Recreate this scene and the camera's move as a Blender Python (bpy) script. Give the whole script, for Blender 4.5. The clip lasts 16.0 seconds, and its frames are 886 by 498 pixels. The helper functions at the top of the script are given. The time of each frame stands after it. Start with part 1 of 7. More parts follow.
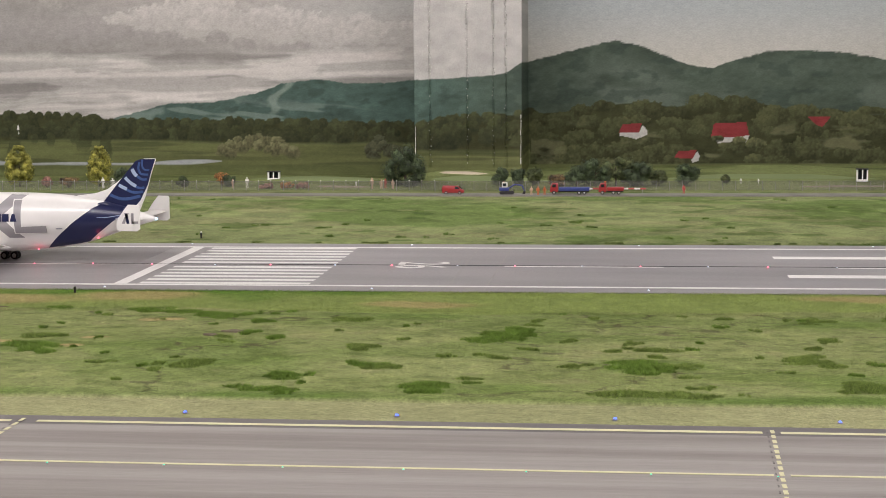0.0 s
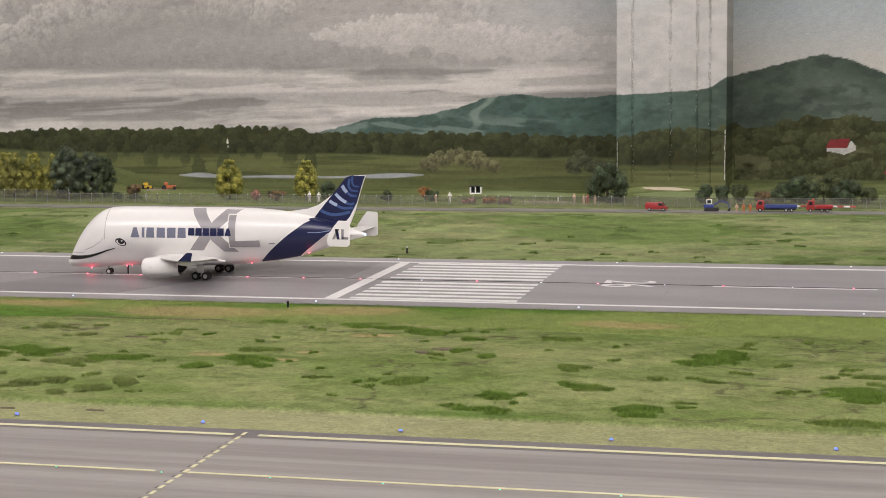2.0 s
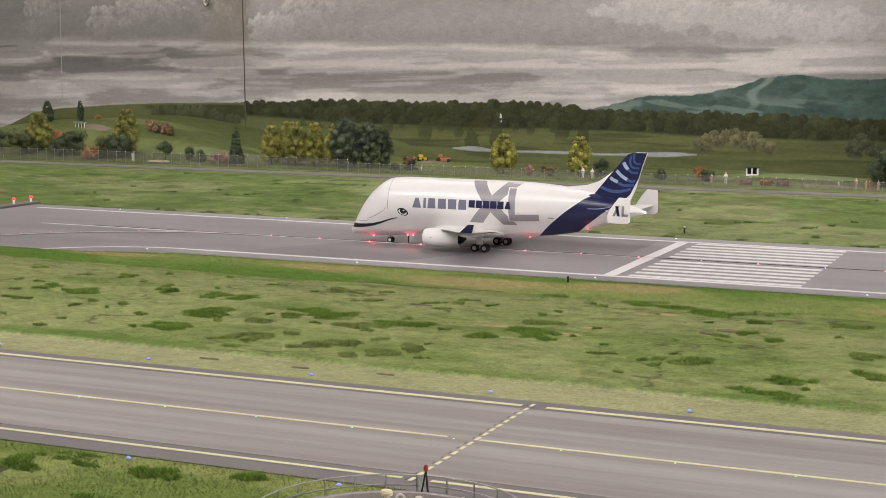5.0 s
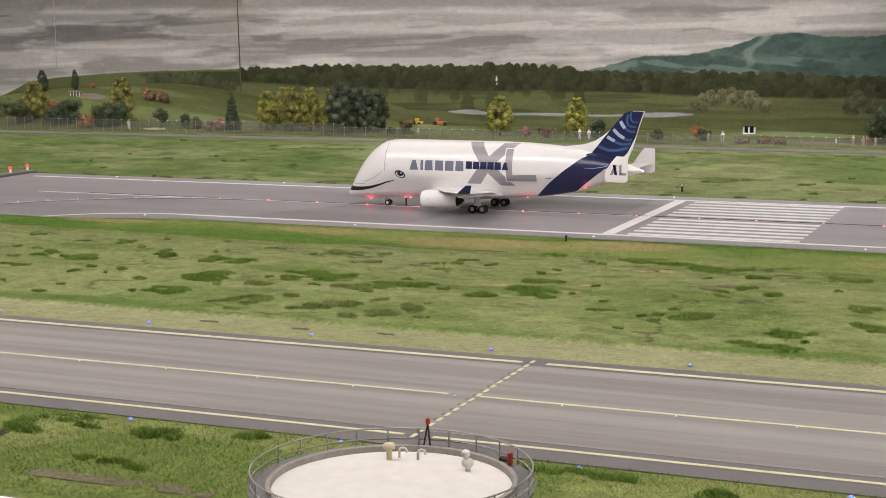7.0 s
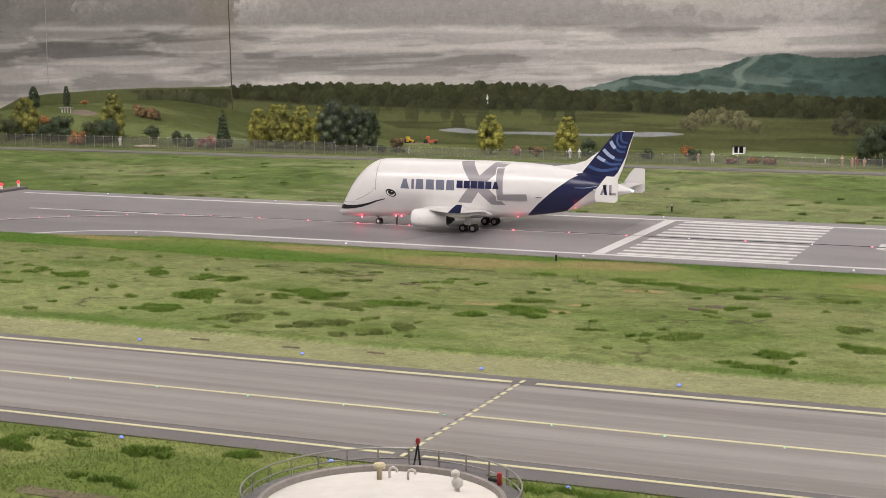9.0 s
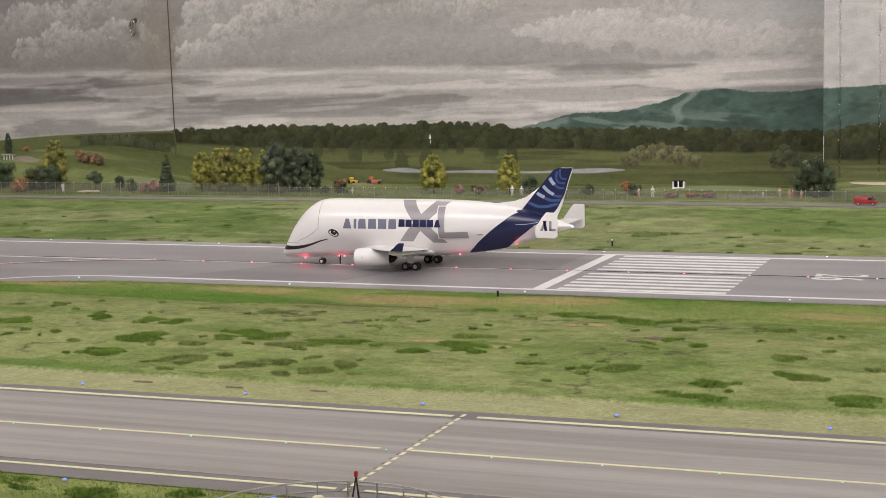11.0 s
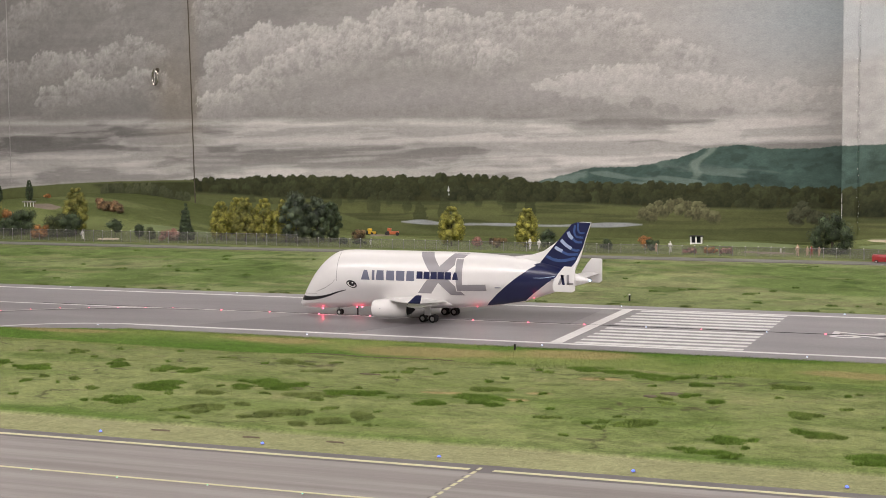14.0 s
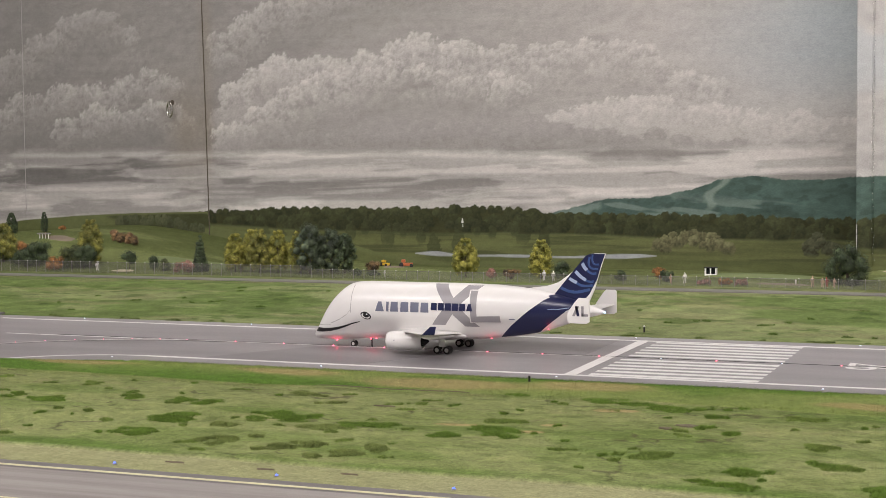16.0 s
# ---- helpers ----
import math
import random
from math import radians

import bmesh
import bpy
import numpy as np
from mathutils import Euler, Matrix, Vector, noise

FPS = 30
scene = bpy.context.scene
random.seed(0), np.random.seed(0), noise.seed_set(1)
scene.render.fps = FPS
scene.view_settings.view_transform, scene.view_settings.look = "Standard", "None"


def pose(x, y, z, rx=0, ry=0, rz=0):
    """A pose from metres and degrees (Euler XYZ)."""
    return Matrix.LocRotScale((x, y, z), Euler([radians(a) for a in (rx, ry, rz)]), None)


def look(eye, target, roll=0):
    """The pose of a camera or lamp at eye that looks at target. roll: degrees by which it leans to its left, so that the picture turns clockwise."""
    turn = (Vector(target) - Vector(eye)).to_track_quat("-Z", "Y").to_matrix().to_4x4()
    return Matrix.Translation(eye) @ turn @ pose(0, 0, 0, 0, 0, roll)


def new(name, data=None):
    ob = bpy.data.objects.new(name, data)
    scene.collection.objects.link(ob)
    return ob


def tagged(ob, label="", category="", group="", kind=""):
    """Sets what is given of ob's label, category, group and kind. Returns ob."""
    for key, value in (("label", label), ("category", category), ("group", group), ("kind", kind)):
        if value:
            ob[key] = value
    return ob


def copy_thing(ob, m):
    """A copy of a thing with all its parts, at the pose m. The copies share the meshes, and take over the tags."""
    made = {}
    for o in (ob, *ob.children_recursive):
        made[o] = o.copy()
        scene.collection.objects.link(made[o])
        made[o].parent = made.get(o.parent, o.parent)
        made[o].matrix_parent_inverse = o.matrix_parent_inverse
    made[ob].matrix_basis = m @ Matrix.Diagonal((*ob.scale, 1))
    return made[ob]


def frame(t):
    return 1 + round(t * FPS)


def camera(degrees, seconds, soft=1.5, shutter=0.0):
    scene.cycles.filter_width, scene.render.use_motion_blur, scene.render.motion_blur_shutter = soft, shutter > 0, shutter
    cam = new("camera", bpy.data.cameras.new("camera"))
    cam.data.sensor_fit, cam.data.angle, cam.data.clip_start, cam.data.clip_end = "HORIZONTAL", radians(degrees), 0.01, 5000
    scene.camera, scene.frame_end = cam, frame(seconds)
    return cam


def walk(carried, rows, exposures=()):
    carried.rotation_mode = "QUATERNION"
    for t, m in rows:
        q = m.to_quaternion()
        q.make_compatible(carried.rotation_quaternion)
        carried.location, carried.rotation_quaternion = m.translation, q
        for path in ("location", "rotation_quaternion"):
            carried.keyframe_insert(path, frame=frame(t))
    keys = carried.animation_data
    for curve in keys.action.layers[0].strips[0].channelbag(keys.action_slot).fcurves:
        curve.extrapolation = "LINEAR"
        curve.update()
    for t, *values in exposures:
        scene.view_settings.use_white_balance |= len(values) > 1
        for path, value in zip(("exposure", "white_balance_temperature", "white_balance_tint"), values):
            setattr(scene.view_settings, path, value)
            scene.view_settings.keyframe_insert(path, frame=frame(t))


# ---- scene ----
cam = camera(32.05, 16.0, 0.5)
PATH = [
    (0, (0.9719, -2.9353, 0.4323), (0.7571, -0.9617, 0.1897), -0.52),
    (0.5, (0.986, -2.9297, 0.4329), (0.6955, -0.9674, 0.1777), -1.30),
    (1, (0.9823, -2.9303, 0.4295), (0.6454, -0.9759, 0.171), -1.49),
    (1.5, (0.9711, -2.9347, 0.4325), (0.5923, -0.9868, 0.1836), -1.09),
    (2, (0.9437, -2.9423, 0.4476), (0.4834, -1.0091, 0.2215), -0.69),
    (2.5, (0.9175, -2.951, 0.4498), (0.3441, -1.0469, 0.2358), 0.30),
    (3, (0.9114, -2.9444, 0.448), (0.2692, -1.0638, 0.2229), 0.55),
    (3.5, (0.9057, -2.9464, 0.4477), (0.2134, -1.0849, 0.2123), 0.34),
    (4, (0.9014, -2.9504, 0.4422), (0.1674, -1.1064, 0.1959), 0.26),
    (4.5, (0.8996, -2.9527, 0.4436), (0.1344, -1.1218, 0.1937), 0.30),
    (4.7, (0.8992, -2.9549, 0.4445), (0.1265, -1.1273, 0.1936), 0.41),
    (6.8, (0.8988, -2.957, 0.4357), (0.1224, -1.1377, 0.1402), -0.67),
    (7, (0.8984, -2.9568, 0.4341), (0.1285, -1.135, 0.1367), -0.54),
    (7.5, (0.9001, -2.9626, 0.4367), (0.136, -1.1376, 0.1443), -0.38),
    (8, (0.901, -2.9632, 0.4375), (0.1411, -1.1353, 0.1529), -0.19),
    (8.5, (0.9004, -2.9633, 0.4382), (0.1426, -1.1333, 0.1612), -0.07),
    (9, (0.9015, -2.9656, 0.4386), (0.1423, -1.1359, 0.1634), -0.22),
    (9.5, (0.9169, -2.966, 0.4531), (0.1789, -1.1265, 0.186), -1.75),
    (10, (0.9249, -2.977, 0.4411), (0.2187, -1.1233, 0.1859), -1.78),
    (12.5, (0.9214, -2.9904, 0.4376), (0.2116, -1.1303, 0.2481), -0.46),
    (13, (0.9237, -2.9924, 0.4387), (0.2073, -1.1341, 0.2565), -0.43),
    (13.5, (0.924, -2.9999, 0.4405), (0.2058, -1.1409, 0.2722), -0.37),
    (14, (0.9245, -2.9974, 0.4409), (0.2042, -1.1383, 0.2832), -0.44),
    (14.5, (0.9256, -2.9988, 0.4425), (0.2, -1.1405, 0.3002), -0.58),
    (15, (0.9259, -3.0, 0.4429), (0.1961, -1.1424, 0.3136), -0.64),
    (15.5, (0.9251, -3.0045, 0.4421), (0.1913, -1.148, 0.3197), -0.60),
    (16, (0.923, -2.9967, 0.4407), (0.1854, -1.1413, 0.3239), -0.51),
]
walk(cam, [(t, look(eye, target, roll)) for t, eye, target, roll in PATH])

# ---------------------------------------------------------------- light
world = bpy.data.worlds.new("room_air")
world.use_nodes = True
world.node_tree.nodes["Background"].inputs[0].default_value = (0.9, 0.95, 1.0, 1)
world.node_tree.nodes["Background"].inputs[1].default_value = 0.05
scene.world = world
scene.view_settings.exposure = -0.145


def area_lamp(name, at, aim, sx, sy, watts, colour):
    data = bpy.data.lights.new(name, "AREA")
    data.shape, data.size, data.size_y, data.energy, data.color = "RECTANGLE", sx, sy, watts, colour
    ob = new(name, data)
    ob.matrix_world = look(at, aim)
    return ob


WARM = (1.0, 0.918, 0.925)
area_lamp("ceiling_lamp_light", (-1.2, -1.9, 1.88), (-1.2, -0.1, 0), 3.6, 0.16, 122, WARM)
area_lamp("ceiling_lamp_light", (2.4, -1.9, 1.88), (2.4, -0.1, 0), 3.0, 0.16, 103, WARM)
area_lamp("ceiling_lamp_light", (-0.6, 0.9, 1.86), (-0.6, 3.2, 0.35), 7.6, 0.16, 136, WARM)

# ---------------------------------------------------------------- materials


def material(name, colour, rough=0.6, metal=0.0, spread=0.15, scale=40.0, fine=400.0, bump=0.0, bump_scale=300.0, tint=None, coat=0.0, island=0.0, stretch=(1, 1, 1), random=0.0):
    """A surface with coarse and fine variation of its colour and a fine relief."""
    m = bpy.data.materials.new(name)
    m.use_nodes = True
    nt = m.node_tree
    n, link = nt.nodes, nt.links.new
    b = n["Principled BSDF"]
    b.inputs["Roughness"].default_value, b.inputs["Metallic"].default_value = rough, metal
    b.inputs["Coat Weight"].default_value = coat
    co = n.new("ShaderNodeTexCoord")
    mp = n.new("ShaderNodeMapping")
    mp.inputs["Scale"].default_value = stretch
    link(co.outputs["Object"], mp.inputs["Vector"])
    big, small = n.new("ShaderNodeTexNoise"), n.new("ShaderNodeTexNoise")
    for t, s in ((big, scale), (small, fine)):
        t.inputs["Scale"].default_value, t.inputs["Detail"].default_value = s, 4
        link(mp.outputs[0], t.inputs["Vector"])
    mix = n.new("ShaderNodeMix")
    mix.data_type, mix.blend_type = "RGBA", "MIX"
    other = tint or tuple(c * (1 - spread) for c in colour)
    mix.inputs[6].default_value, mix.inputs[7].default_value = (*colour, 1), (*other, 1)
    ramp = n.new("ShaderNodeMapRange")
    ramp.inputs[1].default_value, ramp.inputs[2].default_value = 0.38, 0.62
    link(big.outputs[0], ramp.inputs[0])
    link(ramp.outputs[0], mix.inputs[0])
    hsv = n.new("ShaderNodeHueSaturation")
    value = n.new("ShaderNodeMapRange")
    value.inputs[1].default_value, value.inputs[2].default_value = 0.3, 0.7
    value.inputs[3].default_value, value.inputs[4].default_value = 1 - spread, 1 + spread
    link(small.outputs[0], value.inputs[0])
    link(mix.outputs[2], hsv.inputs["Color"])
    last = value.outputs[0]
    if island or random:
        src = n.new("ShaderNodeNewGeometry").outputs["Random Per Island"] if island else n.new("ShaderNodeObjectInfo").outputs["Random"]
        vary = n.new("ShaderNodeMapRange")
        vary.inputs[3].default_value, vary.inputs[4].default_value = 1 - (island or random), 1 + (island or random)
        link(src, vary.inputs[0])
        times = n.new("ShaderNodeMath")
        times.operation = "MULTIPLY"
        link(last, times.inputs[0]), link(vary.outputs[0], times.inputs[1])
        last = times.outputs[0]
    link(last, hsv.inputs["Value"])
    link(hsv.outputs[0], b.inputs["Base Color"])
    if bump:
        t = n.new("ShaderNodeTexNoise")
        t.inputs["Scale"].default_value, t.inputs["Detail"].default_value = bump_scale, 5
        link(co.outputs["Object"], t.inputs["Vector"])
        bp = n.new("ShaderNodeBump")
        bp.inputs["Strength"].default_value, bp.inputs["Distance"].default_value = 0.6, bump
        link(t.outputs[0], bp.inputs["Height"])
        link(bp.outputs[0], b.inputs["Normal"])
    return m


def glowing(name, colour, power):
    m = bpy.data.materials.new(name)
    m.use_nodes = True
    b = m.node_tree.nodes["Principled BSDF"]
    b.inputs["Base Color"].default_value = (*colour, 1)
    b.inputs["Emission Color"].default_value = (*colour, 1)
    b.inputs["Emission Strength"].default_value = power
    return m


def painted(name, rough=0.7, fine=220.0, spread=0.08, bump=0.0006, stretch=(1, 1, 1), island=0.0, middle=0.0, depth=0.0, relief=260):
    """Paint whose colours are laid down stroke by stroke as the mesh's own colour layer."""
    m = material(name, (0.5, 0.5, 0.5), rough, 0, spread, 60, fine, bump, relief, stretch=stretch, island=island)
    n, link = m.node_tree.nodes, m.node_tree.links.new
    at = n.new("ShaderNodeAttribute")
    at.attribute_name = "paint"
    hsv = [x for x in n if x.bl_idname == "ShaderNodeHueSaturation"][0]
    link(at.outputs["Color"], hsv.inputs["Color"])
    n["Principled BSDF"].inputs["Specular IOR Level"].default_value = 0.12
    if middle:
        t, r, times = n.new("ShaderNodeTexNoise"), n.new("ShaderNodeMapRange"), n.new("ShaderNodeMath")
        t.inputs["Scale"].default_value, t.inputs["Detail"].default_value, t.inputs["Roughness"].default_value = middle, 6, 0.65
        r.inputs[1].default_value, r.inputs[2].default_value, r.inputs[3].default_value, r.inputs[4].default_value = 0.30, 0.70, 1 - depth, 1 + depth
        times.operation = "MULTIPLY"
        src = hsv.inputs["Value"].links[0].from_socket
        mp = [x for x in n if x.bl_idname == "ShaderNodeMapping"][0]
        link(mp.outputs[0], t.inputs["Vector"]), link(t.outputs[0], r.inputs[0])
        link(src, times.inputs[0]), link(r.outputs[0], times.inputs[1]), link(times.outputs[0], hsv.inputs["Value"])
    return m


M = {
    "flock": painted("static_grass_mat", 0.95, 520.0, 0.24, 0.0022, middle=150.0, depth=0.30, relief=210),
    "fibre": painted("grass_fibre", 0.85, 90.0, 0.08, 0.0, island=0.42, middle=170.0, depth=0.25),
    "runway": material("runway_asphalt", (0.312, 0.299, 0.306), 0.42, 0, 0.18, 5, 500, 0.0002, 900, tint=(0.250, 0.237, 0.245), stretch=(0.35, 1.6, 1)),
    "runway_patch": material("darker_runway_asphalt", (0.240, 0.228, 0.236), 0.42, 0, 0.10, 5, 500, 0.0002, 900, tint=(0.195, 0.185, 0.191), stretch=(0.35, 1.6, 1)),
    "taxi": material("taxiway_asphalt", (0.286, 0.269, 0.256), 0.5, 0, 0.11, 11, 420, 0.0003, 900, tint=(0.198, 0.181, 0.167), stretch=(0.06, 2.4, 1)),
    "shoulder": material("shoulder_asphalt", (0.15, 0.14, 0.14), 0.6, 0, 0.12, 12, 500, 0.0004, 800),
    "road": material("service_road_asphalt", (0.19, 0.18, 0.168), 0.7, 0, 0.2, 14, 300, 0.0004, 500),
    "white_paint": material("white_line_paint", (0.85, 0.835, 0.82), 0.5, 0, 0.08, 60, 700),
    "yellow_paint": material("yellow_line_paint", (0.64, 0.625, 0.39), 0.5, 0, 0.10, 60, 700),
    "rubber_mark": material("dark_slot", (0.012, 0.012, 0.012), 0.7),
    "soil": material("bare_soil", (0.16, 0.13, 0.085), 0.95, 0, 0.25, 30, 200, 0.003, 200),
    "white_gloss": material("white_aircraft_paint", (0.80, 0.785, 0.765), 0.28, 0, 0.012, 6, 60, coat=0.3),
    "grey_livery": material("silver_grey_livery", (0.30, 0.285, 0.30), 0.35, 0, 0.02, 6, 60),
    "slate": material("slate_blue_livery", (0.17, 0.18, 0.245), 0.35, 0, 0.03, 6, 60),
    "navy": material("navy_livery", (0.016, 0.020, 0.070), 0.3, 0, 0.03, 6, 60),
    "mid_blue": material("mid_blue_livery", (0.055, 0.10, 0.25), 0.3, 0, 0.03, 6, 60),
    "pale_blue": material("pale_blue_livery", (0.38, 0.46, 0.62), 0.3, 0, 0.03, 6, 60),
    "black": material("black_paint", (0.010, 0.010, 0.011), 0.4, 0, 0.05),
    "tyre": material("black_rubber", (0.018, 0.017, 0.017), 0.8, 0, 0.1),
    "rim": material("pale_wheel_rim", (0.55, 0.54, 0.52), 0.4, 0.2, 0.05),
    "steel": material("galvanised_steel", (0.42, 0.41, 0.39), 0.45, 0.7, 0.12, 80, 500),
    "panel_line": material("panel_gap", (0.36, 0.345, 0.33), 0.5),
}

# ---------------------------------------------------------------- building helpers


def smooth(a, b, x):
    t = np.clip((np.asarray(x, float) - a) / (b - a), 0, 1)
    return t * t * (3 - 2 * t)


def lattice(ix, iy, seed):
    h = (ix.astype(np.int64) * 374761393 + iy.astype(np.int64) * 668265263 + seed * 974634777) & 0xFFFFFFFF
    h = ((h ^ (h >> 13)) * 1274126177) & 0xFFFFFFFF
    return ((h ^ (h >> 16)) & 0xFFFF) / 65535.0


def value_noise(x, y, seed=0):
    x, y = np.broadcast_arrays(np.asarray(x, float), np.asarray(y, float))
    ix, iy = np.floor(x).astype(np.int64), np.floor(y).astype(np.int64)
    fx, fy = x - ix, y - iy
    fx, fy = fx * fx * (3 - 2 * fx), fy * fy * (3 - 2 * fy)
    a = lattice(ix, iy, seed) * (1 - fx) + lattice(ix + 1, iy, seed) * fx
    b = lattice(ix, iy + 1, seed) * (1 - fx) + lattice(ix + 1, iy + 1, seed) * fx
    return a * (1 - fy) + b * fy


def fbm(x, y, seed=0, octaves=5, gain=0.5):
    total, amp, norm = 0.0, 1.0, 0.0
    for k in range(octaves):
        total = total + amp * value_noise(x * 2**k, y * 2**k, seed + 17 * k)
        norm, amp = norm + amp, amp * gain
    return total / norm


def raw_mesh(name, verts, faces):
    """A mesh from arrays: verts n x 3, faces m x 3 or m x 4."""
    me = bpy.data.meshes.new(name)
    verts, faces = np.asarray(verts, np.float32), np.asarray(faces, np.int32)
    k = faces.shape[1]
    me.vertices.add(len(verts))
    me.vertices.foreach_set("co", verts.ravel())
    me.loops.add(faces.size)
    me.loops.foreach_set("vertex_index", faces.ravel())
    me.polygons.add(len(faces))
    me.polygons.foreach_set("loop_start", np.arange(len(faces), dtype=np.int32) * k)
    me.update(calc_edges=True)
    me.validate()
    return me


def grid_faces(nu, nv, wrap=False):
    """Quads over nu rows of nv points."""
    i, j = np.meshgrid(np.arange(nu - 1), np.arange(nv if wrap else nv - 1), indexing="ij")
    k = (j + 1) % nv
    return np.stack([i * nv + j, i * nv + k, (i + 1) * nv + k, (i + 1) * nv + j], -1).reshape(-1, 4)


def shade(me, angle=40):
    me.shade_smooth() if angle >= 180 else me.set_sharp_from_angle(angle=radians(angle))
    return me


def add(name, me, mat, parent=None, label="", category="", group="", kind="", soft=0):
    if mat is not None and not me.materials:
        me.materials.append(M[mat] if isinstance(mat, str) else mat)
    if soft:
        me.shade_smooth()
        if soft < 180:
            me.set_sharp_from_angle(angle=radians(soft))
    ob = new(name, me)
    if parent is not None:
        ob.parent = parent
    return tagged(ob, label, category, group, kind)


def part(name, bm, mat, parent, label="", soft=0):
    """Links a bmesh as one mesh object under a thing or under a part."""
    me = bpy.data.meshes.new(name)
    bm.normal_update()
    bm.to_mesh(me)
    bm.free()
    return add(name, me, mat, parent, label, soft=soft)


def thing(name, bm, mat, label, category, group="", kind="", soft=0):
    me = bpy.data.meshes.new(name)
    bm.normal_update()
    bm.to_mesh(me)
    bm.free()
    return add(name, me, mat, None, label, category, group, kind, soft)


def empty(name, at, label, category, group="", rz=0.0):
    ob = new(name)
    ob.empty_display_size = 0.01
    ob.matrix_world = pose(*at, 0, 0, rz)
    return tagged(ob, label, category, group)


def block(bm, x0, x1, y0, y1, z0, z1, bevel=0.0):
    made = bmesh.ops.create_cube(bm, size=1)["verts"]
    for v in made:
        v.co = Vector((x0 + (v.co.x + 0.5) * (x1 - x0), y0 + (v.co.y + 0.5) * (y1 - y0), z0 + (v.co.z + 0.5) * (z1 - z0)))
    if bevel:
        edges = list({e for v in made for e in v.link_edges})
        bmesh.ops.bevel(bm, geom=edges, offset=bevel, segments=2, profile=0.5, affect="EDGES")
    return bm


def box(*a, **k):
    return block(bmesh.new(), *a, **k)


def rod(bm, a, b, r0, r1=None, sides=8):
    """A round bar from a to b."""
    a, b = Vector(a), Vector(b)
    d = b - a
    m = Matrix.Translation((a + b) / 2) @ d.to_track_quat("Z", "Y").to_matrix().to_4x4()
    bmesh.ops.create_cone(bm, cap_ends=True, segments=sides, radius1=r0, radius2=r0 if r1 is None else r1, depth=d.length, matrix=m)
    return bm


def ball(bm, at, r, scale=(1, 1, 1), u=10, v=8):
    bmesh.ops.create_uvsphere(bm, u_segments=u, v_segments=v, radius=r, matrix=Matrix.Translation(at) @ Matrix.Diagonal((*scale, 1)))
    return bm


def lathe(bm, profile, sides=24, axis="Z", at=(0, 0, 0)):
    """A turned form; profile: radius and height pairs."""
    rings = []
    for r, h in profile:
        ring = []
        for k in range(sides):
            a = 2 * math.pi * k / sides
            c, s = r * math.cos(a), r * math.sin(a)
            p = (c, s, h) if axis == "Z" else (h, c, s) if axis == "X" else (c, h, s)
            ring.append(bm.verts.new(Vector(at) + Vector(p)))
        rings.append(ring)
    for a, b in zip(rings, rings[1:]):
        for k in range(sides):
            f = (a[k], a[(k + 1) % sides], b[(k + 1) % sides], b[k])
            bm.faces.new(f if axis != "Y" else f[::-1])
    return bm


def colour_layer(me, rgb):
    """Lays one colour a vertex on a mesh, as paint."""
    layer = me.color_attributes.new("paint", "FLOAT_COLOR", "POINT")
    rgba = np.ones((len(rgb), 4), np.float32)
    rgba[:, :3] = rgb
    layer.data.foreach_set("color", rgba.ravel())


def blades(name, pts, height, width, tint, lean, seed, label):
    """Grass fibres, one thin triangle each, at the rows x, y, z of pts; tint: a colour for each."""
    rng = np.random.default_rng(seed)
    n = len(pts)
    a = rng.uniform(0, 2 * np.pi, n)
    h = height * rng.uniform(0.55, 1.25, n)
    w = width * rng.uniform(0.7, 1.2, n)
    side = np.stack([np.cos(a), np.sin(a), 0 * a], 1) * w[:, None] / 2
    b = rng.uniform(0, 2 * np.pi, n)
    tip = np.stack([np.cos(b) * h * lean, np.sin(b) * h * lean, h], 1)
    verts = np.empty((n, 3, 3))
    verts[:, 0], verts[:, 1], verts[:, 2] = pts - side, pts + side, pts + tip
    me = raw_mesh(name, verts.reshape(-1, 3), np.arange(3 * n).reshape(-1, 3))
    colour_layer(me, np.repeat(tint, 3, axis=0))
    return add(name, me, "fibre", None, label, "grass", kind="stuff")

# ---------------------------------------------------------------- ground, runway, taxiway
RW_NEAR, RW_FAR, RW_END = -0.078, 0.675, -1.92      # runway edges
TX_FAR, TX_NEAR = -1.126, -1.560                     # taxiway edges
EXIT_X, EXIT_Y = -0.98, -0.385                       # centre of the exit's bend
ROAD_NEAR, ROAD_FAR, FENCE_Y = 1.72, 1.798, 1.905
WALL_Y = 3.20


def over(base, colour, alpha):
    return base + (np.asarray(colour, float) - base) * alpha[..., None]


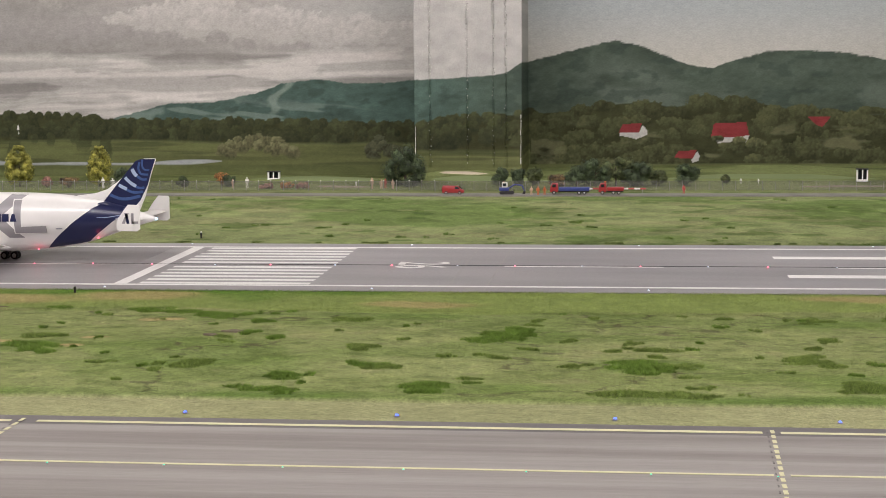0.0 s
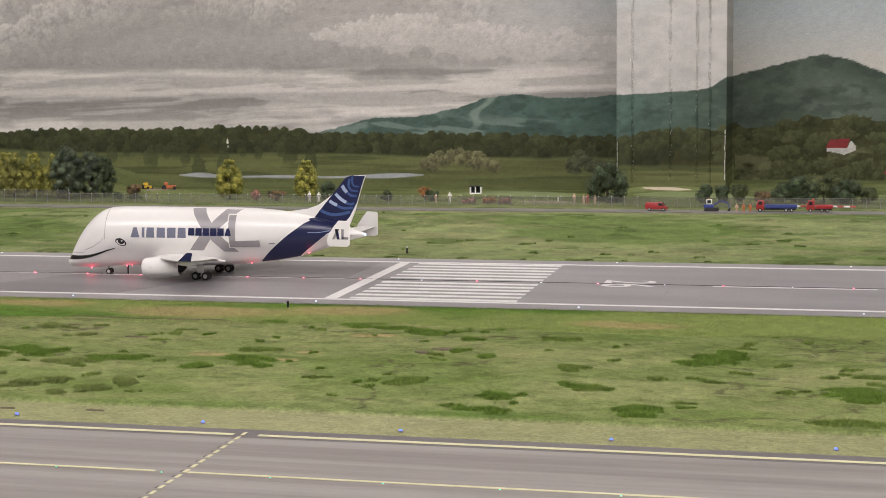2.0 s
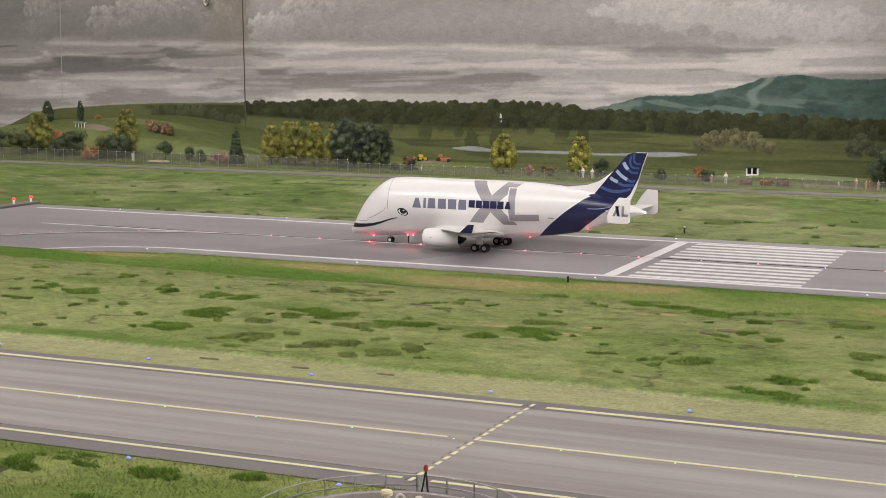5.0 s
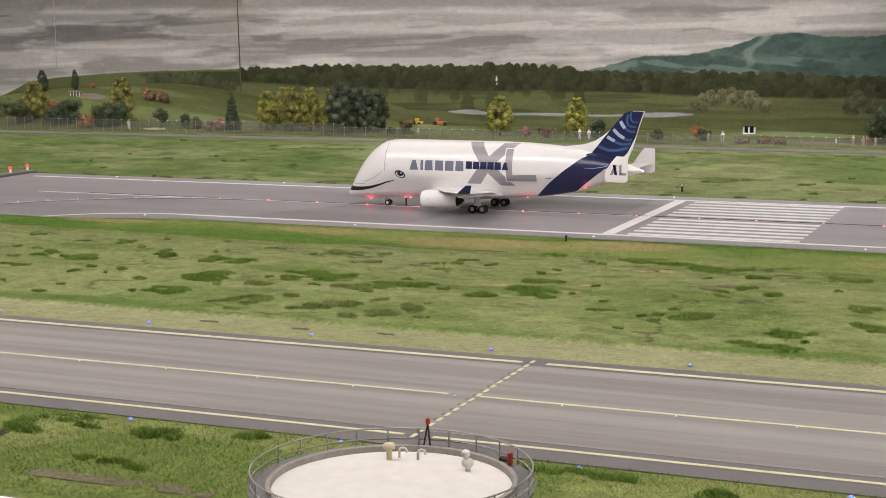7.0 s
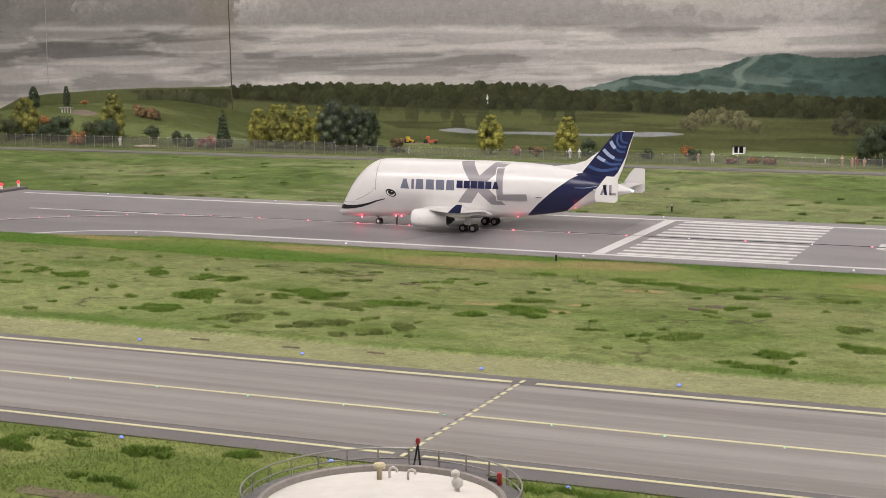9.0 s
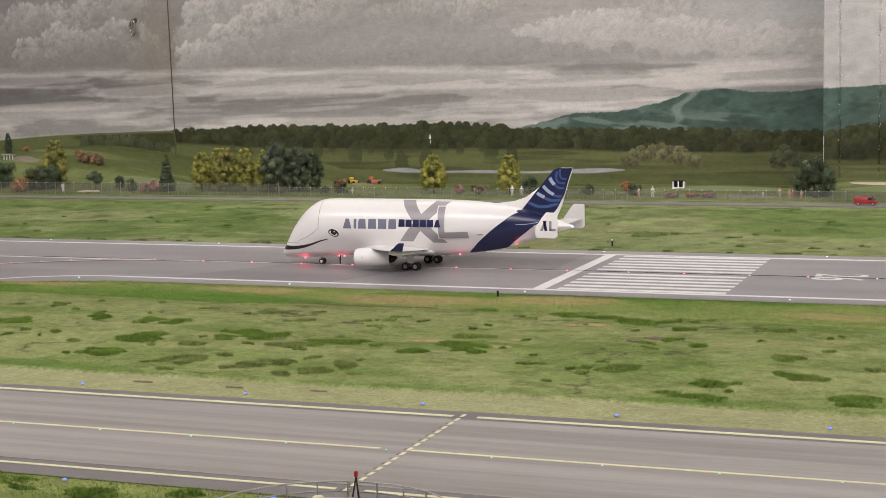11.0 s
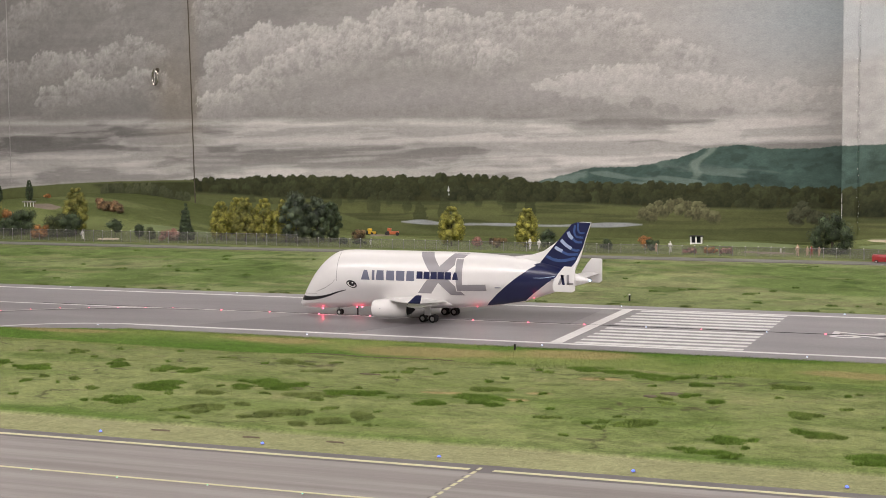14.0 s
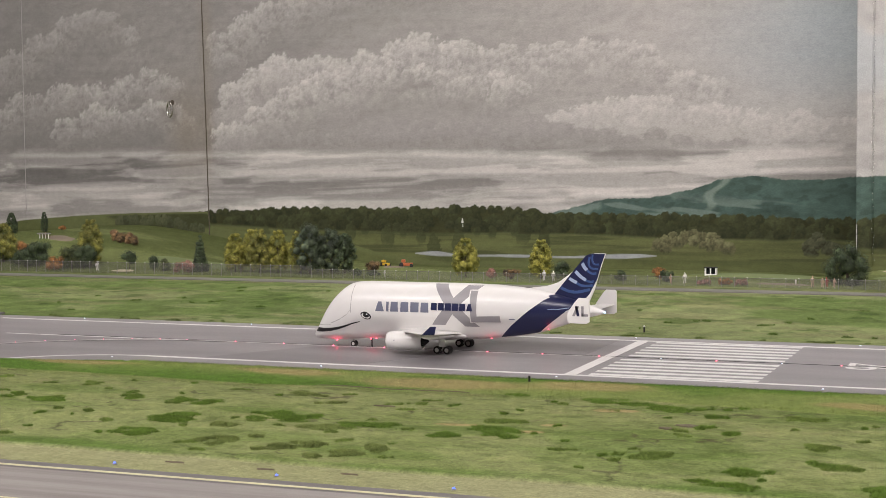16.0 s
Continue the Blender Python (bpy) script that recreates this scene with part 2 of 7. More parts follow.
def height(x, y):
    """The height of the land: flat round the runways, a low rise to the fence, a golf course with a hill behind it."""
    x, y = np.broadcast_arrays(np.asarray(x, float), np.asarray(y, float))
    z = 0.022 * smooth(0.72, ROAD_NEAR, y)
    mid = smooth(-1.02, -0.80, y) * (1 - smooth(-0.22, RW_NEAR - 0.01, y))
    z = z + mid * (0.016 * fbm(x * 2.2, y * 3.1, 5, 3) - 0.006 + 0.003 * fbm(x * 12, y * 12, 8, 2))
    z = z + 0.0050 * smooth(-1.0235, -1.0185, y) * (1 - smooth(-0.22, RW_NEAR - 0.01, y))
    rough = smooth(-1.0235, -1.0185, y) * (1 - smooth(-0.37, -0.35, y))
    z = z + rough * (0.0022 * (fbm(x * 30, y * 34, 163, 4) - 0.5))
    bank = smooth(0.72, 0.95, y) * (1 - smooth(1.55, 1.7, y))
    z = z + bank * (0.012 * (fbm(x * 3, y * 4, 9, 3) - 0.4))
    z = z + 0.002 * (1 - smooth(TX_NEAR - 0.06, TX_NEAR, y)) * (fbm(x * 20, y * 20, 3, 2) * 2)
    golf = smooth(FENCE_Y + 0.02, FENCE_Y + 0.25, y)
    east = smooth(0.15, 0.40, x)
    z = z + golf * (0.010 * (fbm(x * 1.5, y * 2.0, 21, 3) - 0.5) - (0.046 - 0.034 * east) * smooth(2.05, 2.75, y))
    z = z + 0.166 * np.exp(-(((x + 3.12) / 0.79) ** 2)) * smooth(1.97, 2.64, y)
    z = z + golf * 0.030 * np.exp(-(((x + 0.10) / 0.34) ** 2 + ((y - 2.40) / 0.17) ** 2))
    z = z + golf * 0.034 * np.exp(-(((x + 1.42) / 0.30) ** 2 + ((y - 2.42) / 0.20) ** 2))
    z = z + golf * 0.030 * np.exp(-(((x - 0.45) / 0.30) ** 2 + ((y - 2.55) / 0.22) ** 2))
    z = z + golf * 0.034 * np.exp(-(((x - 1.55) / 0.42) ** 2 + ((y - 2.75) / 0.28) ** 2))
    return z


def exit_paved(x, y):
    """Whether the exit's bend or its straight covers a place."""
    r = np.hypot(x - EXIT_X, y - EXIT_Y)
    bend = (x < EXIT_X) & (y > EXIT_Y) & (r > 0.29) & (x > -2.03)
    straight = (x > -2.03) & (x < EXIT_X - 0.29) & (y <= EXIT_Y) & (y > TX_FAR - 0.05)
    return (bend | straight) & (y < RW_FAR)


def is_grass(x, y):
    runway = (y > RW_NEAR) & (y < RW_FAR) & (x > RW_END)
    taxi = (y > TX_NEAR) & (y < TX_FAR)
    road = (y > ROAD_NEAR) & (y < ROAD_FAR)
    lower = (y < -1.845) & (x < 0.2)
    return ~(runway | taxi | road | lower | exit_paved(x, y))


# tufts and stains of the meadow: centre and half widths
STAINS = ((-0.02, -0.93, 0.16, 0.05), (-0.05, -0.72, 0.10, 0.04), (0.33, -0.72, 0.16, 0.09), (0.40, -0.80, 0.14, 0.06), (0.62, -0.42, 0.14, 0.05), (0.84, -0.57, 0.10, 0.07), (1.03, -0.80, 0.11, 0.06), (-0.35, -0.66, 0.12, 0.04), (0.80, -0.96, 0.16, 0.04), (1.30, -0.90, 0.12, 0.07), (-0.80, -0.55, 0.18, 0.05), (1.32, -0.45, 0.12, 0.04), (0.08, -0.70, 0.08, 0.05))
DRY = ((0.12, -0.18, 0.11, 0.075), (0.64, -0.30, 0.10, 0.035), (1.42, -0.17, 0.12, 0.06), (-0.55, -0.17, 0.12, 0.05), (-1.05, -0.18, 0.14, 0.05), (-0.18, -0.25, 0.16, 0.06))
PALE_SPOTS = ((0.235, -0.475, 0.045, 0.022), (0.175, -0.635, 0.028, 0.014), (0.155, -0.70, 0.025, 0.014), (0.02, -0.66, 0.05, 0.012))


def blot(x, y, spots):
    return sum(np.exp(-(((x - cx) / rx) ** 2) - ((y - cy) / ry) ** 2) for cx, cy, rx, ry in spots)


def land_paint(x, y):
    """Colours of the flock: fresh green along the runway with dry stretches, a pale worn meadow, a mown verge, a mottled far bank."""
    n1, n2, n3 = fbm(x * 3, y * 6, 141, 4), fbm(x * 14, y * 22, 143, 4), fbm(x * 60, y * 80, 145, 3)
    rag = 0.25 * (n2 - 0.5)
    fold_shading = fbm(x * 55, y * 55, 146, 4)
    meadow = over(np.broadcast_to(np.array([0.268, 0.304, 0.124]), (*x.shape, 3)), (0.200, 0.246, 0.082), 0.6 * smooth(0.46, 0.64, n1))
    meadow = over(meadow, (0.120, 0.195, 0.036), 0.40 * smooth(0.56, 0.66, fbm(x * 2.6 + 7, y * 7, 148, 5)))
    meadow = over(meadow, (0.270, 0.250, 0.140), 0.40 * smooth(0.64, 0.76, n2))
    meadow = over(meadow, (0.100, 0.185, 0.026), 0.42 * smooth(0.40, 0.70, blot(x, y, STAINS) + 1.8 * rag))
    meadow = over(meadow, (0.42, 0.325, 0.165), 0.85 * smooth(0.35, 0.6, blot(x, y, PALE_SPOTS) + rag))
    crack = smooth(0.016, 0.004, np.abs(fbm(x * 4.5, y * 10, 147, 5) - 0.5)) * smooth(0.50, 0.58, fbm(x * 5, y * 7, 149, 3))
    meadow = over(meadow, (0.085, 0.072, 0.045), 0.75 * crack)
    rim = smooth(0.64, 0.70, fbm(x * 26, y * 46, 150, 3))
    meadow = over(meadow, (0.110, 0.150, 0.040), 0.4 * rim)
    meadow = over(meadow, (0.105, 0.178, 0.034), 0.85 * smooth(-0.965, -1.012, y + 0.07 * (n1 - 0.5)) * (0.40 + 0.60 * smooth(0.40, 0.56, fbm(x * 4, y * 3, 164, 3))))
    # lit and shadowed grain of the wrinkled mat, multiplied into its colour
    meadow = meadow * (0.82 + 0.36 * fold_shading)[..., None]
    fresh = over(np.broadcast_to(np.array([0.238, 0.298, 0.092]), (*x.shape, 3)), (0.125, 0.222, 0.040), smooth(0.46, 0.60, fbm(x * 2.2 + 4, y * 2, 151, 3)))
    fresh = over(fresh, (0.365, 0.310, 0.145), 0.92 * smooth(0.12, 0.62, blot(x, y, DRY) + rag))
    mown = over(np.broadcast_to(np.array([0.322, 0.326, 0.172]), (*x.shape, 3)), (0.285, 0.296, 0.146), 0.6 * smooth(0.4, 0.65, n1))
    bank = over(np.broadcast_to(np.array([0.208, 0.244, 0.104]), (*x.shape, 3)), (0.130, 0.188, 0.054), 0.9 * smooth(0.47, 0.57, fbm(x * 2.4 + y, y * 3.4, 153, 5)))
    bank = over(bank, (0.240, 0.228, 0.122), 0.45 * smooth(0.54, 0.68, fbm(x * 5, y * 12, 155, 5)))
    bank = over(bank, (0.070, 0.120, 0.024), 0.7 * smooth(0.64, 0.71, fbm(x * 11, y * 16, 156, 4)))
    bank = bank * (0.58 + 0.88 * fbm(x * 17, y * 18, 158, 5))[..., None]
    lower = over(np.broadcast_to(np.array([0.225, 0.262, 0.085]), (*x.shape, 3)), (0.13, 0.19, 0.040), 0.8 * smooth(0.42, 0.62, fbm(x * 6, y * 12, 157, 4)))
    golf = over(np.broadcast_to(np.array([0.205, 0.242, 0.092]), (*x.shape, 3)), (0.135, 0.165, 0.056), smooth(0.42, 0.62, fbm(x * 2, y * 4, 159, 4)))
    edge = -0.345 + 0.03 * (fbm(x * 3, 0 * x, 161, 3) - 0.5) - 0.05 * np.exp(-(((x - 0.62) / 0.3) ** 2))
    col = over(meadow, fresh, smooth(-0.006, 0.006, y - edge))
    col = over(col, mown, smooth(0.003, -0.003, y + 1.022 + 0.006 * (n1 - 0.5)))
    col = over(col, lower, smooth(0.01, -0.01, y + 1.30))
    col = over(col, bank, smooth(-0.05, 0.05, y - 0.40))
    col = over(col, golf, smooth(-0.02, 0.02, y - 1.88))
    return np.clip(col * (0.66 + 0.36 * n3 + 0.16 * (n2 - 0.5))[..., None], 0.01, 0.8)


gx = np.concatenate([np.arange(-5.2, -2.8, 0.04), np.arange(-2.8, -1.4, 0.018), np.arange(-1.4, 1.75, 0.0052), np.arange(1.75, 4.21, 0.03)])
gy = np.concatenate([np.arange(-2.62, -1.86, 0.04), np.arange(-1.86, -1.58, 0.0075), np.arange(-1.58, -1.12, 0.04), np.arange(-1.12, -0.06, 0.0048), np.arange(-0.06, 0.66, 0.06), np.arange(0.66, 1.74, 0.014), np.arange(1.74, WALL_Y + 0.06, 0.025)])
GX, GY = np.meshgrid(gx, gy, indexing="ij")
GZ = height(GX, GY) - 0.0035 * (1 - is_grass(GX, GY))
land = raw_mesh("ground", np.stack([GX, GY, GZ], -1).reshape(-1, 3), grid_faces(len(gx), len(gy))[:, ::-1])
colour_layer(land, land_paint(GX, GY).reshape(-1, 3))
ground = add("ground", land, "flock", kind="structure", soft=180, label="green flocked model landscape with mown and worn patches", category="ground")


def slab(name, mat, outline, z0, z1, label, category, kind="structure", parent=None):
    """A flat slab over an outline given counter-clockwise."""
    bm = bmesh.new()
    low, high = ([bm.verts.new((x, y, z)) for x, y in outline] for z in (z0, z1))
    bm.faces.new(high)
    bm.faces.new(low[::-1])
    for k in range(len(outline)):
        j = (k + 1) % len(outline)
        bm.faces.new((low[k], low[j], high[j], high[k]))
    if parent is None:
        return thing(name, bm, mat, label, category, kind=kind)
    return part(name, bm, mat, parent, label)


def rect(x0, x1, y0, y1):
    return [(x0, y0), (x1, y0), (x1, y1), (x0, y1)]


def arc(r, a0, a1, n=14):
    return [(EXIT_X + r * math.cos(radians(a0 + (a1 - a0) * k / n)), EXIT_Y + r * math.sin(radians(a0 + (a1 - a0) * k / n))) for k in range(n + 1)]


runway = slab("runway", "runway", [(4.2, RW_NEAR), (4.2, RW_FAR), (RW_END, RW_FAR), (RW_END, 0.50), (-2.03, 0.42), (-2.03, TX_FAR)] + arc(0.29, 180, 90), -0.006, 0.0, "dark grey asphalt model runway with a curved exit", "runway")
taxiway = slab("taxiway", "shoulder", rect(-5.2, 4.2, TX_NEAR, TX_FAR), -0.007, 0.0, "weathered grey asphalt model taxiway", "taxiway")
slab("taxiway_surface", "taxi", rect(-5.2, 4.2, -1.502, -1.172), -0.0005, 0.0006, "", "", parent=taxiway)
service_road = slab("service_road", "road", rect(-5.2, 4.2, ROAD_NEAR, ROAD_FAR), 0.010, 0.0248, "narrow grey service road along the fence", "road")
lower_road = slab("apron_road", "shoulder", rect(-5.2, 0.18, -2.6, -1.835), -0.006, 0.001, "grey asphalt apron road with a white edge line", "road")
slab("edge_line", "white_paint", rect(-5.2, 0.17, -1.862, -1.852), 0.0008, 0.0015, "", "", parent=lower_road)
slab("kerb_strip", "soil", rect(-5.2, 0.17, -1.79, -1.768), -0.004, 0.0025, "", "", parent=lower_road)


def line(name, mat, x0, x1, y0, y1, owner, z=0.0006):
    return slab(name, mat, rect(x0, x1, y0, y1), z - 0.0004, z, "", "", parent=owner)


# runway paint: edge lines, threshold bar, threshold stripes, centre line, touchdown marks
line("edge_line", "white_paint", EXIT_X, 4.2, -0.018, -0.003, runway)
line("edge_line", "white_paint", -1.86, 4.2, 0.593, 0.608, runway)
line("threshold_bar", "white_paint", -0.004, 0.022, 0.0, 0.590, runway)
for k in range(6):
    for side in (-1, 1):
        mid = 0.327 + 0.0497 * k if side > 0 else 0.252 - 0.0475 * k
        line("threshold_stripe", "white_paint", 0.046, 0.388, mid - 0.0108, mid + 0.0108, runway)
for a, b in ((-1.60, -1.19), (0.752, 1.084), (1.44, 1.77), (2.12, 2.45)):
    line("centre_line", "white_paint", a, b, 0.277, 0.286, runway)
for mid in (0.446, 0.154):
    line("touchdown_mark", "white_paint", 1.325, 1.80, mid - 0.02, mid + 0.02, runway)
digits = bpy.data.curves.new("runway_number", "FONT")
digits.body, digits.size, digits.align_x, digits.align_y = "26", 0.150, "CENTER", "CENTER"
digits.extrude = 0.0002
number_mesh = bpy.data.meshes.new_from_object(new("number_outline", digits))
bpy.data.objects.remove(bpy.data.objects["number_outline"])
number = add("runway_number", number_mesh, "white_paint", runway, "white painted runway number")
number.matrix_local = pose(0.570, 0.296, 0.0007, 0, 0, -90) @ Matrix.Diagonal((0.72, 1.05, 1, 1))
slab("asphalt_patch", "runway_patch", [(-0.86, -0.001), (-0.47, -0.001), (-0.33, 0.275), (-0.70, 0.275)], -0.0002, 0.0003, "", "", parent=runway)
slab("asphalt_patch", "runway_patch", [(-0.40, 0.302), (-0.05, 0.302), (-0.05, 0.590), (-0.30, 0.590)], -0.0002, 0.0003, "", "", parent=runway)
for x in (0.660, 0.735):
    slab("pale_crack", "panel_line", [(x, -0.07), (x + 0.002, -0.07), (x + 0.012, 0.590), (x + 0.010, 0.590)], -0.0002, 0.0003, "", "", parent=runway)
line("guide_slot", "rubber_mark", -1.45, 4.2, 0.2935, 0.2985, runway)
# glint along the slot, put in as a thin white line
line("slot_edge", "white_paint", -1.19, 0.0, 0.2885, 0.2912, runway)


def curve_line(name, mat, r, a0, a1, width, owner, z=0.0006, n=18):
    a, b = arc(r - width / 2, a0, a1, n), arc(r + width / 2, a0, a1, n)
    bm = bmesh.new()
    va, vb = [bm.verts.new((*p, z)) for p in a], [bm.verts.new((*p, z)) for p in b]
    for k in range(n):
        bm.faces.new((va[k], vb[k], vb[k + 1], va[k + 1]))
    bmesh.ops.recalc_face_normals(bm, faces=bm.faces)
    return part(name, bm, mat, owner)


curve_line("edge_line", "white_paint", 0.375, 90, 180, 0.015, runway)
curve_line("exit_centre_line", "white_paint", 0.675, 82, 180, 0.007, runway, 0.0009)
curve_line("guide_slot", "rubber_mark", 0.660, 88, 180, 0.004, runway, 0.0008)

# taxiway paint
for y in (-1.156, -1.521):
    for a, b in ((-5.2, 0.245), (0.278, 1.149), (1.170, 4.2)):
        line("edge_line", "yellow_paint", a, b, y - (0.0046 if y > -1.3 else 0.0034), y + (0.0046 if y > -1.3 else 0.0034), taxiway, 0.0007)
for a, b in ((-5.2, 0.222), (0.262, 1.143), (1.160, 4.2)):
    line("centre_line", "yellow_paint", a, b, -1.3468, -1.3408, taxiway, 0.0012)
for x0, slant in ((0.262, 0.0), (1.165, -0.05)):
    for k in range(17):
        y = -1.146 - 0.0232 * k
        x = x0 + slant * (-1.14 - y) - 0.004
        line("hold_dash", "yellow_paint", x - 0.0024, x + 0.0024, y - 0.0145, y, taxiway, 0.0013)
        # black shadow beside each yellow dash, laid on as a dark sliver
        line("hold_dash_gap", "shoulder", x - 0.0066, x - 0.0050, y - 0.0105, y - 0.003, taxiway, 0.0011)

# ---------------------------------------------------------------- painted wall and pillar
OLIVE = np.array([0.047, 0.050, 0.021])


def ridge(x, points, seed, rough=0.010, scale=9.0):
    xs, zs = zip(*points)
    return np.interp(x, xs, zs) + rough * (fbm(x * scale, 0 * x + 3.7, seed, 5) - 0.5) * 2


CLOUD_BANKS = (
    # crest line, tone of the lit crest, tone of the shaded underside, depth of the fade
    (((-3.95, 0.93), (-3.60, 1.02), (-3.45, 1.13), (-3.28, 1.18), (-3.12, 1.06), (-2.95, 0.98)), 0.335, 0.215, 0.10),
    (((-2.72, 0.92), (-2.58, 1.03), (-2.42, 1.14), (-2.20, 1.22), (-1.80, 1.30), (-1.30, 1.38)), 0.390, 0.225, 0.14),
    (((-2.72, 0.70), (-2.60, 0.76), (-2.45, 0.85), (-2.30, 0.90), (-2.05, 0.90), (-1.85, 0.92), (-1.65, 0.97), (-1.42, 0.93), (-1.28, 0.93), (-1.15, 0.89), (-1.02, 0.91), (-0.85, 0.96), (-0.68, 0.91), (-0.45, 0.78), (-0.20, 0.72)), 0.465, 0.300, 0.13),
    (((-2.66, 0.60), (-2.55, 0.64), (-2.42, 0.71), (-2.22, 0.77), (-2.05, 0.83), (-1.85, 0.87), (-1.60, 0.85), (-1.30, 0.80), (-1.05, 0.76)), 0.480, 0.270, 0.09),
    (((-3.95, 0.62), (-3.80, 0.73), (-3.65, 0.78), (-3.36, 0.81), (-3.20, 0.79), (-3.03, 0.86), (-2.88, 0.87), (-2.74, 0.78)), 0.385, 0.215, 0.07),
    (((-3.60, 0.58), (-3.48, 0.65), (-3.34, 0.69), (-3.15, 0.70), (-3.02, 0.74), (-2.85, 0.71), (-2.70, 0.66)), 0.410, 0.215, 0.055),
    (((-1.10, 0.61), (-0.95, 0.66), (-0.82, 0.68), (-0.70, 0.70), (-0.58, 0.67), (-0.50, 0.65), (-0.40, 0.69), (-0.30, 0.68), (-0.22, 0.63), (0.05, 0.61), (0.40, 0.57)), 0.490, 0.375, 0.07),
    (((-2.70, 0.53), (-2.40, 0.56), (-1.90, 0.60), (-1.40, 0.62), (-0.95, 0.58), (-0.40, 0.53), (0.2, 0.50)), 0.305, 0.255, 0.10),
)


def crowns(col, x, z, tops, step, size, tall, seed, body, lit, reach=(-9, 9), fade=0.0, rag=0.35, even=1.0):
    """Paints one row of rounded tree crowns: dark bodies, tops caught by the light. tops: the row's height along x."""
    cell = np.floor(x / step)
    nx, nz = fbm(x * 46, z * 46, seed + 5, 3) - 0.5, fbm(x * 150, z * 120, seed + 6, 2) - 0.5
    for d in (-1, 1, 0):
        i = (cell + d).astype(np.int64)
        u, v, w, k = (lattice(i, 0 * i + j, seed) for j in range(4))
        cx = (i + 0.5 + 0.7 * (u - 0.5)) * step
        r = size * (0.6 + 0.8 * v)
        h = r * tall * (0.75 + 0.5 * w)
        cz = np.interp(cx, *zip(*tops)) - h + 0.55 * size * (k - 0.5)
        dx, dz = (x - cx) / r, (z - cz) / h
        out = 1 - np.hypot(dx, dz) + rag * nx + 0.25 * nz
        here = smooth(0.0, 0.09, out) * (cx > reach[0]) * (cx < reach[1]) * (1 - fade * smooth(-0.2, -0.95, dz))
        light = np.clip(0.42 + 0.40 * dz - 0.14 * dx + 1.1 * nx + 0.9 * nz, 0, 1.2)
        tone = (np.asarray(body) + (np.asarray(lit) - np.asarray(body)) * light[..., None]) * (1 - 0.22 * even + 0.44 * even * u)[..., None]
        col = col + (tone - col) * here[..., None]
    return col


def inside(x, z, outline):
    """Whether a place lies in an outline of x, z corners."""
    hit = np.zeros(x.shape, bool)
    for (x0, z0), (x1, z1) in zip(outline, outline[1:] + outline[:1]):
        if z0 != z1:
            hit ^= ((z > z0) != (z > z1)) & (x < (x1 - x0) * (z - z0) / (z1 - z0) + x0)
    return hit * 1.0


ROOFS = ([(1.005, 0.143), (1.022, 0.177), (1.096, 0.180), (1.085, 0.145)], [(1.365, 0.125), (1.376, 0.178), (1.501, 0.183), (1.513, 0.131), (1.458, 0.123)], [(1.223, 0.044), (1.241, 0.072), (1.311, 0.073), (1.295, 0.040)], [(1.734, 0.203), (1.825, 0.203), (1.793, 0.163), (1.768, 0.171)])
GABLES = ([(1.007, 0.146), (1.085, 0.145), (1.100, 0.173), (1.118, 0.150), (1.116, 0.135), (1.075, 0.117), (1.054, 0.124), (1.010, 0.132)], [(1.372, 0.128), (1.513, 0.133), (1.506, 0.103), (1.465, 0.108), (1.393, 0.101)], [(1.289, 0.034), (1.313, 0.070), (1.322, 0.053), (1.319, 0.032), (1.296, 0.025)])
WOOD_TOP = ((-2.80, 0.206), (-2.66, 0.215), (-2.35, 0.232), (-1.76, 0.232), (-1.45, 0.243), (-1.25, 0.232), (-1.04, 0.217), (-0.57, 0.212), (-0.30, 0.207), (-0.04, 0.199), (0.18, 0.195), (0.25, 0.205), (0.35, 0.233), (0.50, 0.238), (0.65, 0.243))
BUSH_TOP = ((0.62, 0.230), (0.82, 0.242), (0.92, 0.262), (1.03, 0.272), (1.13, 0.272), (1.23, 0.252), (1.33, 0.286), (1.46, 0.282), (1.58, 0.263), (1.70, 0.238), (1.83, 0.249), (1.93, 0.223), (2.4, 0.222), (4.3, 0.24))


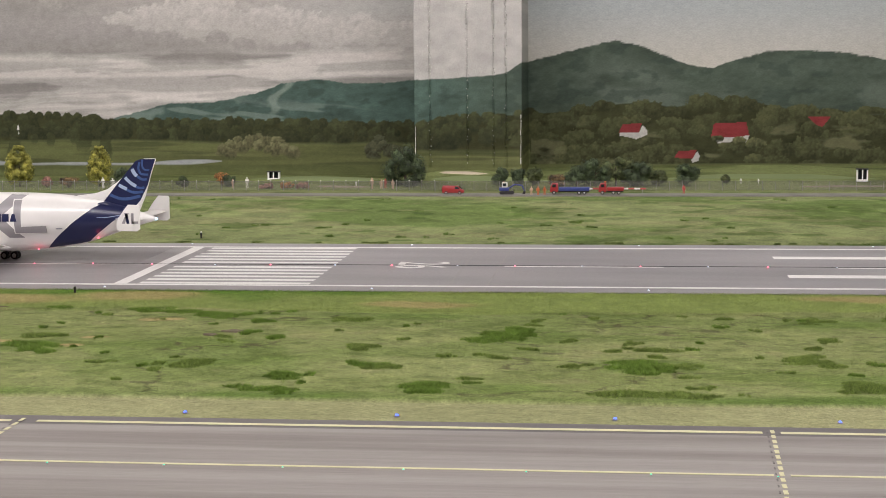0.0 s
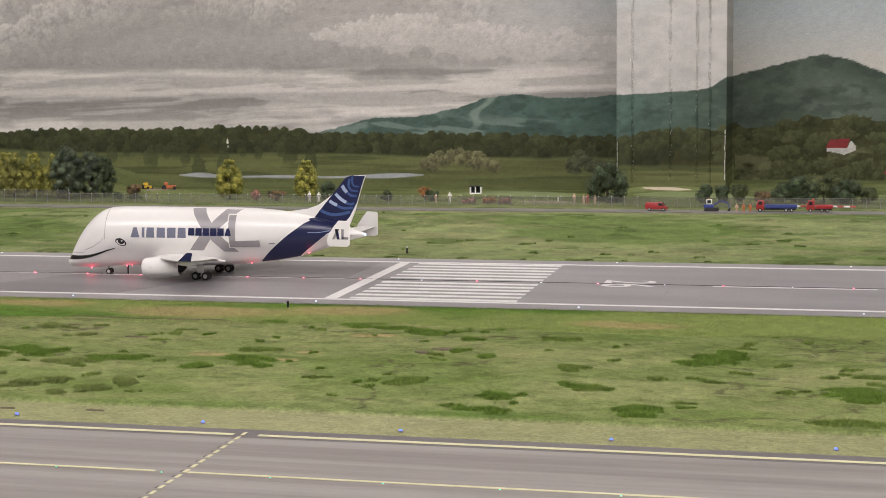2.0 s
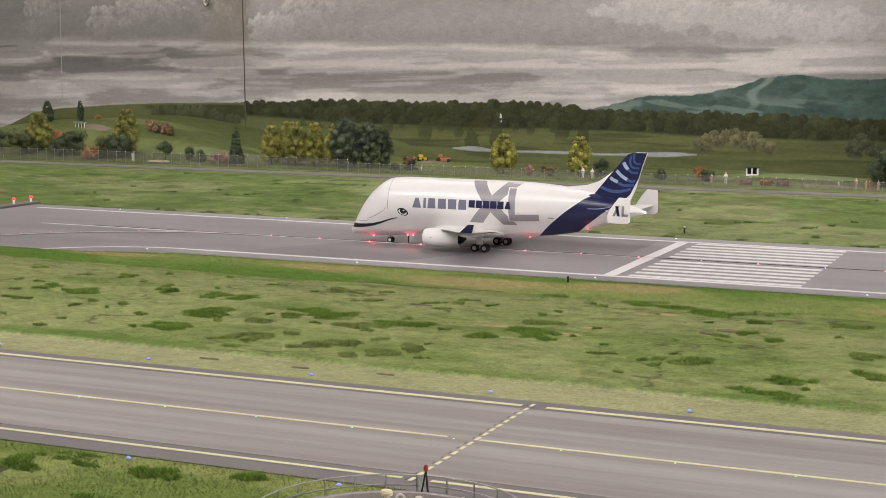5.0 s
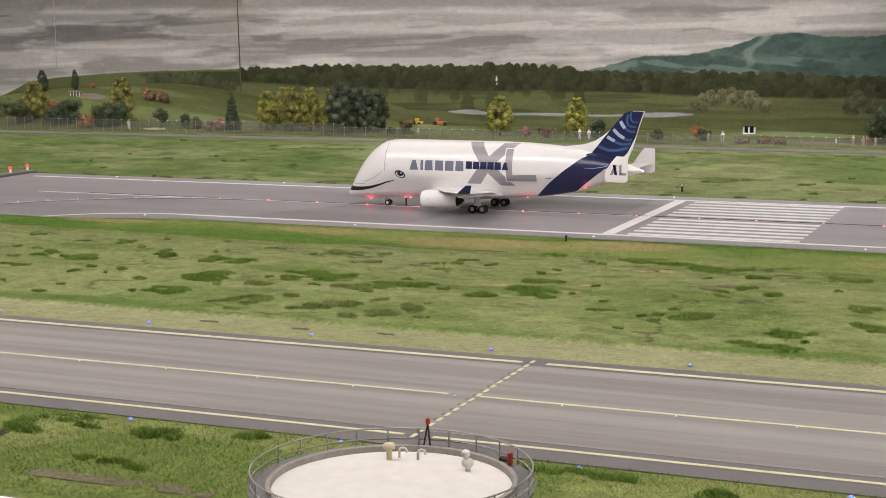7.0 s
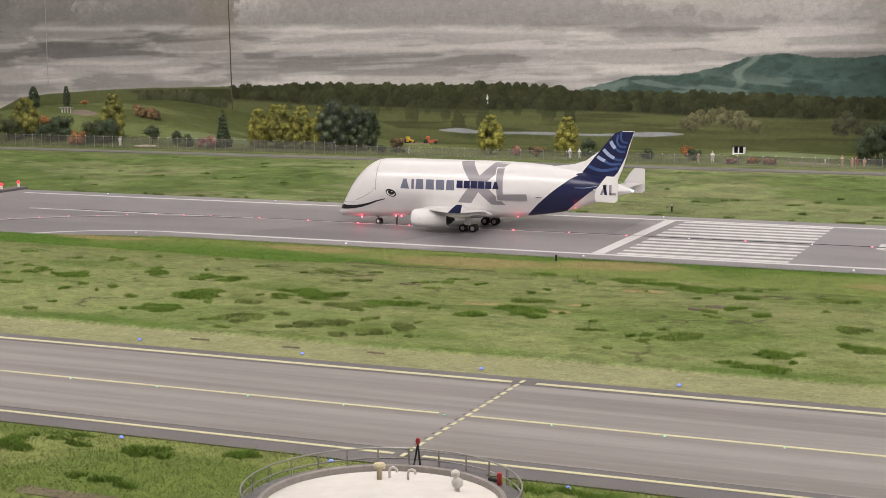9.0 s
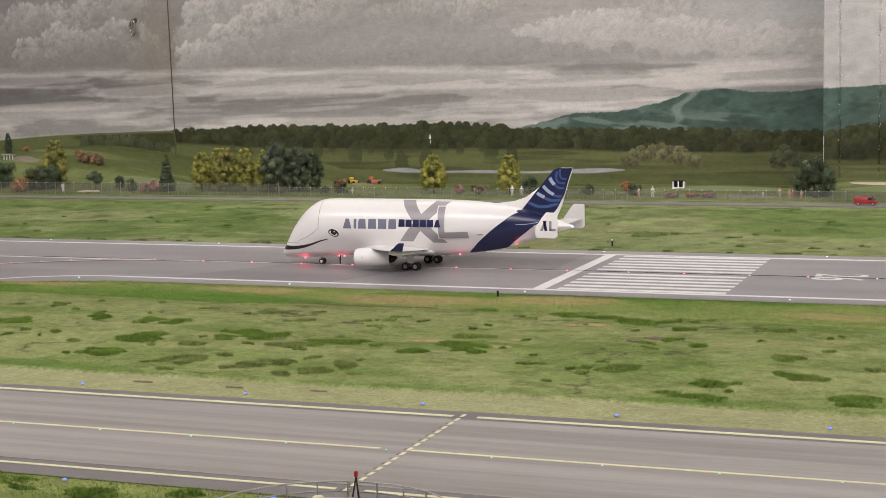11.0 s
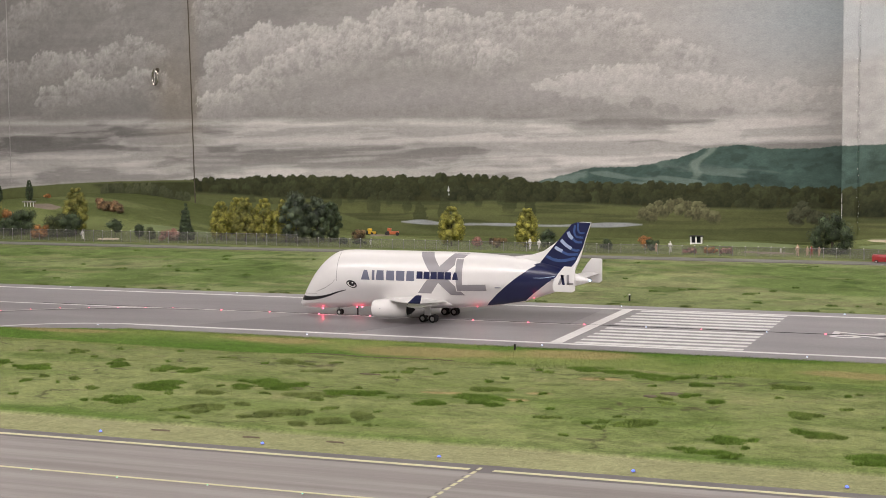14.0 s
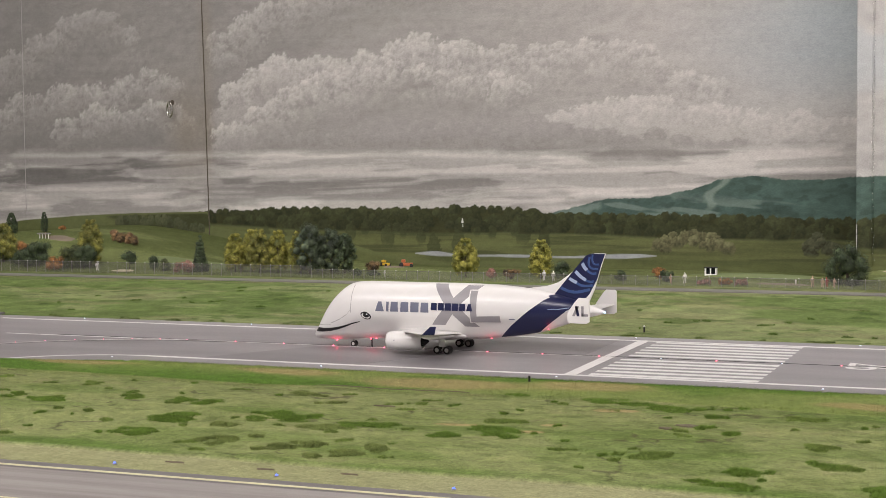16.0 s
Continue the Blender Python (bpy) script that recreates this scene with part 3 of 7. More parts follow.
def mural(x, z, plaster=False, clouds=True):
    """The hand-painted view on the wall, colour by colour from the sky down to the meadow."""
    wob = fbm(x * 3.0, z * 5.0, 31, 4)
    # sky: heavy grey clouds to the west, thinning to a beige and pale blue haze in the east
    grey = np.interp(x, (-4.2, -3.5, -2.75, -2.2, -1.4, -0.6, 0.3), (0.250, 0.232, 0.235, 0.270, 0.330, 0.390, 0.405))
    grey = grey * (0.86 + 0.30 * fbm(x * 1.6 - z, z * 3.2 - 0.9 * x, 41, 5))
    wx, wz = x + 0.10 * (fbm(x * 4, z * 4, 43, 3) - 0.5), z + 0.07 * (fbm(x * 5 + 9, z * 5, 45, 3) - 0.5) - 0.22 * x
    if clouds:
        for k, (line_pts, bright, dull, depth) in enumerate(CLOUD_BANKS):
            under = np.interp(x, *zip(*line_pts)) + 0.05 * (fbm(wx * 6, wz * 6, 401 + k, 3) - 0.5) - z
            ends = smooth(line_pts[0][0], line_pts[0][0] + 0.20, x) * (1 - smooth(line_pts[-1][0] - 0.30, line_pts[-1][0], x))
            grey = grey + (dull - grey) * smooth(-0.01, 0.07, under) * ends * 0.75 * np.exp(-np.clip(under - 0.12, 0, 9) / 0.20)
        daub = fbm(wx * 18 + wz * 25, wz * 30 - wx * 16, 50, 4)
        grey = grey * (0.90 + 0.20 * daub)
    streak = fbm(x * 1.5 + 2 * wob, z * 20.0, 51, 5)
    wisps = fbm(x * 3.2 + 2 * wob, z * 34.0 - x * 1.2, 52, 5)
    band = smooth(0.515, 0.46, z - 0.03 * (wob - 0.5))
    low_tone = 0.205 + 0.15 * smooth(0.40, 0.62, streak) + 0.13 * smooth(0.44, 0.62, wisps) + 0.10 * smooth(0.36, 0.22, z) - 0.05 * smooth(-2.6, -3.3, x) * smooth(0.28, 0.40, z)
    grey = grey * (1 - band) + band * (low_tone + 0.03 * smooth(-1.9, -0.6, x))
    ray = np.abs(z - 0.452 - 0.010 * np.sin(1.7 * x) - 0.020 * (fbm(x * 1.9, 0 * x, 53, 3) - 0.4))
    grey = grey + 0.095 * smooth(0.018, 0.0, ray + 0.016 * (wisps - 0.35)) * smooth(-2.75, -2.45, x) * (1 - smooth(-1.3, -0.5, x))
    dash = np.abs(z - 0.415 + 0.02 * (x + 3.4)) + 0.02 * (wisps - 0.4)
    grey = grey + 0.12 * smooth(0.014, 0.0, dash) * smooth(-3.80, -3.6, x) * (1 - smooth(-3.25, -3.1, x))
    grey = grey * (0.92 + 0.16 * fbm(x * 6, z * 60, 55, 3))
    col = grey[..., None] * np.array([1.0, 0.958, 0.908])
    for k, (line_pts, bright, dull, depth) in enumerate(CLOUD_BANKS if clouds else ()):
        warm = np.array([1.0, 0.958, 0.908])
        reach = (line_pts[0][0] + 0.06, line_pts[-1][0] - 0.10)
        for drop, step, size, tall, amount in ((0.0, 0.105, 0.085, 0.72, 0.85), (0.030, 0.060, 0.046, 0.80, 0.75), (0.085, 0.120, 0.095, 0.55, 0.55), (0.125, 0.075, 0.060, 0.55, 0.40)):
            tops = tuple((a, h - drop) for a, h in line_pts)
            lift = bright - (bright - dull) * min(1.0, drop / depth * 0.42)
            puffs = crowns(col, x + 0.03 * (fbm(x * 9, z * 9, 421, 2) - 0.5), z + 0.03 * (fbm(x * 9, z * 9, 423, 2) - 0.5), tops, step, size, tall, 601 + 17 * k + int(900 * drop), (dull * 0.97) * warm, lift * 1.06 * warm, reach, 1.0, 0.55, 0.12)
            col = col + amount * (1 - band)[..., None] * (puffs - col)
    violet = smooth(0.50, 0.56, z) * smooth(0.68, 0.58, z) * smooth(-2.5, -1.7, x) * (1 - smooth(-1.2, -0.6, x))
    col = over(col, (0.335, 0.310, 0.315), 0.35 * violet)
    stain = np.exp(-(((x + 2.80) / 0.10) ** 2 + ((z - 0.60) / 0.20) ** 2)) + 0.6 * np.exp(-(((x + 2.70) / 0.035) ** 2)) * smooth(0.30, 0.5, z)
    col = over(col, (0.225, 0.188, 0.135), np.clip(0.42 * stain * (0.6 + 0.8 * wob), 0, 0.6))
    haze = smooth(0.75, 0.35, z)
    blue = np.stack([0.33 + 0.13 * haze, 0.37 + 0.07 * haze, 0.385 + 0.01 * haze], -1) * (0.92 + 0.16 * wob)[..., None]
    clear = smooth(-0.65, 0.45, x + 0.35 * (fbm(x * 2, z * 9, 57, 4) - 0.5)) * np.maximum(smooth(0.50, 0.85, z), smooth(0.2, 0.7, x))
    col = over(col, blue, clear)
    if plaster:
        col = np.array([0.405, 0.395, 0.378]) * (0.80 + 0.36 * fbm(x * 20, z * 30, 61, 4))[..., None]
        col = over(col, np.array([0.375, 0.405, 0.415]), 0.6 * smooth(0.42, 0.58, fbm(x * 4, z * 5, 63, 3)) * smooth(0.60, 0.75, z))
    # one range of hills, blue-green and hazy in the west, darker in the east
    far = ridge(x, ((-1.15, 0.17), (-1.02, 0.217), (-0.81, 0.269), (-0.62, 0.275), (-0.45, 0.308), (-0.34, 0.346), (-0.21, 0.362), (-0.06, 0.345), (0.10, 0.346), (0.25, 0.362), (0.36, 0.365), (0.54, 0.376), (0.60, 0.391), (0.652, 0.426), (0.824, 0.468), (0.989, 0.505), (1.103, 0.478), (1.254, 0.414), (1.367, 0.394), (1.454, 0.425), (1.577, 0.457), (1.701, 0.46), (1.861, 0.452), (2.03, 0.42), (3.0, 0.36), (4.3, 0.40)), 71, 0.005, 40) + 0.004 * (fbm(x * 120, z * 60, 72, 2) - 0.5)
    strokes = fbm(x * 8 + z * 4, z * 20 - x * 5, 73, 5)
    dabs = fbm(x * 40, z * 70 - x * 10, 74, 3)
    east = smooth(0.2, 0.75, x)[..., None]
    hue = np.array([0.064, 0.104, 0.088]) * (1 - east) + np.array([0.062, 0.084, 0.064]) * east
    teal = hue * (0.50 + 0.70 * strokes + 0.40 * dabs)[..., None]
    low = smooth(0.0, 0.16, far - z)
    teal = over(teal, (0.165, 0.215, 0.19), 0.75 * smooth(-0.35, -0.75, x) * smooth(0.42, 0.62, strokes))
    teal = over(teal, (0.130, 0.160, 0.130), 0.60 * smooth(0.7, 1.0, x) * low * smooth(0.44, 0.66, fbm(x * 3 + z * 3, z * 7, 81, 4)))
    teal = over(teal, (0.030, 0.046, 0.040), 0.45 * smooth(0.56, 0.70, fbm(x * 14, z * 30, 82, 4)))
    slash = np.abs(x + 0.37 - 0.55 * (z - 0.27) - 0.02 * np.sin(z * 60)) + 0.02 * (dabs - 0.5)
    teal = over(teal, (0.20, 0.25, 0.215), 0.75 * smooth(0.026, 0.006, slash) * smooth(0.21, 0.25, z))
    teal = over(teal, (0.19, 0.24, 0.215), 0.55 * smooth(0.58, 0.68, fbm(x * 4, z * 26 + x * 3, 84, 3)) * smooth(0.30, 0.24, z) * (x < 0.1))
    col = over(col, teal, smooth(-0.002, 0.002, far - z) * (x > -1.2))
    # woods: a dark mass with rows of crowns
    grain = fbm(x * 26, z * 22, 89, 4)
    line_w = np.interp(x, *zip(*WOOD_TOP))
    dark = OLIVE * (0.45 + 0.8 * grain)[..., None]
    col = over(col, dark, smooth(-0.003, 0.003, line_w - 0.012 - z) * (x < 0.66) * (x > -2.80))
    col = crowns(col, x, z, WOOD_TOP, 0.038, 0.030, 1.0, 501, (0.030, 0.035, 0.018), (0.058, 0.064, 0.028), (-2.80, 0.66), 0.85, 0.30)
    mids = tuple((a, h - 0.030) for a, h in WOOD_TOP)
    lows = tuple((a, h - 0.058) for a, h in WOOD_TOP)
    col = crowns(col, x, z, mids, 0.056, 0.030, 1.2, 503, (0.026, 0.031, 0.016), (0.052, 0.058, 0.025), (-2.80, 0.66), 0.95, 0.5)
    col = crowns(col, x, z, lows, 0.060, 0.032, 1.1, 505, (0.024, 0.028, 0.015), (0.045, 0.050, 0.023), (-2.80, 0.66), 0.95, 0.5)
    # thick bushes in the east, pale tops
    col = over(col, np.array([0.040, 0.044, 0.019]) * (0.35 + 1.2 * fbm(x * 18, z * 20, 91, 4))[..., None], smooth(-0.003, 0.003, np.interp(x, *zip(*BUSH_TOP)) - 0.014 - z) * (x > 0.652))
    for j, drop in enumerate((0.0, 0.034, 0.066, 0.098, 0.130, 0.162)):
        pale = 0.85 + 0.10 * j if j > 1 else 1.0
        tops = tuple((a, h * (1 - 0.10 * j) - drop * 0.78 + 0.006 * math.sin(37 * a + 2 * j)) for a, h in BUSH_TOP)
        col = crowns(col, x, z, tops, 0.092 + 0.010 * j, 0.058, 0.55, 521 + 3 * j, (0.034, 0.038, 0.018), (0.074 * pale, 0.080 * pale, 0.036 * pale), (0.66, 4.3), 0.95, 0.75)
    glade = smooth(0.60, 0.72, fbm(x * 7, z * 19, 97, 4)) * smooth(0.21, 0.13, z) * (x > 0.66)
    col = over(col, (0.165, 0.170, 0.092), 0.55 * glade)
    # meadows, stream, hedges
    edge = np.interp(x, (-2.7, -2.2, -1.5, -1.0, -0.57, -0.17, 0.2, 0.3, 0.65), (0.150, 0.125, 0.122, 0.120, 0.110, 0.104, 0.106, 0.102, 0.100)) + 0.010 * (fbm(x * 9, 0 * x, 99, 4) - 0.5)
    bands = fbm(x * 1.6, z * 46, 101, 4)
    green = np.array([0.098, 0.110, 0.044]) * (0.55 + 0.80 * bands + 0.15 * dabs)[..., None]
    green = over(green, (0.150, 0.160, 0.070), 0.7 * smooth(0.50, 0.66, fbm(x * 1.2, z * 34, 103, 3)) * smooth(0.12, 0.09, z))
    green = over(green, (0.060, 0.068, 0.029), 0.7 * smooth(0.56, 0.68, fbm(x * 2.2, z * 50, 104, 4)))
    col = over(col, green, smooth(-0.008, 0.008, edge - z) * (x < 0.655) * smooth(-2.80, -2.74, x))
    # single trees standing out of the wood's edge
    feet = tuple((a, 0.150 + 0.014 * math.sin(9 * a) - 0.012 * math.sin(23 * a)) for a in np.arange(-2.75, -0.9, 0.1))
    ghost = crowns(col, x, z, feet, 0.085, 0.026, 1.9, 541, (0.034, 0.040, 0.019), (0.056, 0.062, 0.027), (-2.45, -1.05), 0.85, 0.6)
    col = col + 0.65 * (ghost - col)
    stream = 0.020 + 0.006 * (fbm(x * 6, 0 * x, 107, 3) - 0.5) + 0.012 * smooth(-1.40, -1.62, x) + 0.014 * smooth(-0.95, -0.60, x)
    width = 0.0085 * smooth(-1.70, -1.6, x) * smooth(-0.57, -0.68, x) * (0.5 + 0.9 * fbm(x * 9, 0 * x, 109, 3))
    col = over(col, np.array([0.33, 0.345, 0.36]) * (0.8 + 0.4 * fbm(x * 20, z * 90, 110, 2))[..., None], 0.95 * smooth(0.0025, -0.0015, np.abs(z - stream) - width) * (width > 0.0012))
    for x0, x1, base, high, sd, lit in ((-0.60, -0.30, 0.078, 0.150, 551, (0.150, 0.148, 0.078)), (0.00, 0.15, 0.074, 0.134, 553, (0.085, 0.090, 0.052))):
        mid = 0.5 * (x0 + x1)
        for j in range(3):
            drop = (high - base) * 0.26 * j
            tops = ((x0, base + 0.022), (x0 + 0.3 * (mid - x0), high - 0.022 - drop), (mid - 0.02, high - drop), (x1 - 0.07, high - 0.020 - drop), (x1, base + 0.020))
            col = crowns(col, x, z, tops, 0.036, 0.024, 0.9, sd + 7 * j, np.array(lit) * 0.34, lit, (x0, x1), 0.8, 0.85)
    # the western hill behind the golf course
    mound = ridge(x, ((-5.2, -0.1), (-4.1, 0.05), (-4.0, 0.09), (-3.89, 0.136), (-3.72, 0.163), (-3.45, 0.183), (-3.19, 0.196), (-2.80, 0.206), (-2.705, 0.206), (-2.690, 0.140), (-2.58, 0.124), (-2.44, 0.112), (-2.28, 0.100), (-2.05, 0.085), (-1.8, 0.02)), 115, 0.002, 10)
    slope = np.array([0.098, 0.113, 0.044]) * (0.60 + 0.70 * fbm(x * 3, z * 26 + x * 2, 117, 4) + 0.15 * dabs)[..., None]
    slope = over(slope, (0.135, 0.155, 0.066), 0.6 * smooth(0.50, 0.66, fbm(x * 2, z * 16 + x, 118, 3)))
    col = over(col, slope, smooth(-0.002, 0.002, mound - z))
    copse = smooth(-3.34, -3.06, x + 0.5 * (grain - 0.5)) * (x < -2.692) * smooth(0.0, 0.012, mound - 0.002 - z) * smooth(0.0, 0.03, z - np.interp(x, (-3.3, -3.0, -2.7), (0.170, 0.128, 0.105)) - 0.05 * (fbm(x * 14, z * 6, 119, 3) - 0.5))
    col = over(col, np.array([0.044, 0.050, 0.022]) * (0.6 + 0.8 * grain)[..., None], 0.92 * copse)
    groves = tuple((a, 0.168 + 0.030 * math.sin(6 * a + 1.0)) for a in np.arange(-3.4, -2.6, 0.08))
    col = crowns(col, x, z, groves, 0.040, 0.026, 1.5, 561, (0.052, 0.060, 0.030), (0.088, 0.098, 0.052), (-3.20, -2.72), 0.9, 0.7)
    # farmhouses with red roofs
    for shape in GABLES:
        col = over(col, np.array([0.46, 0.45, 0.43]) * (0.75 + 0.5 * fbm(x * 30, z * 60, 120, 3))[..., None], inside(x, z, shape))
    for shape in ROOFS:
        col = over(col, np.array([0.205, 0.034, 0.036]) * (0.70 + 0.6 * fbm(x * 30, z * 60, 121, 3))[..., None], inside(x, z, shape))
    low_bush = tuple((a, 0.128) for a in (0.9, 1.2, 1.6, 2.4))
    col = crowns(col, x, z, low_bush, 0.062, 0.028, 0.6, 571, (0.030, 0.034, 0.016), (0.125, 0.130, 0.062), (1.36, 1.56), 0.4, 0.4)
    return np.clip(col * (0.93 + 0.14 * fbm(x * 60, z * 60, 123, 3))[..., None], 0.004, 0.9)


M["mural"] = painted("painted_wall", 0.7, 190.0, 0.10, 0.0008, stretch=(0.6, 1, 1.8), middle=60.0, depth=0.07)
M["pillar_paint"] = painted("painted_rough_plaster", bump=0.0022, spread=0.10)


def painted_sheet(name, us, zs, place, flat, mat, **tags):
    """Gridded sheets, one vertex a dab of paint; us, zs: columns and rows of each. place(u, z) gives the points."""
    pts, faces, cols, n = [], [], [], 0
    for u, z in zip(us, zs):
        U, Z = np.meshgrid(u, z, indexing="ij")
        p = place(U, Z)
        pts.append(p.reshape(-1, 3))
        faces.append(grid_faces(len(u), len(z)) + n)
        cols.append(mural(p[..., 0], Z, flat, z.max() > 0.45).reshape(-1, 3))
        n += U.size
    me = raw_mesh(name, np.concatenate(pts), np.concatenate(faces))
    colour_layer(me, np.concatenate(cols))
    return add(name, me, mat, **tags)


PIL_X0, PIL_X1, PIL_Y = 0.251, 0.650, 2.75
low_rows, high_rows = np.concatenate([np.arange(-0.10, 0.0, 0.008), np.arange(0.0, 0.4355, 0.0033), [0.44]]), np.concatenate([np.arange(0.44, 0.56, 0.0055), np.arange(0.56, 1.55, 0.0065)])
fine = np.concatenate([np.arange(-5.2, -4.01, 0.02), np.arange(-4.0, 2.24, 0.0036), np.arange(2.25, 4.21, 0.02)])
broad = np.concatenate([np.arange(-5.2, -4.01, 0.02), np.arange(-4.0, 2.24, 0.0060), np.arange(2.25, 4.21, 0.02)])
wall = painted_sheet("wall_north", (fine, broad), (low_rows, high_rows), lambda u, z: np.stack([u, 0 * u + WALL_Y, z], -1), False, "mural", kind="structure", label="wall painted with grey clouds, green hills and meadows", category="wall")
RUNS = (0.310, 0.448, 0.544, 0.590)                  # seams down the plaster
face_cols = np.unique(np.round(np.concatenate([np.linspace(0, PIL_X1 - PIL_X0, 90)] + [np.arange(c - PIL_X0 - 0.010, c - PIL_X0 + 0.0101, 0.00125) for c in RUNS]), 6))
run = np.concatenate([face_cols, np.linspace(PIL_X1 - PIL_X0, PIL_X1 - PIL_X0 + WALL_Y - PIL_Y, 40)[1:]])
run = np.concatenate([-np.linspace(WALL_Y - PIL_Y, 0.01, 30), run])


def pillar_place(u, z):
    wide = PIL_X1 - PIL_X0
    x = PIL_X0 + np.clip(u, 0, wide)
    y = PIL_Y + np.clip(-u, 0, None) + np.clip(u - wide, 0, None)
    lump = 0.0022 * (fbm(u * 22, z * 30, 131, 4) - 0.5) * (u > 0) * (u < wide)
    for k, c in enumerate(RUNS):
        mid = c + 0.003 * (fbm(0 * z + 2.0 + k, z * 9, 133, 3) - 0.5) * 2 + 0.0016 * (value_noise(z * 90, 0 * z, 134 + k) - 0.5)
        blob = smooth(0.30, 0.75, value_noise(z * 95, 0 * z + k, 135 + k)) * (0.35 + 0.65 * value_noise(z * 14, 0 * z, 137 + k))
        lump = lump + (0.0020 + 0.0090 * blob) * np.exp(-(((x - mid) / (0.0020 + 0.0016 * blob)) ** 2)) * (u > 0) * (u < wide) * smooth(0.03, 0.06, z)
    lump = lump + 0.0026 * (fbm(u * 60, z * 70, 139, 3) - 0.5) * (u > 0) * (u < wide)
    return np.stack([x, y - lump, z], -1)


pillar = painted_sheet("pillar", (run,), (np.concatenate([np.arange(-0.10, 0.03, 0.010), np.arange(0.03, 0.75, 0.0032), np.arange(0.75, 1.55, 0.008)]),), pillar_place, True, "pillar_paint", kind="structure", label="rough plastered pillar with the hills painted over its foot", category="pillar")

# ---------------------------------------------------------------- the rest of the room
M["room_paint"] = material("grey_room_paint", (0.40, 0.39, 0.38), 0.8, 0, 0.06, 3, 80)
M["carpet"] = material("dark_floor", (0.06, 0.06, 0.065), 0.9, 0, 0.2, 20, 300)
M["table_side"] = material("dark_table_side", (0.05, 0.05, 0.055), 0.6, 0, 0.1, 10, 200)
M["lamp_body"] = material("white_lamp_housing", (0.75, 0.75, 0.74), 0.4)
M["lamp_glow"] = glowing("lamp_diffuser", (1.0, 0.95, 0.88), 3.0)
tagged(thing("ceiling", box(-5.3, 4.3, -6.1, 3.3, 2.0, 2.08), "room_paint", "plain grey ceiling of the exhibition room", "ceiling", kind="structure"))
thing("floor", box(-5.3, 4.3, -6.1, 3.3, -1.08, -1.0), "carpet", "dark floor of the exhibition room", "floor", kind="structure")
thing("wall_south", box(-5.3, 4.3, -6.1, -6.0, -1.0, 2.0), "room_paint", "plain grey wall", "wall", kind="structure")
thing("wall_west", box(-5.3, -5.2, -6.0, 3.3, -1.0, 2.0), "room_paint", "plain grey wall", "wall", kind="structure")
thing("wall_east", box(4.2, 4.3, -6.0, 3.3, -1.0, 2.0), "room_paint", "plain grey wall", "wall", kind="structure")
thing("wall_north_core", box(-5.2, 4.2, WALL_Y + 0.006, WALL_Y + 0.1, -1.0, 2.0), "room_paint", "wall behind the painting", "wall", kind="structure")
thing("table_body", box(-5.2, 4.2, -2.62, -2.58, -1.0, -0.006), "table_side", "dark panel closing the front of the model landscape", "panel", kind="structure")
for lx, ly, wide in ((-1.2, -1.9, 3.6), (2.4, -1.9, 3.0), (-0.6, 0.9, 7.6)):
    lamp = empty("ceiling_light", (lx, ly, 1.90), "long white ceiling light with a glowing diffuser", "lamp", "ceiling lights")
    part("housing", box(-wide / 2, wide / 2, -0.09, 0.09, 0.0, 0.10, bevel=0.01), "lamp_body", lamp)
    part("diffuser", box(-wide / 2 + 0.02, wide / 2 - 0.02, -0.078, 0.078, -0.006, -0.001), "lamp_glow", lamp, "glowing white diffuser")

# ---------------------------------------------------------------- the cargo aircraft
LEN = 0.712
TOP = ((0, 0.027), (0.006, 0.036), (0.013, 0.046), (0.022, 0.063), (0.035, 0.087), (0.048, 0.106), (0.062, 0.122), (0.080, 0.138), (0.100, 0.150), (0.120, 0.1545), (0.15, 0.156), (0.40, 0.156), (0.46, 0.1545), (0.52, 0.150), (0.58, 0.141), (0.64, 0.127), (0.69, 0.110), (LEN, 0.101))
BOTTOM = ((0, 0.027), (0.004, 0.020), (0.012, 0.0165), (0.04, 0.0150), (0.09, 0.0165), (0.15, 0.0215), (0.22, 0.025), (0.40, 0.0265), (0.49, 0.034), (0.56, 0.046), (0.62, 0.066), (0.67, 0.083), (0.70, 0.091), (LEN, 0.095))
WIDE = ((0, 0.0), (0.003, 0.008), (0.010, 0.016), (0.022, 0.0245), (0.04, 0.033), (0.065, 0.042), (0.09, 0.0475), (0.12, 0.0505), (0.42, 0.0505), (0.50, 0.045), (0.58, 0.034), (0.64, 0.023), (0.69, 0.010), (LEN, 0.0035))


def soft_interp(x, table, blur=0.006):
    xs, vs = zip(*table)
    return sum(np.interp(np.clip(x + d * blur, 0, LEN), xs, vs) for d in (-1, -0.5, 0, 0.5, 1)) / 5


def section(x, s):
    """Half width of the body at height share s, -1 at the keel and 1 on top: a wide upper lobe on a narrower lower one."""
    w = np.interp(x, *zip(*WIDE))
    lower = 1 - 0.26 * smooth(0.05, -0.75, s) * smooth(0.05, 0.14, x)
    return w * np.sqrt(np.clip(1 - np.abs(s) ** 2.15, 0, 1)) * lower


def body_side(x, z):
    """The y of the body's near side at x, z."""
    t, b = soft_interp(x, TOP), soft_interp(x, BOTTOM)
    s = np.clip((z - (t + b) / 2) / np.maximum((t - b) / 2, 1e-4), -1, 1)
    return -section(x, s)


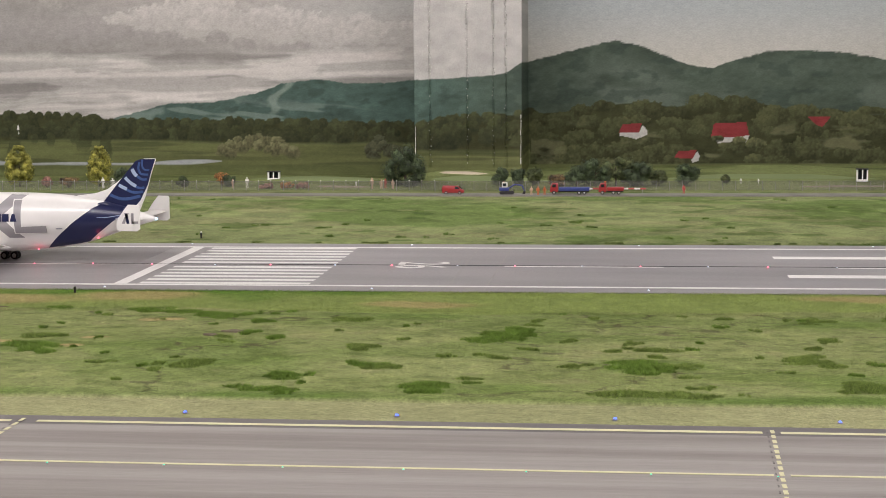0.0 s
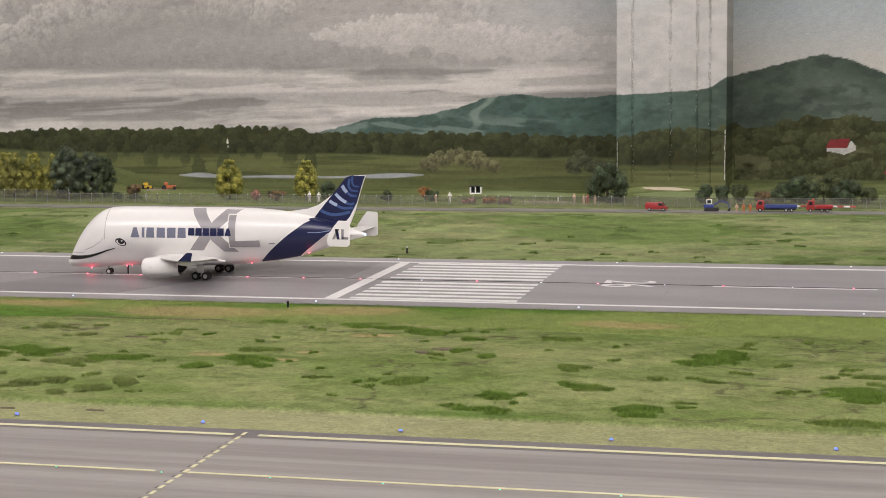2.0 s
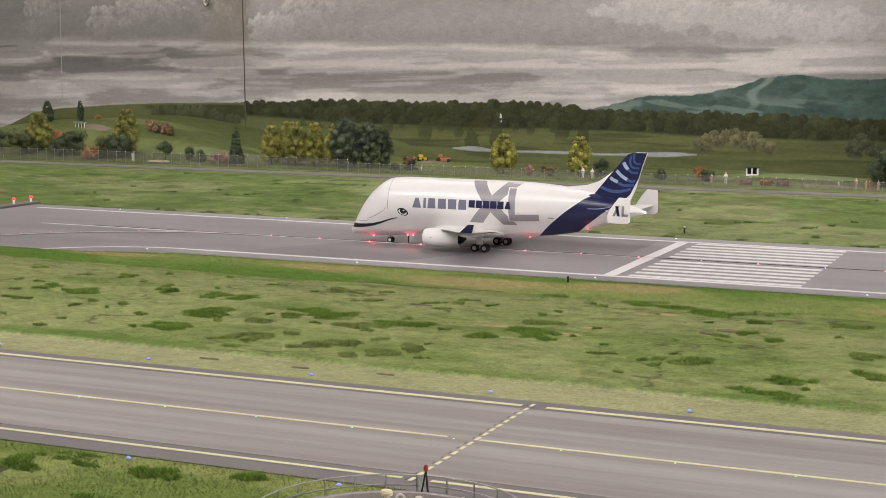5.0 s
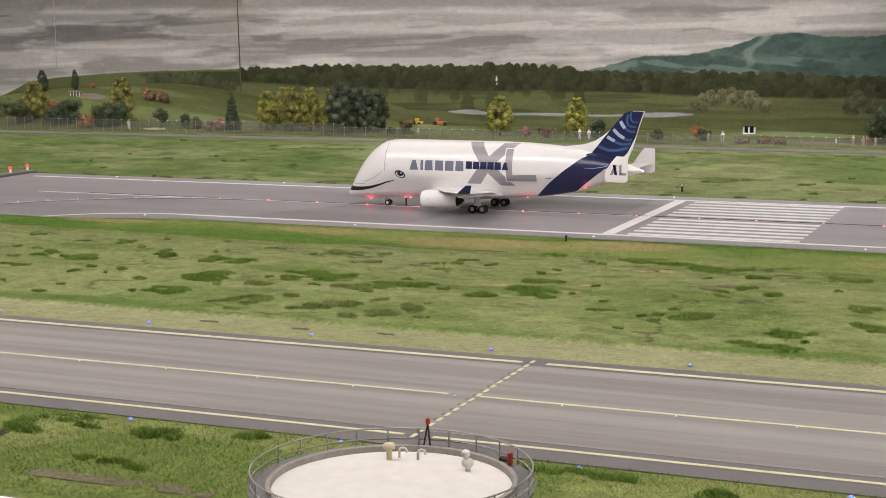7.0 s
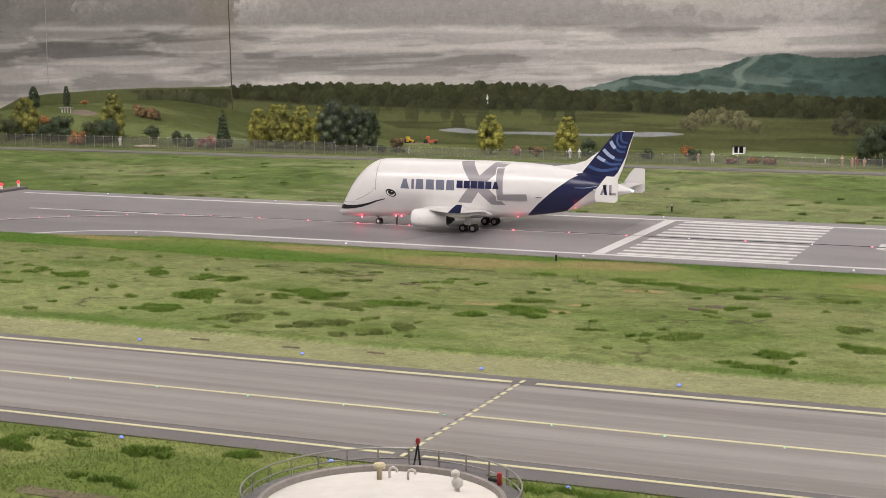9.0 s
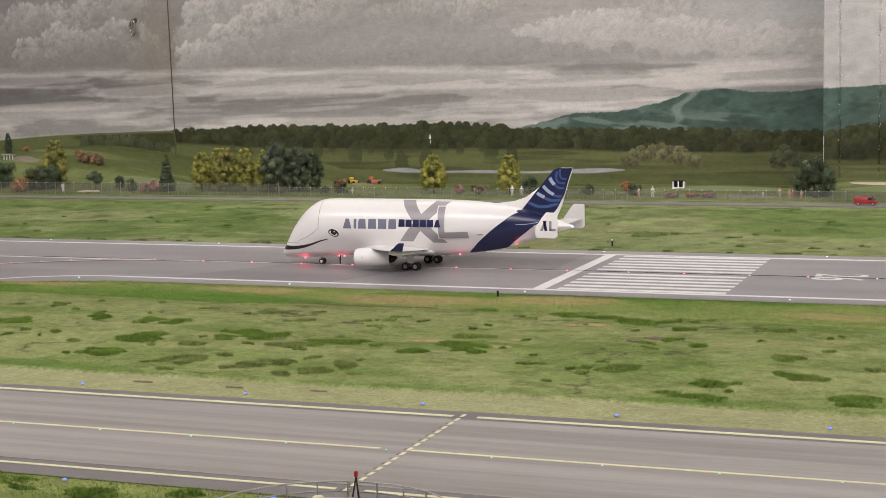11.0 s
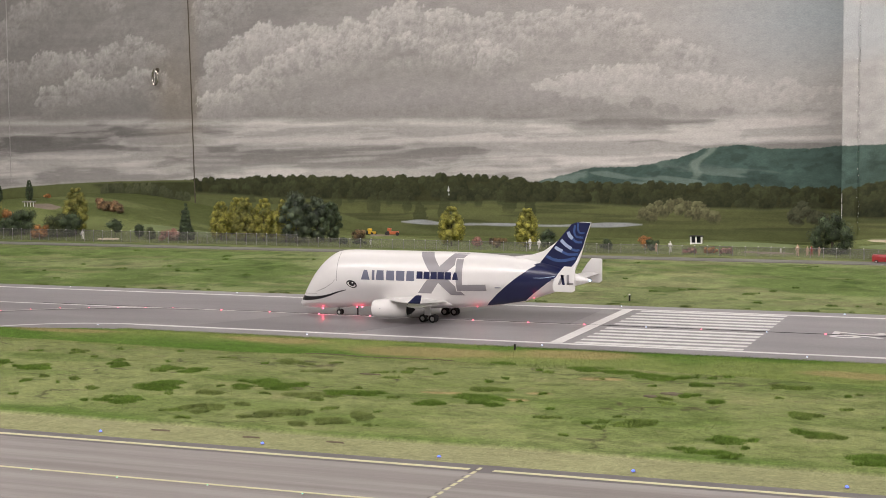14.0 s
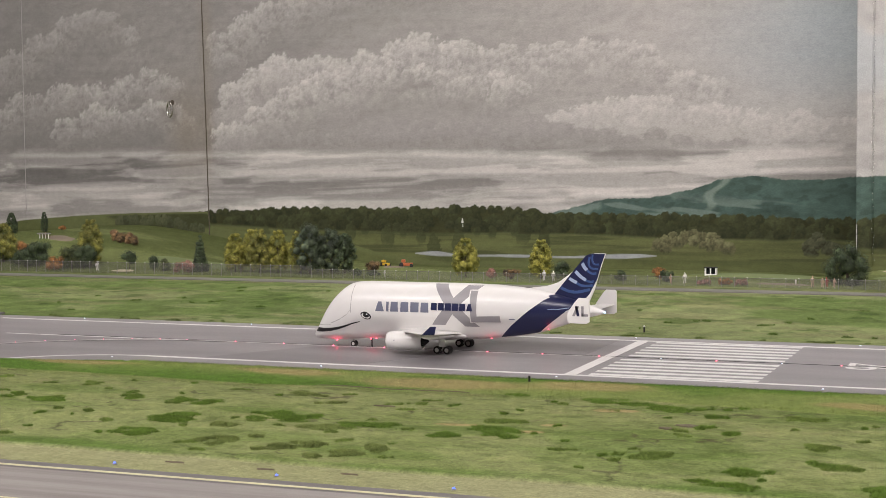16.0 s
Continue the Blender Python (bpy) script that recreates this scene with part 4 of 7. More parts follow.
def fuselage():
    xs = np.concatenate([LEN * 0.06 * np.linspace(0, 1, 18) ** 1.8, np.linspace(0.06 * LEN, LEN, 90)[1:]])
    n = 56
    ang = np.linspace(0, 2 * np.pi, n, endpoint=False)
    t, b = soft_interp(xs, TOP), soft_interp(xs, BOTTOM)
    s = np.sin(ang)[None, :] * np.ones((len(xs), 1))
    half = section(xs[:, None], s)
    y = np.where(np.cos(ang)[None, :] >= 0, 1, -1) * half
    z = (t + b)[:, None] / 2 + s * ((t - b) / 2)[:, None]
    verts = np.stack([xs[:, None] + 0 * s, y, z], -1).reshape(-1, 3)
    faces = grid_faces(len(xs), n, True)
    me = raw_mesh("fuselage", verts, faces)
    bm = bmesh.new()
    bm.from_mesh(me)
    bmesh.ops.remove_doubles(bm, verts=bm.verts, dist=0.00002)
    bmesh.ops.recalc_face_normals(bm, faces=bm.faces)
    return bm


def wing_sheet(root, tip, thick0, thick1, camber=0.0, n=10):
    """An aerofoil slab between two chords; each chord: leading x, trailing x, y, z."""
    prof = [(0, 0), (0.03, 0.35), (0.12, 0.75), (0.3, 1.0), (0.55, 0.85), (0.8, 0.45), (1, 0.06)]
    loop = [(u, h) for u, h in prof] + [(u, -0.55 * h) for u, h in prof[-1:0:-1]]
    rows = []
    for k in range(n + 1):
        f = k / n
        lead, trail, y, z = (a + (b - a) * f for a, b in zip(root, tip))
        th = thick0 + (thick1 - thick0) * f
        rows.append([(lead + (trail - lead) * u, y, z + h * th / 2 + camber * f * f) for u, h in loop])
    bm = bmesh.new()
    vs = [[bm.verts.new(p) for p in row] for row in rows]
    m = len(loop)
    for a, b in zip(vs, vs[1:]):
        for k in range(m):
            bm.faces.new((a[k], a[(k + 1) % m], b[(k + 1) % m], b[k]))
    bm.faces.new(vs[0])
    bm.faces.new(vs[-1][::-1])
    bmesh.ops.recalc_face_normals(bm, faces=bm.faces)
    return bm


def upright_slab(outline, y, thick, bevel=0.0008):
    """A plate standing in the x-z plane with a softly rounded rim."""
    bm = bmesh.new()
    a, b = ([bm.verts.new((x, y + d * thick / 2, z)) for x, z in outline] for d in (-1, 1))
    bm.faces.new(a), bm.faces.new(b[::-1])
    for k in range(len(outline)):
        j = (k + 1) % len(outline)
        bm.faces.new((a[j], a[k], b[k], b[j]))
    bmesh.ops.recalc_face_normals(bm, faces=bm.faces)
    if bevel:
        bmesh.ops.bevel(bm, geom=list(bm.edges), offset=bevel, segments=2, affect="EDGES", profile=0.5)
    return bm


def decal(name, outlines, mat, parent, lift=0.0005, side=-1, label=""):
    """Livery that follows the body's curve: flat outlines in x, z laid on its side."""
    bm = bmesh.new()
    for outline in outlines:
        bm.faces.new([bm.verts.new((x, 0, z)) for x, z in outline])
    xs, zs = [v.co.x for v in bm.verts], [v.co.z for v in bm.verts]
    for axis, low, high in ((2, min(zs), max(zs)), (0, min(xs), max(xs))):
        c = low + 0.004
        while c < high:
            co, no = Vector((0, 0, 0)), Vector((0, 0, 0))
            co[axis], no[axis] = c, 1
            bmesh.ops.bisect_plane(bm, geom=bm.verts[:] + bm.edges[:] + bm.faces[:], plane_co=co, plane_no=no)
            c += 0.004
    for v in bm.verts:
        v.co.y = side * (-body_side(v.co.x, v.co.z) + lift)
    bm.normal_update()
    for f in bm.faces:
        if f.normal.y * side < 0:
            f.normal_flip()
    return part(name, bm, mat, parent, label, soft=180)


def wheel(parent, at, r, wide):
    t = part("tyre", lathe(bmesh.new(), [(r * 0.55, -wide / 2), (r * 0.9, -wide / 2), (r, -wide * 0.3), (r, wide * 0.3), (r * 0.9, wide / 2), (r * 0.55, wide / 2)], 20, "Y", at), "tyre", parent, "black rubber tyre", soft=40)
    part("rim", lathe(bmesh.new(), [(0.0003, -wide * 0.42), (r * 0.3, -wide * 0.46), (r * 0.56, -wide * 0.40), (r * 0.56, wide * 0.40), (r * 0.3, wide * 0.46), (0.0003, wide * 0.42)], 16, "Y", at), "rim", t, soft=40)


def strip(points, width0, width1):
    """Outlines of a bent band along points in x, z."""
    out = []
    n = len(points) - 1
    for k in range(n):
        (x0, z0), (x1, z1) = points[k], points[k + 1]
        w0, w1 = width0 + (width1 - width0) * k / n, width0 + (width1 - width0) * (k + 1) / n
        out.append([(x0, z0 - w0 / 2), (x1, z1 - w1 / 2), (x1, z1 + w1 / 2), (x0, z0 + w0 / 2)])
    return out


def ellipse(cx, cz, rx, rz, n=20, tilt=0.0):
    c, s = math.cos(tilt), math.sin(tilt)
    return [(cx + rx * math.cos(a) * c - rz * math.sin(a) * s, cz + rx * math.cos(a) * s + rz * math.sin(a) * c) for a in (2 * math.pi * k / n for k in range(n))]


def ribbon(points, width):
    """The outline of a band of even width along points in x, z, rounded between them."""
    ps = [Vector((x, z)) for x, z in points]
    ps = [ps[0] * 2 - ps[1]] + ps + [ps[-1] * 2 - ps[-2]]
    line_pts = []
    for p0, p1, p2, p3 in zip(ps, ps[1:], ps[2:], ps[3:]):
        for j in range(5):
            u = j / 5
            line_pts.append(0.5 * (2 * p1 + (p2 - p0) * u + (2 * p0 - 5 * p1 + 4 * p2 - p3) * u * u + (3 * p1 - p0 - 3 * p2 + p3) * u**3))
    line_pts.append(ps[-2])
    left, right = [], []
    for k, q in enumerate(line_pts):
        d = (line_pts[min(k + 1, len(line_pts) - 1)] - line_pts[max(k - 1, 0)]).normalized() * width / 2
        left.append((q.x - d.y, q.y + d.x)), right.append((q.x + d.y, q.y - d.x))
    return left + right[::-1]


FIN_ARCS = (
    ("mid_blue", 0.0040, [(0.690, 0.226), (0.689, 0.213), (0.695, 0.205), (0.7095, 0.204)]),
    ("mid_blue", 0.0045, [(0.681, 0.221), (0.678, 0.207), (0.685, 0.196), (0.7055, 0.194)]),
    ("mid_blue", 0.0050, [(0.664, 0.208), (0.674, 0.192), (0.686, 0.184), (0.7015, 0.184)]),
    ("mid_blue", 0.0050, [(0.648, 0.188), (0.667, 0.171), (0.682, 0.165), (0.6935, 0.167)]),
    ("mid_blue", 0.0055, [(0.633, 0.172), (0.648, 0.163), (0.665, 0.156), (0.690, 0.157)]),
    ("mid_blue", 0.0065, [(0.613, 0.151), (0.633, 0.143), (0.654, 0.142), (0.681, 0.148)]),
    ("pale_blue", 0.0075, [(0.664, 0.206), (0.668, 0.198), (0.674, 0.191)]),
    ("pale_blue", 0.0070, [(0.648, 0.188), (0.659, 0.177), (0.672, 0.169)]),
    ("pale_blue", 0.0070, [(0.634, 0.172), (0.642, 0.167), (0.651, 0.163)]),
)

M["tail_glow"] = glowing("blue_white_lamp_glass", (0.45, 0.75, 1.0), 3)
M["red_glow"] = glowing("red_lamp_glass", (1.0, 0.10, 0.16), 7)
M["beacon_glow"] = glowing("red_beacon_glass", (1.0, 0.035, 0.05), 2.2)
M["green_glow"] = glowing("green_lamp_glass", (0.08, 0.75, 0.42), 1.3)
M["blue_glow"] = glowing("blue_lamp_glass", (0.07, 0.13, 1.0), 3.2)
M["white_glow"] = glowing("white_lamp_glass", (0.62, 0.76, 1.0), 2.4)


def aircraft():
    plane = empty("cargo_airplane", (-0.716, 0.298, 0.0), "white model cargo airplane with bulging hull and navy tail", "airplane")
    hull = part("fuselage", fuselage(), "white_gloss", plane, "glossy white hull with a smiling face", soft=180)
    for side in (-1, 1):
        # livery on the hull
        decal("grey_cross_band", [[(0.317, 0.1545), (0.348, 0.1545), (0.388, 0.104), (0.431, 0.060), (0.397, 0.060), (0.354, 0.106)]], "grey_livery", hull, 0.0004, side)
        decal("grey_cross_band", [[(0.316, 0.062), (0.349, 0.062), (0.390, 0.112), (0.436, 0.1535), (0.399, 0.1535), (0.359, 0.112)]], "grey_livery", hull, 0.00045, side)
        decal("white_edge", [[(0.4115, 0.0850), (0.4315, 0.0850), (0.4300, 0.1440), (0.4080, 0.1440)], [(0.4115, 0.0690), (0.485, 0.0705), (0.485, 0.0885), (0.4315, 0.0865), (0.4315, 0.0850), (0.4115, 0.0850)]], "white_gloss", hull, 0.0008, side)
        decal("grey_corner_band", [[(0.414, 0.0850), (0.429, 0.0850), (0.4275, 0.142), (0.4105, 0.142)], [(0.414, 0.0705), (0.483, 0.0720), (0.483, 0.0870), (0.429, 0.0850), (0.414, 0.0850)]], "grey_livery", hull, 0.0011, side)
        # plain blocks where the operator's name stands
        for k, (w, lean) in enumerate(((0.0205, 0.0070), (0.0060, 0.0), (0.0185, 0.0015), (0.0190, 0.0008), (0.0190, 0.0), (0.0185, 0.001))):
            x0 = 0.1790 + ((0.1850, 0.2085, 0.2175, 0.2390, 0.2605, 0.2820)[k] - 0.1850) * 1.167
            w *= 1.08
            decal("slate_mark", [[(x0, 0.0905), (x0 + w, 0.0905), (x0 + w - lean, 0.1130), (x0 + lean, 0.1130)]], "slate", hull, 0.0005, side)
            x1, slant = 0.3180 + 0.0173 * k, 0.0045 if k == 5 else 0.0004
            decal("navy_mark", [[(x1, 0.0965), (x1 + 0.0150, 0.0965), (x1 + 0.0150 - slant, 0.1130), (x1 + slant, 0.1130)]], "navy", hull, 0.0014, side)
        decal("eye", [ellipse(0.154, 0.0790, 0.0132, 0.0088, tilt=-0.30)], "black", hull, 0.0004, side, "black painted eye")
        decal("eye_white", [ellipse(0.1535, 0.0782, 0.0104, 0.0060, tilt=-0.30)], "white_gloss", hull, 0.0006, side)
        decal("pupil", [ellipse(0.1552, 0.0806, 0.0076, 0.0062)], "black", hull, 0.0008, side)
        decal("eye_glint", [ellipse(0.1570, 0.0822, 0.0022, 0.0015)], "white_gloss", hull, 0.0010, side)
        decal("smile", strip([(0.0125, 0.0410), (0.020, 0.0403), (0.035, 0.0403), (0.055, 0.0420), (0.075, 0.0455), (0.095, 0.0512), (0.115, 0.0585), (0.136, 0.0640)], 0.0125, 0.0016), "black", hull, 0.0005, side, "black painted smile")
        decal("lip_line", strip([(0.0195, 0.0520), (0.035, 0.0520), (0.060, 0.0535)], 0.0012, 0.0008), "panel_line", hull, 0.0005, side)
        decal("door_gap", strip([(0.116, 0.151), (0.1163, 0.130), (0.116, 0.105), (0.1135, 0.090), (0.104, 0.0795), (0.085, 0.068), (0.06, 0.058)], 0.0012, 0.0012), "panel_line", hull, 0.0005, side)
        decal("door_gap", [[(0.1155, 0.085), (0.1167, 0.085), (0.1172, 0.150), (0.1160, 0.150)]], "panel_line", hull, 0.0005, side)
        decal("code_bar", [[(0.503, 0.079), (0.516, 0.079), (0.516, 0.081), (0.503, 0.081)]], "slate", hull, 0.0005, side)
        decal("tail_band", [[(0.475, 0.036), (0.520, 0.0415), (0.566, 0.0495), (0.586, 0.066), (0.623, 0.094), (0.664, 0.121), (0.640, 0.1300), (0.606, 0.1360), (0.580, 0.1235), (0.543, 0.0960), (0.504, 0.0640)]], "navy", hull, 0.0005, side, "navy band sweeping up to the tail")
        # the same band where it closes over the hull's back
        cap_u, cap_a = np.meshgrid(np.linspace(0, 1, 26), np.linspace(0.30, 0.5, 14) * np.pi, indexing="ij")
        cap_s = np.sin(cap_a)
        cap_x = 0.590 + 0.012 * smooth(0.85, 1.0, cap_s) + (0.668 - 0.596) * cap_u
        cap_t, cap_b = soft_interp(cap_x, TOP), soft_interp(cap_x, BOTTOM)
        cap_p = np.stack([cap_x, side * (section(cap_x, cap_s) + 0.0007), (cap_t + cap_b) / 2 + cap_s * (cap_t - cap_b) / 2 + 0.0006], -1)
        cap_faces = grid_faces(26, 14)
        add("tail_band_back", raw_mesh("tail_band_back", cap_p.reshape(-1, 3), cap_faces if side > 0 else cap_faces[:, ::-1]), "navy", hull, "navy band sweeping up to the tail", soft=180)
        decal("tail_band_edge", [[(0.590, 0.1035), (0.612, 0.1030), (0.640, 0.1075), (0.638, 0.1085), (0.612, 0.1045), (0.592, 0.1045)]], "pale_blue", hull, 0.0008, side)
        # wing with engine and winglet
        wing = part("wing", wing_sheet((0.225, 0.384, side * 0.030, 0.044), (0.408, 0.438, side * 0.330, 0.0720), 0.0150, 0.0035, 0.002), "white_gloss", plane, "slim white swept wing", soft=40)
        part("winglet", upright_slab([(0.412, 0.0740), (0.440, 0.0740), (0.444, 0.0915), (0.431, 0.0915)], side * 0.332, 0.0024), "navy", wing, "navy upturned winglet", soft=30)
        for f, ln in ((0.33, 0.055), (0.55, 0.048), (0.78, 0.040)):
            x0, y0, z0 = 0.384 + 0.054 * f - 0.025, side * (0.03 + 0.30 * f), 0.040 + 0.026 * f
            part("flap_fairing", ball(bmesh.new(), (x0, y0, z0), 1, (ln / 2, 0.0032, 0.0045), 12, 8), "white_gloss", wing, soft=180)
        nac = [(0.0150, 0.0), (0.0178, -0.001), (0.0196, 0.003), (0.0212, 0.014), (0.0216, 0.034), (0.0208, 0.056), (0.0190, 0.074), (0.0172, 0.084), (0.0160, 0.084), (0.0160, 0.072)]
        eng = part("engine", lathe(bmesh.new(), nac, 32, "X", (0.240, side * 0.112, 0.0325)), "white_gloss", plane, "white engine nacelle", soft=40)
        part("intake", lathe(bmesh.new(), [(0.0152, 0.0), (0.0140, 0.010), (0.0135, 0.022), (0.004, 0.024), (0.0002, 0.016)], 24, "X", (0.240, side * 0.112, 0.0325)), "rim", eng, soft=50)
        part("exhaust", lathe(bmesh.new(), [(0.0161, 0.073), (0.0120, 0.079), (0.0095, 0.089), (0.0050, 0.094), (0.0005, 0.099)], 20, "X", (0.240, side * 0.112, 0.0325)), "tyre", eng, "dark exhaust cone", soft=50)
        part("pylon", upright_slab([(0.268, 0.050), (0.345, 0.046), (0.36, 0.056), (0.295, 0.058)], side * 0.112, 0.005), "white_gloss", eng)
        part("badge", lathe(bmesh.new(), [(0.0002, 0), (0.0019, 0.0), (0.0019, 0.0004), (0.0002, 0.0005)], 12, "Y", (0.262, -0.1332 if side < 0 else 0.1326, 0.0335)), "slate", eng)
        # tailplane with its end plate
        tail = part("tailplane", wing_sheet((0.622, 0.688, side * 0.010, 0.099), (0.668, 0.706, side * 0.108, 0.105), 0.0075, 0.0035), "white_gloss", plane, "white tailplane", soft=40)
        plate = part("end_plate", upright_slab([(0.660, 0.098), (0.662, 0.0855), (0.666, 0.0835), (0.704, 0.0830), (0.711, 0.0875), (0.711, 0.1360), (0.708, 0.1385), (0.686, 0.1390), (0.676, 0.1270), (0.663, 0.1080)], side * 0.110, 0.0026), "white_gloss", tail, "white upright end plate", soft=30)
        for bx, lean, w, mat in ((0.672, 0.010, 0.006, "grey_livery"), (0.6825, -0.004, 0.006, "navy"), (0.6925, 0.0, 0.0055, "grey_livery")):
            part("emblem_bar", upright_slab([(bx, 0.099), (bx + w, 0.099), (bx + w + lean, 0.121), (bx + lean, 0.121)], side * 0.1117, 0.0006, 0), mat, plate)
        part("emblem_foot", upright_slab([(0.6940, 0.099), (0.7075, 0.099), (0.7075, 0.104), (0.6940, 0.104)], side * 0.1117, 0.0006, 0), "grey_livery", plate)
        # main landing gear
        gear = part("main_gear", rod(rod(bmesh.new(), (0.352, side * 0.061, 0.046), (0.355, side * 0.069, 0.010), 0.0028, sides=10), (0.343, side * 0.069, 0.0088), (0.367, side * 0.069, 0.0088), 0.0020, sides=8), "steel", plane, "steel main landing gear leg", soft=40)
        part("gear_door", upright_slab([(0.345, 0.016), (0.362, 0.016), (0.360, 0.042), (0.347, 0.042)], side * 0.0725, 0.0012), "white_gloss", gear)
        for dx in (-0.0118, 0.0118):
            for dy in (-0.0066, 0.0066):
                wheel(gear, (0.355 + dx, side * 0.069 + dy, 0.0090), 0.0090, 0.0072)
    fairing = part("belly_fairing", ball(bmesh.new(), (0.300, 0, 0.037), 1, (0.105, 0.046, 0.0140), 32, 14), "white_gloss", plane, soft=180)
    nose = part("nose_gear", rod(rod(bmesh.new(), (0.098, 0, 0.022), (0.102, 0, 0.007), 0.0022, sides=10), (0.102, -0.006, 0.0066), (0.102, 0.006, 0.0066), 0.0014, sides=8), "steel", plane, "steel nose gear leg", soft=40)
    for dy in (-0.0052, 0.0052):
        wheel(nose, (0.102, dy, 0.0068), 0.0068, 0.0056)
    part("gear_light", ball(bmesh.new(), (0.0945, 0, 0.0125), 0.0019), "rim", nose)
    # fin
    outline = [(0.535, 0.1480), (0.580, 0.1535), (0.607, 0.1625), (0.632, 0.180), (0.660, 0.2035), (0.686, 0.2265), (0.690, 0.2285), (0.7165, 0.2285), (0.706, 0.198), (0.691, 0.148), (0.672, 0.105), (0.60, 0.120)]
    fin = part("fin", upright_slab(outline, 0, 0.0066, 0.0018), "white_gloss", plane, "tall swept fin, white along its leading edge", soft=50)
    for side in (-1, 1):
        y = side * 0.0036
        part("fin_panel", upright_slab([(0.585, 0.118), (0.597, 0.1340), (0.633, 0.1775), (0.672, 0.2235), (0.684, 0.2278), (0.7157, 0.2278), (0.7050, 0.198), (0.6975, 0.172), (0.680, 0.138), (0.660, 0.116), (0.640, 0.108)], y, 0.0009, 0), "navy", fin, "navy fin panel")
        for k, (mat, wide, pts) in enumerate(FIN_ARCS):
            part("fin_arc", upright_slab(ribbon([(x - 0.008 * max(0.0, (x - 0.68) / 0.03), z) for x, z in pts], wide), y + side * (0.0006 + 0.0001 * k), 0.0006, 0), mat, fin)
    part("guide_pin", rod(bmesh.new(), (0.149, -0.004, -0.0008), (0.149, -0.004, 0.0240), 0.0018, sides=10), "tyre", plane, "dark guide pin running in the runway slot", soft=40)
    part("tail_lamp", ball(bmesh.new(), (0.7125, 0, 0.098), 0.0030), "tail_glow", plane, "glowing blue-white tail lamp", soft=180)
    for x in (0.062, 0.150, 0.163, 0.455, 0.590):
        z = float(soft_interp(np.array([x]), BOTTOM)[0])
        part("belly_lamp", ball(bmesh.new(), (x, -0.010 if x < 0.2 else -0.022, z - 0.0004 + (0.003 if x > 0.2 else 0)), 0.0017), "red_glow", plane, "glowing red lamp", soft=180)
        # added red fill light below the hull, for the pink glow on its underside
        glow_data = bpy.data.lights.new("belly_lamp_light", "POINT")
        glow_data.energy, glow_data.color, glow_data.shadow_soft_size = (0.009 if x < 0.1 else 0.0026), (1.0, 0.05, 0.12), 0.002
        glow_ob = new("belly_lamp_light", glow_data)
        glow_ob.matrix_world = pose(x - 0.716, 0.298 - (0.016 if x < 0.2 else 0.028), z - 0.0065 + (0.003 if x > 0.2 else 0))
    return plane


aircraft()

# ---------------------------------------------------------------- airfield lamps and posts


def at_ground(x, y):
    return float(height(np.array(x), np.array(y)))


def lamp_kind(name, label, glow, r, h):
    """A small inset lamp: a dark collar with a glowing dome."""
    lamp = empty(name, (0, 0, 0), label, "lamp", name.replace("_", " ") + "s")
    part("collar", lathe(bmesh.new(), [(r * 1.7, 0), (r * 1.7, h * 0.3), (r * 1.2, h * 0.45), (0.0002, h * 0.45)], 12), "rim" if glow != "blue_glow" else "steel", lamp, soft=40)
    part("dome", ball(bmesh.new(), (0, 0, h * 0.5), r, (1, 1, 0.75), 10, 6), glow, lamp, soft=180)
    return lamp


def scatter(first, spots):
    first.matrix_world = pose(*spots[0])
    for s in spots[1:]:
        copy_thing(first, pose(*s))


blue = lamp_kind("taxiway_lamp", "small blue glowing taxiway edge lamp in the grass", "blue_glow", 0.0021, 0.0026)
scatter(blue, [(-0.879 + 0.2655 * k, -1.104, 0.001) for k in range(10)] + [(-0.315 + 0.2570 * k, -1.577, 0.001) for k in range(7)])
edge = lamp_kind("runway_lamp", "small white runway edge lamp set in asphalt", "white_glow", 0.0018, 0.0036)
scatter(edge, [(-1.053 + 0.5245 * k, -0.055, 0.0) for k in range(8)] + [(-1.611 + 0.530 * k, 0.645, 0.0) for k in range(9)])
red = lamp_kind("centre_lamp", "small red glowing runway centre lamp", "red_glow", 0.0021, 0.0026)
scatter(red, [(-0.925 + 0.1315 * k, 0.2815, 0.0004) for k in range(4)] + [(-0.274 + 0.1315 * k, 0.2815, 0.0004) for k in range(3)] + [(0.250 + 0.262 * k, 0.2815, 0.0004) for k in range(9)])
pale = lamp_kind("centre_lamp", "small white runway centre lamp", "white_glow", 0.0015, 0.0022)
scatter(pale, [(0.128 + 0.262 * k, 0.2815, 0.0004) for k in range(9)])
green = lamp_kind("taxi_centre_lamp", "small green glowing taxiway centre lamp", "green_glow", 0.0010, 0.0016)
bend = [(EXIT_X + 0.675 * math.cos(radians(a)), EXIT_Y + 0.675 * math.sin(radians(a)), 0.0006) for a in range(97, 176, 6)]
scatter(green, [(-0.289 - 0.1305 * 3 + 0.1305 * k, -1.3515, 0.0008) for k in range(20)])
lead = lamp_kind("centre_lamp", "small red glowing lamp along the curved exit line", "red_glow", 0.0015, 0.0022)
scatter(lead, bend)


def marker_post(x, y, h, label, cap):
    z = at_ground(x, y)
    post = empty("marker_post", (x, y, z), label, "post")
    part("stem", rod(bmesh.new(), (0, 0, -0.001), (0, 0, h), 0.0024, 0.0022, 10), "black", post, soft=40)
    if cap:
        part("cap", ball(bmesh.new(), (0, 0, h + 0.001), 0.0024, (1, 1, 0.8)), "white_paint", post, "white cap", soft=180)


marker_post(-0.022, -0.172, 0.012, "short black marker post in the grass", False)
marker_post(-0.034, 0.775, 0.014, "black marker post with a white cap", True)

